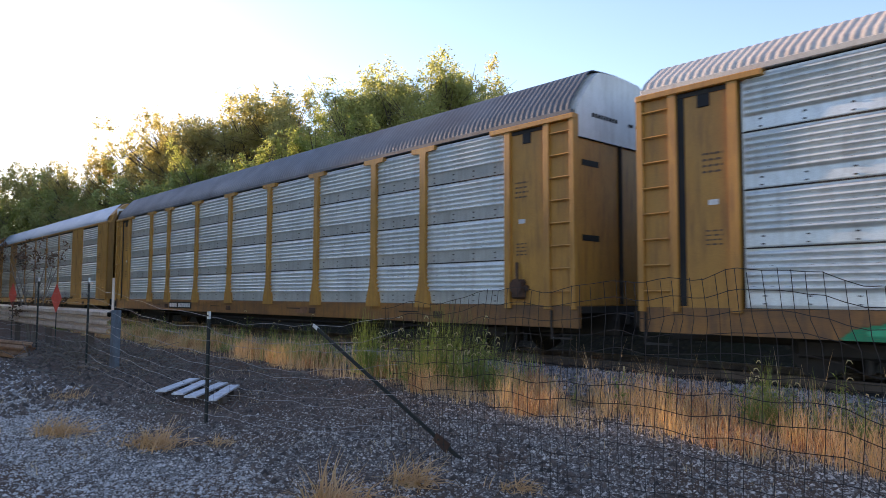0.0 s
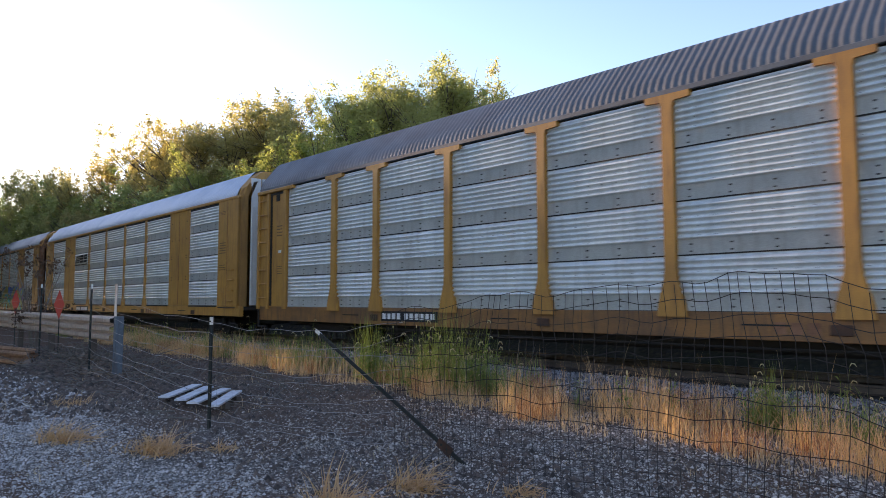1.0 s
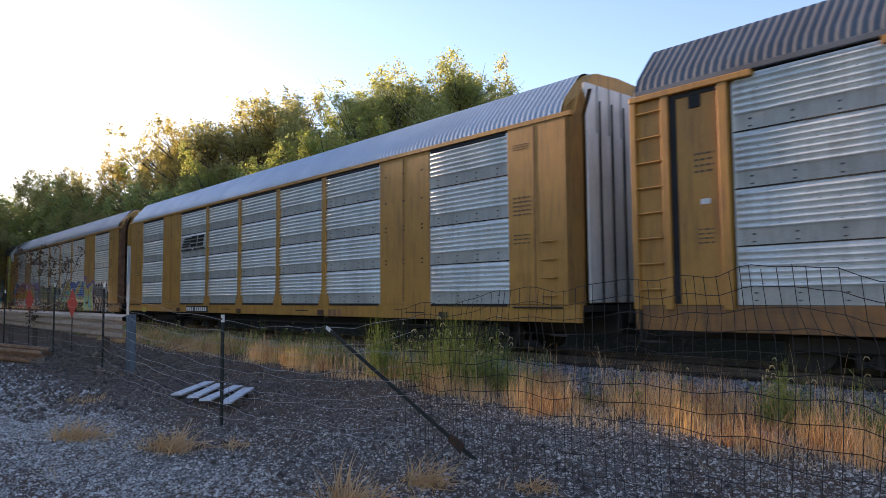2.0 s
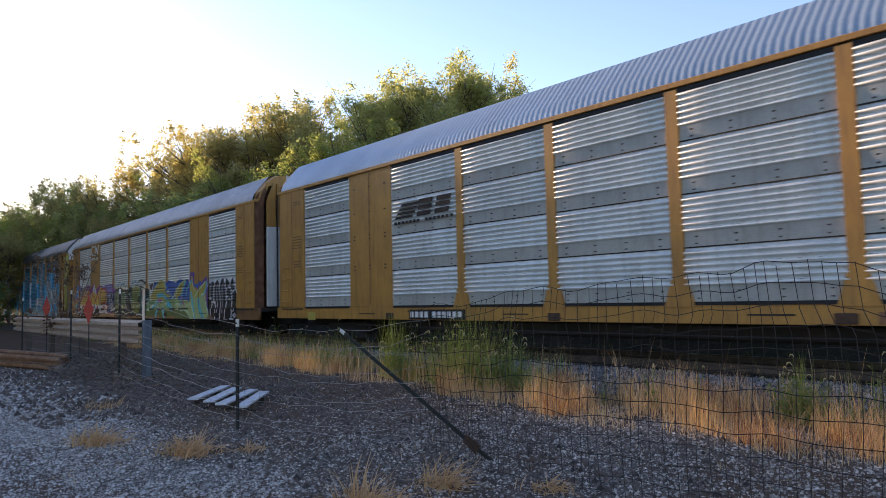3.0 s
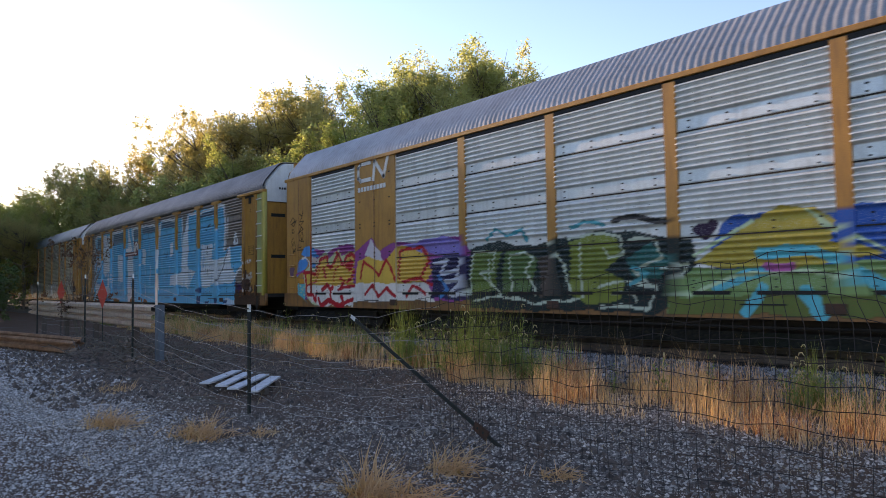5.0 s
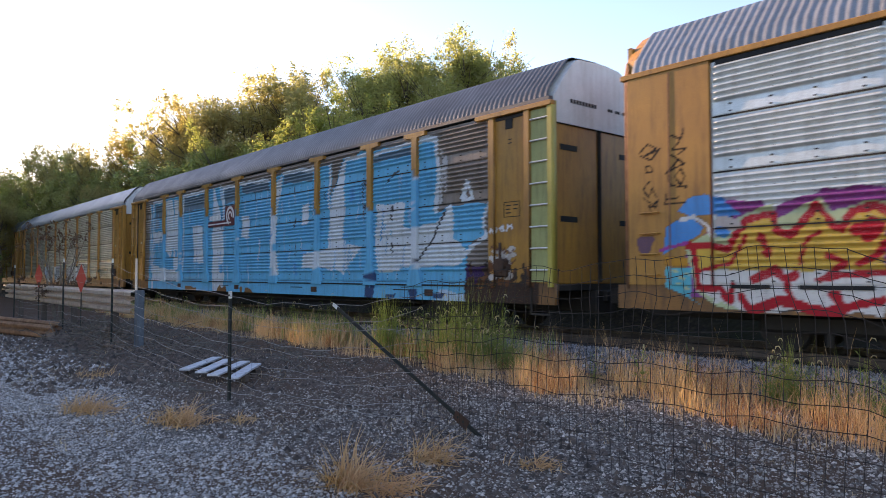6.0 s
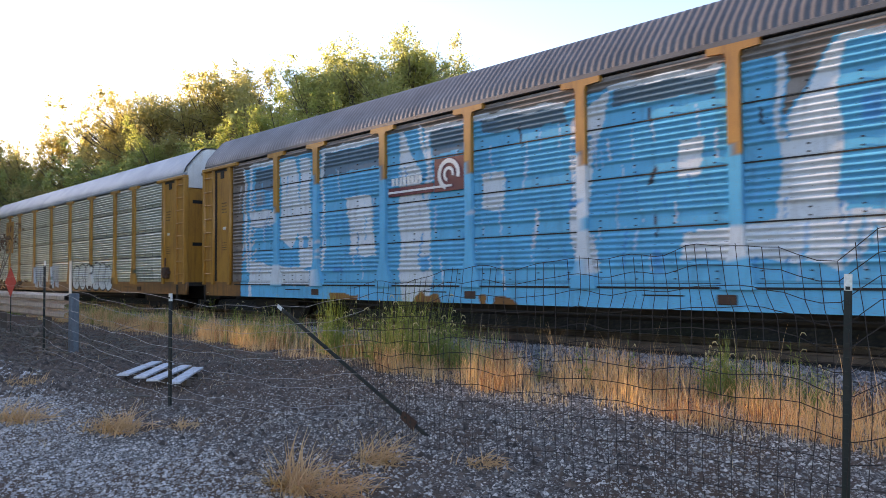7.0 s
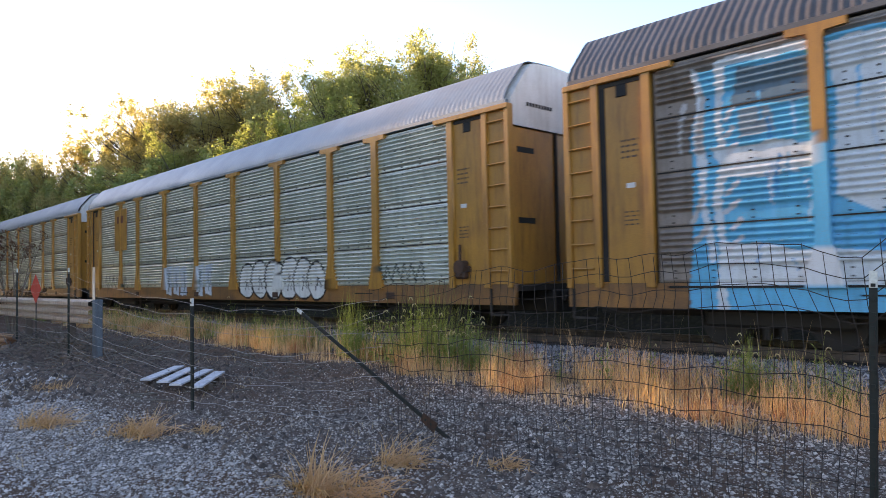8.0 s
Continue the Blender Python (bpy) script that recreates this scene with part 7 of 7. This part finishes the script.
def build_weeds():
    protos = [make_weed(s, h) for s, h in ((1, 1.0), (2, 0.85), (3, 0.7), (4, 1.15))]
    rnd = random.Random(31)
    spots = []
    for cx, cy, n, sx, sy in ((-12.1, 9.0, 9, 0.35, 0.25), (-10.7, 8.9, 9, 0.5, 0.3), (-9.5, 8.8, 18, 0.5, 0.3), (-8.4, 8.9, 5, 0.4, 0.2), (-3.95, 9.15, 7, 0.16, 0.1), (-2.9, 9.2, 5, 0.5, 0.2), (-15.0, 9.2, 7, 1.0, 0.3), (-20, 9.5, 12, 3.0, 0.3), (-6.5, 9.0, 3, 0.9, 0.2), (-29, 9.6, 10, 4.0, 0.3)):
        spots += [(cx + rnd.gauss(0, sx), cy + rnd.gauss(0, sy)) for _ in range(n)]
    for i, (x, y) in enumerate(spots):
        s = rnd.uniform(0.75, 1.3) if -13 < x < -8.8 else rnd.uniform(0.5, 0.95)
        m = Matrix.LocRotScale((x, y, float(height(x, y)) - 0.01), Euler((0, 0, rnd.uniform(0, 6.28))), None)
        ob = protos[i] if i < 4 else copy_thing(protos[i % 4], m)
        ob.matrix_basis = m @ Matrix.Diagonal((s, s, s, 1))
    # a leafless sapling against the far end of the train
    t = thing("sapling", "leafless dark sapling with thin twigs beside the fence", "sapling", m=pose(-26.5, 5.6, 0))
    bm, dead = bmesh.new(), []
    for k in range(7):
        a = k * 0.9
        p0 = Vector((0.05 * math.cos(a), 0.05 * math.sin(a), 0))
        p1 = p0 + Vector((math.cos(a) * 0.3, math.sin(a) * 0.3, 1.5))
        p2 = p1 + Vector((math.cos(a + 0.4) * 0.5, math.sin(a + 0.4) * 0.5, 1.3 + 0.2 * (k % 3)))
        tube(bm, [p0, p1, p2], [0.03, 0.02, 0.006], 5)
        for j in range(7):
            q = p1.lerp(p2, j / 7)
            e = q + Vector((rnd.gauss(0, 0.3), rnd.gauss(0, 0.3), rnd.uniform(0.2, 0.6)))
            tube(bm, [q, e], [0.008, 0.003], 3)
            dead.append((e.x, e.y, e.z * (0.55 if j < 4 else 1), 0.18))
    part("branchwork", bm, M_TWIG, t)
    link_mesh("foliage", leaf_cloud(np.random.default_rng(5), dead, 1300, 0.055), M_LEAF_DEAD, t)


build_weeds()


# ---- movement ----
TRAIN_RUN = [(0, 6.60), (1.5, 27.73), (3, 48.75), (4.5, 69.93), (6, 91.23), (7, 105.39), (8, 119.60)]   # the first wagon's middle
SLACK = (0.04, 0.04, 0.14, 0.04, -0.13, -0.14, -0.14, -0.14)   # play in the couplings


def motions():
    for k, car in enumerate(WAGONS):
        walk(car, [(t, pose(x - PITCH * k + SLACK[k], TRACK_Y, RAIL_Z)) for t, x in TRAIN_RUN])


motions()
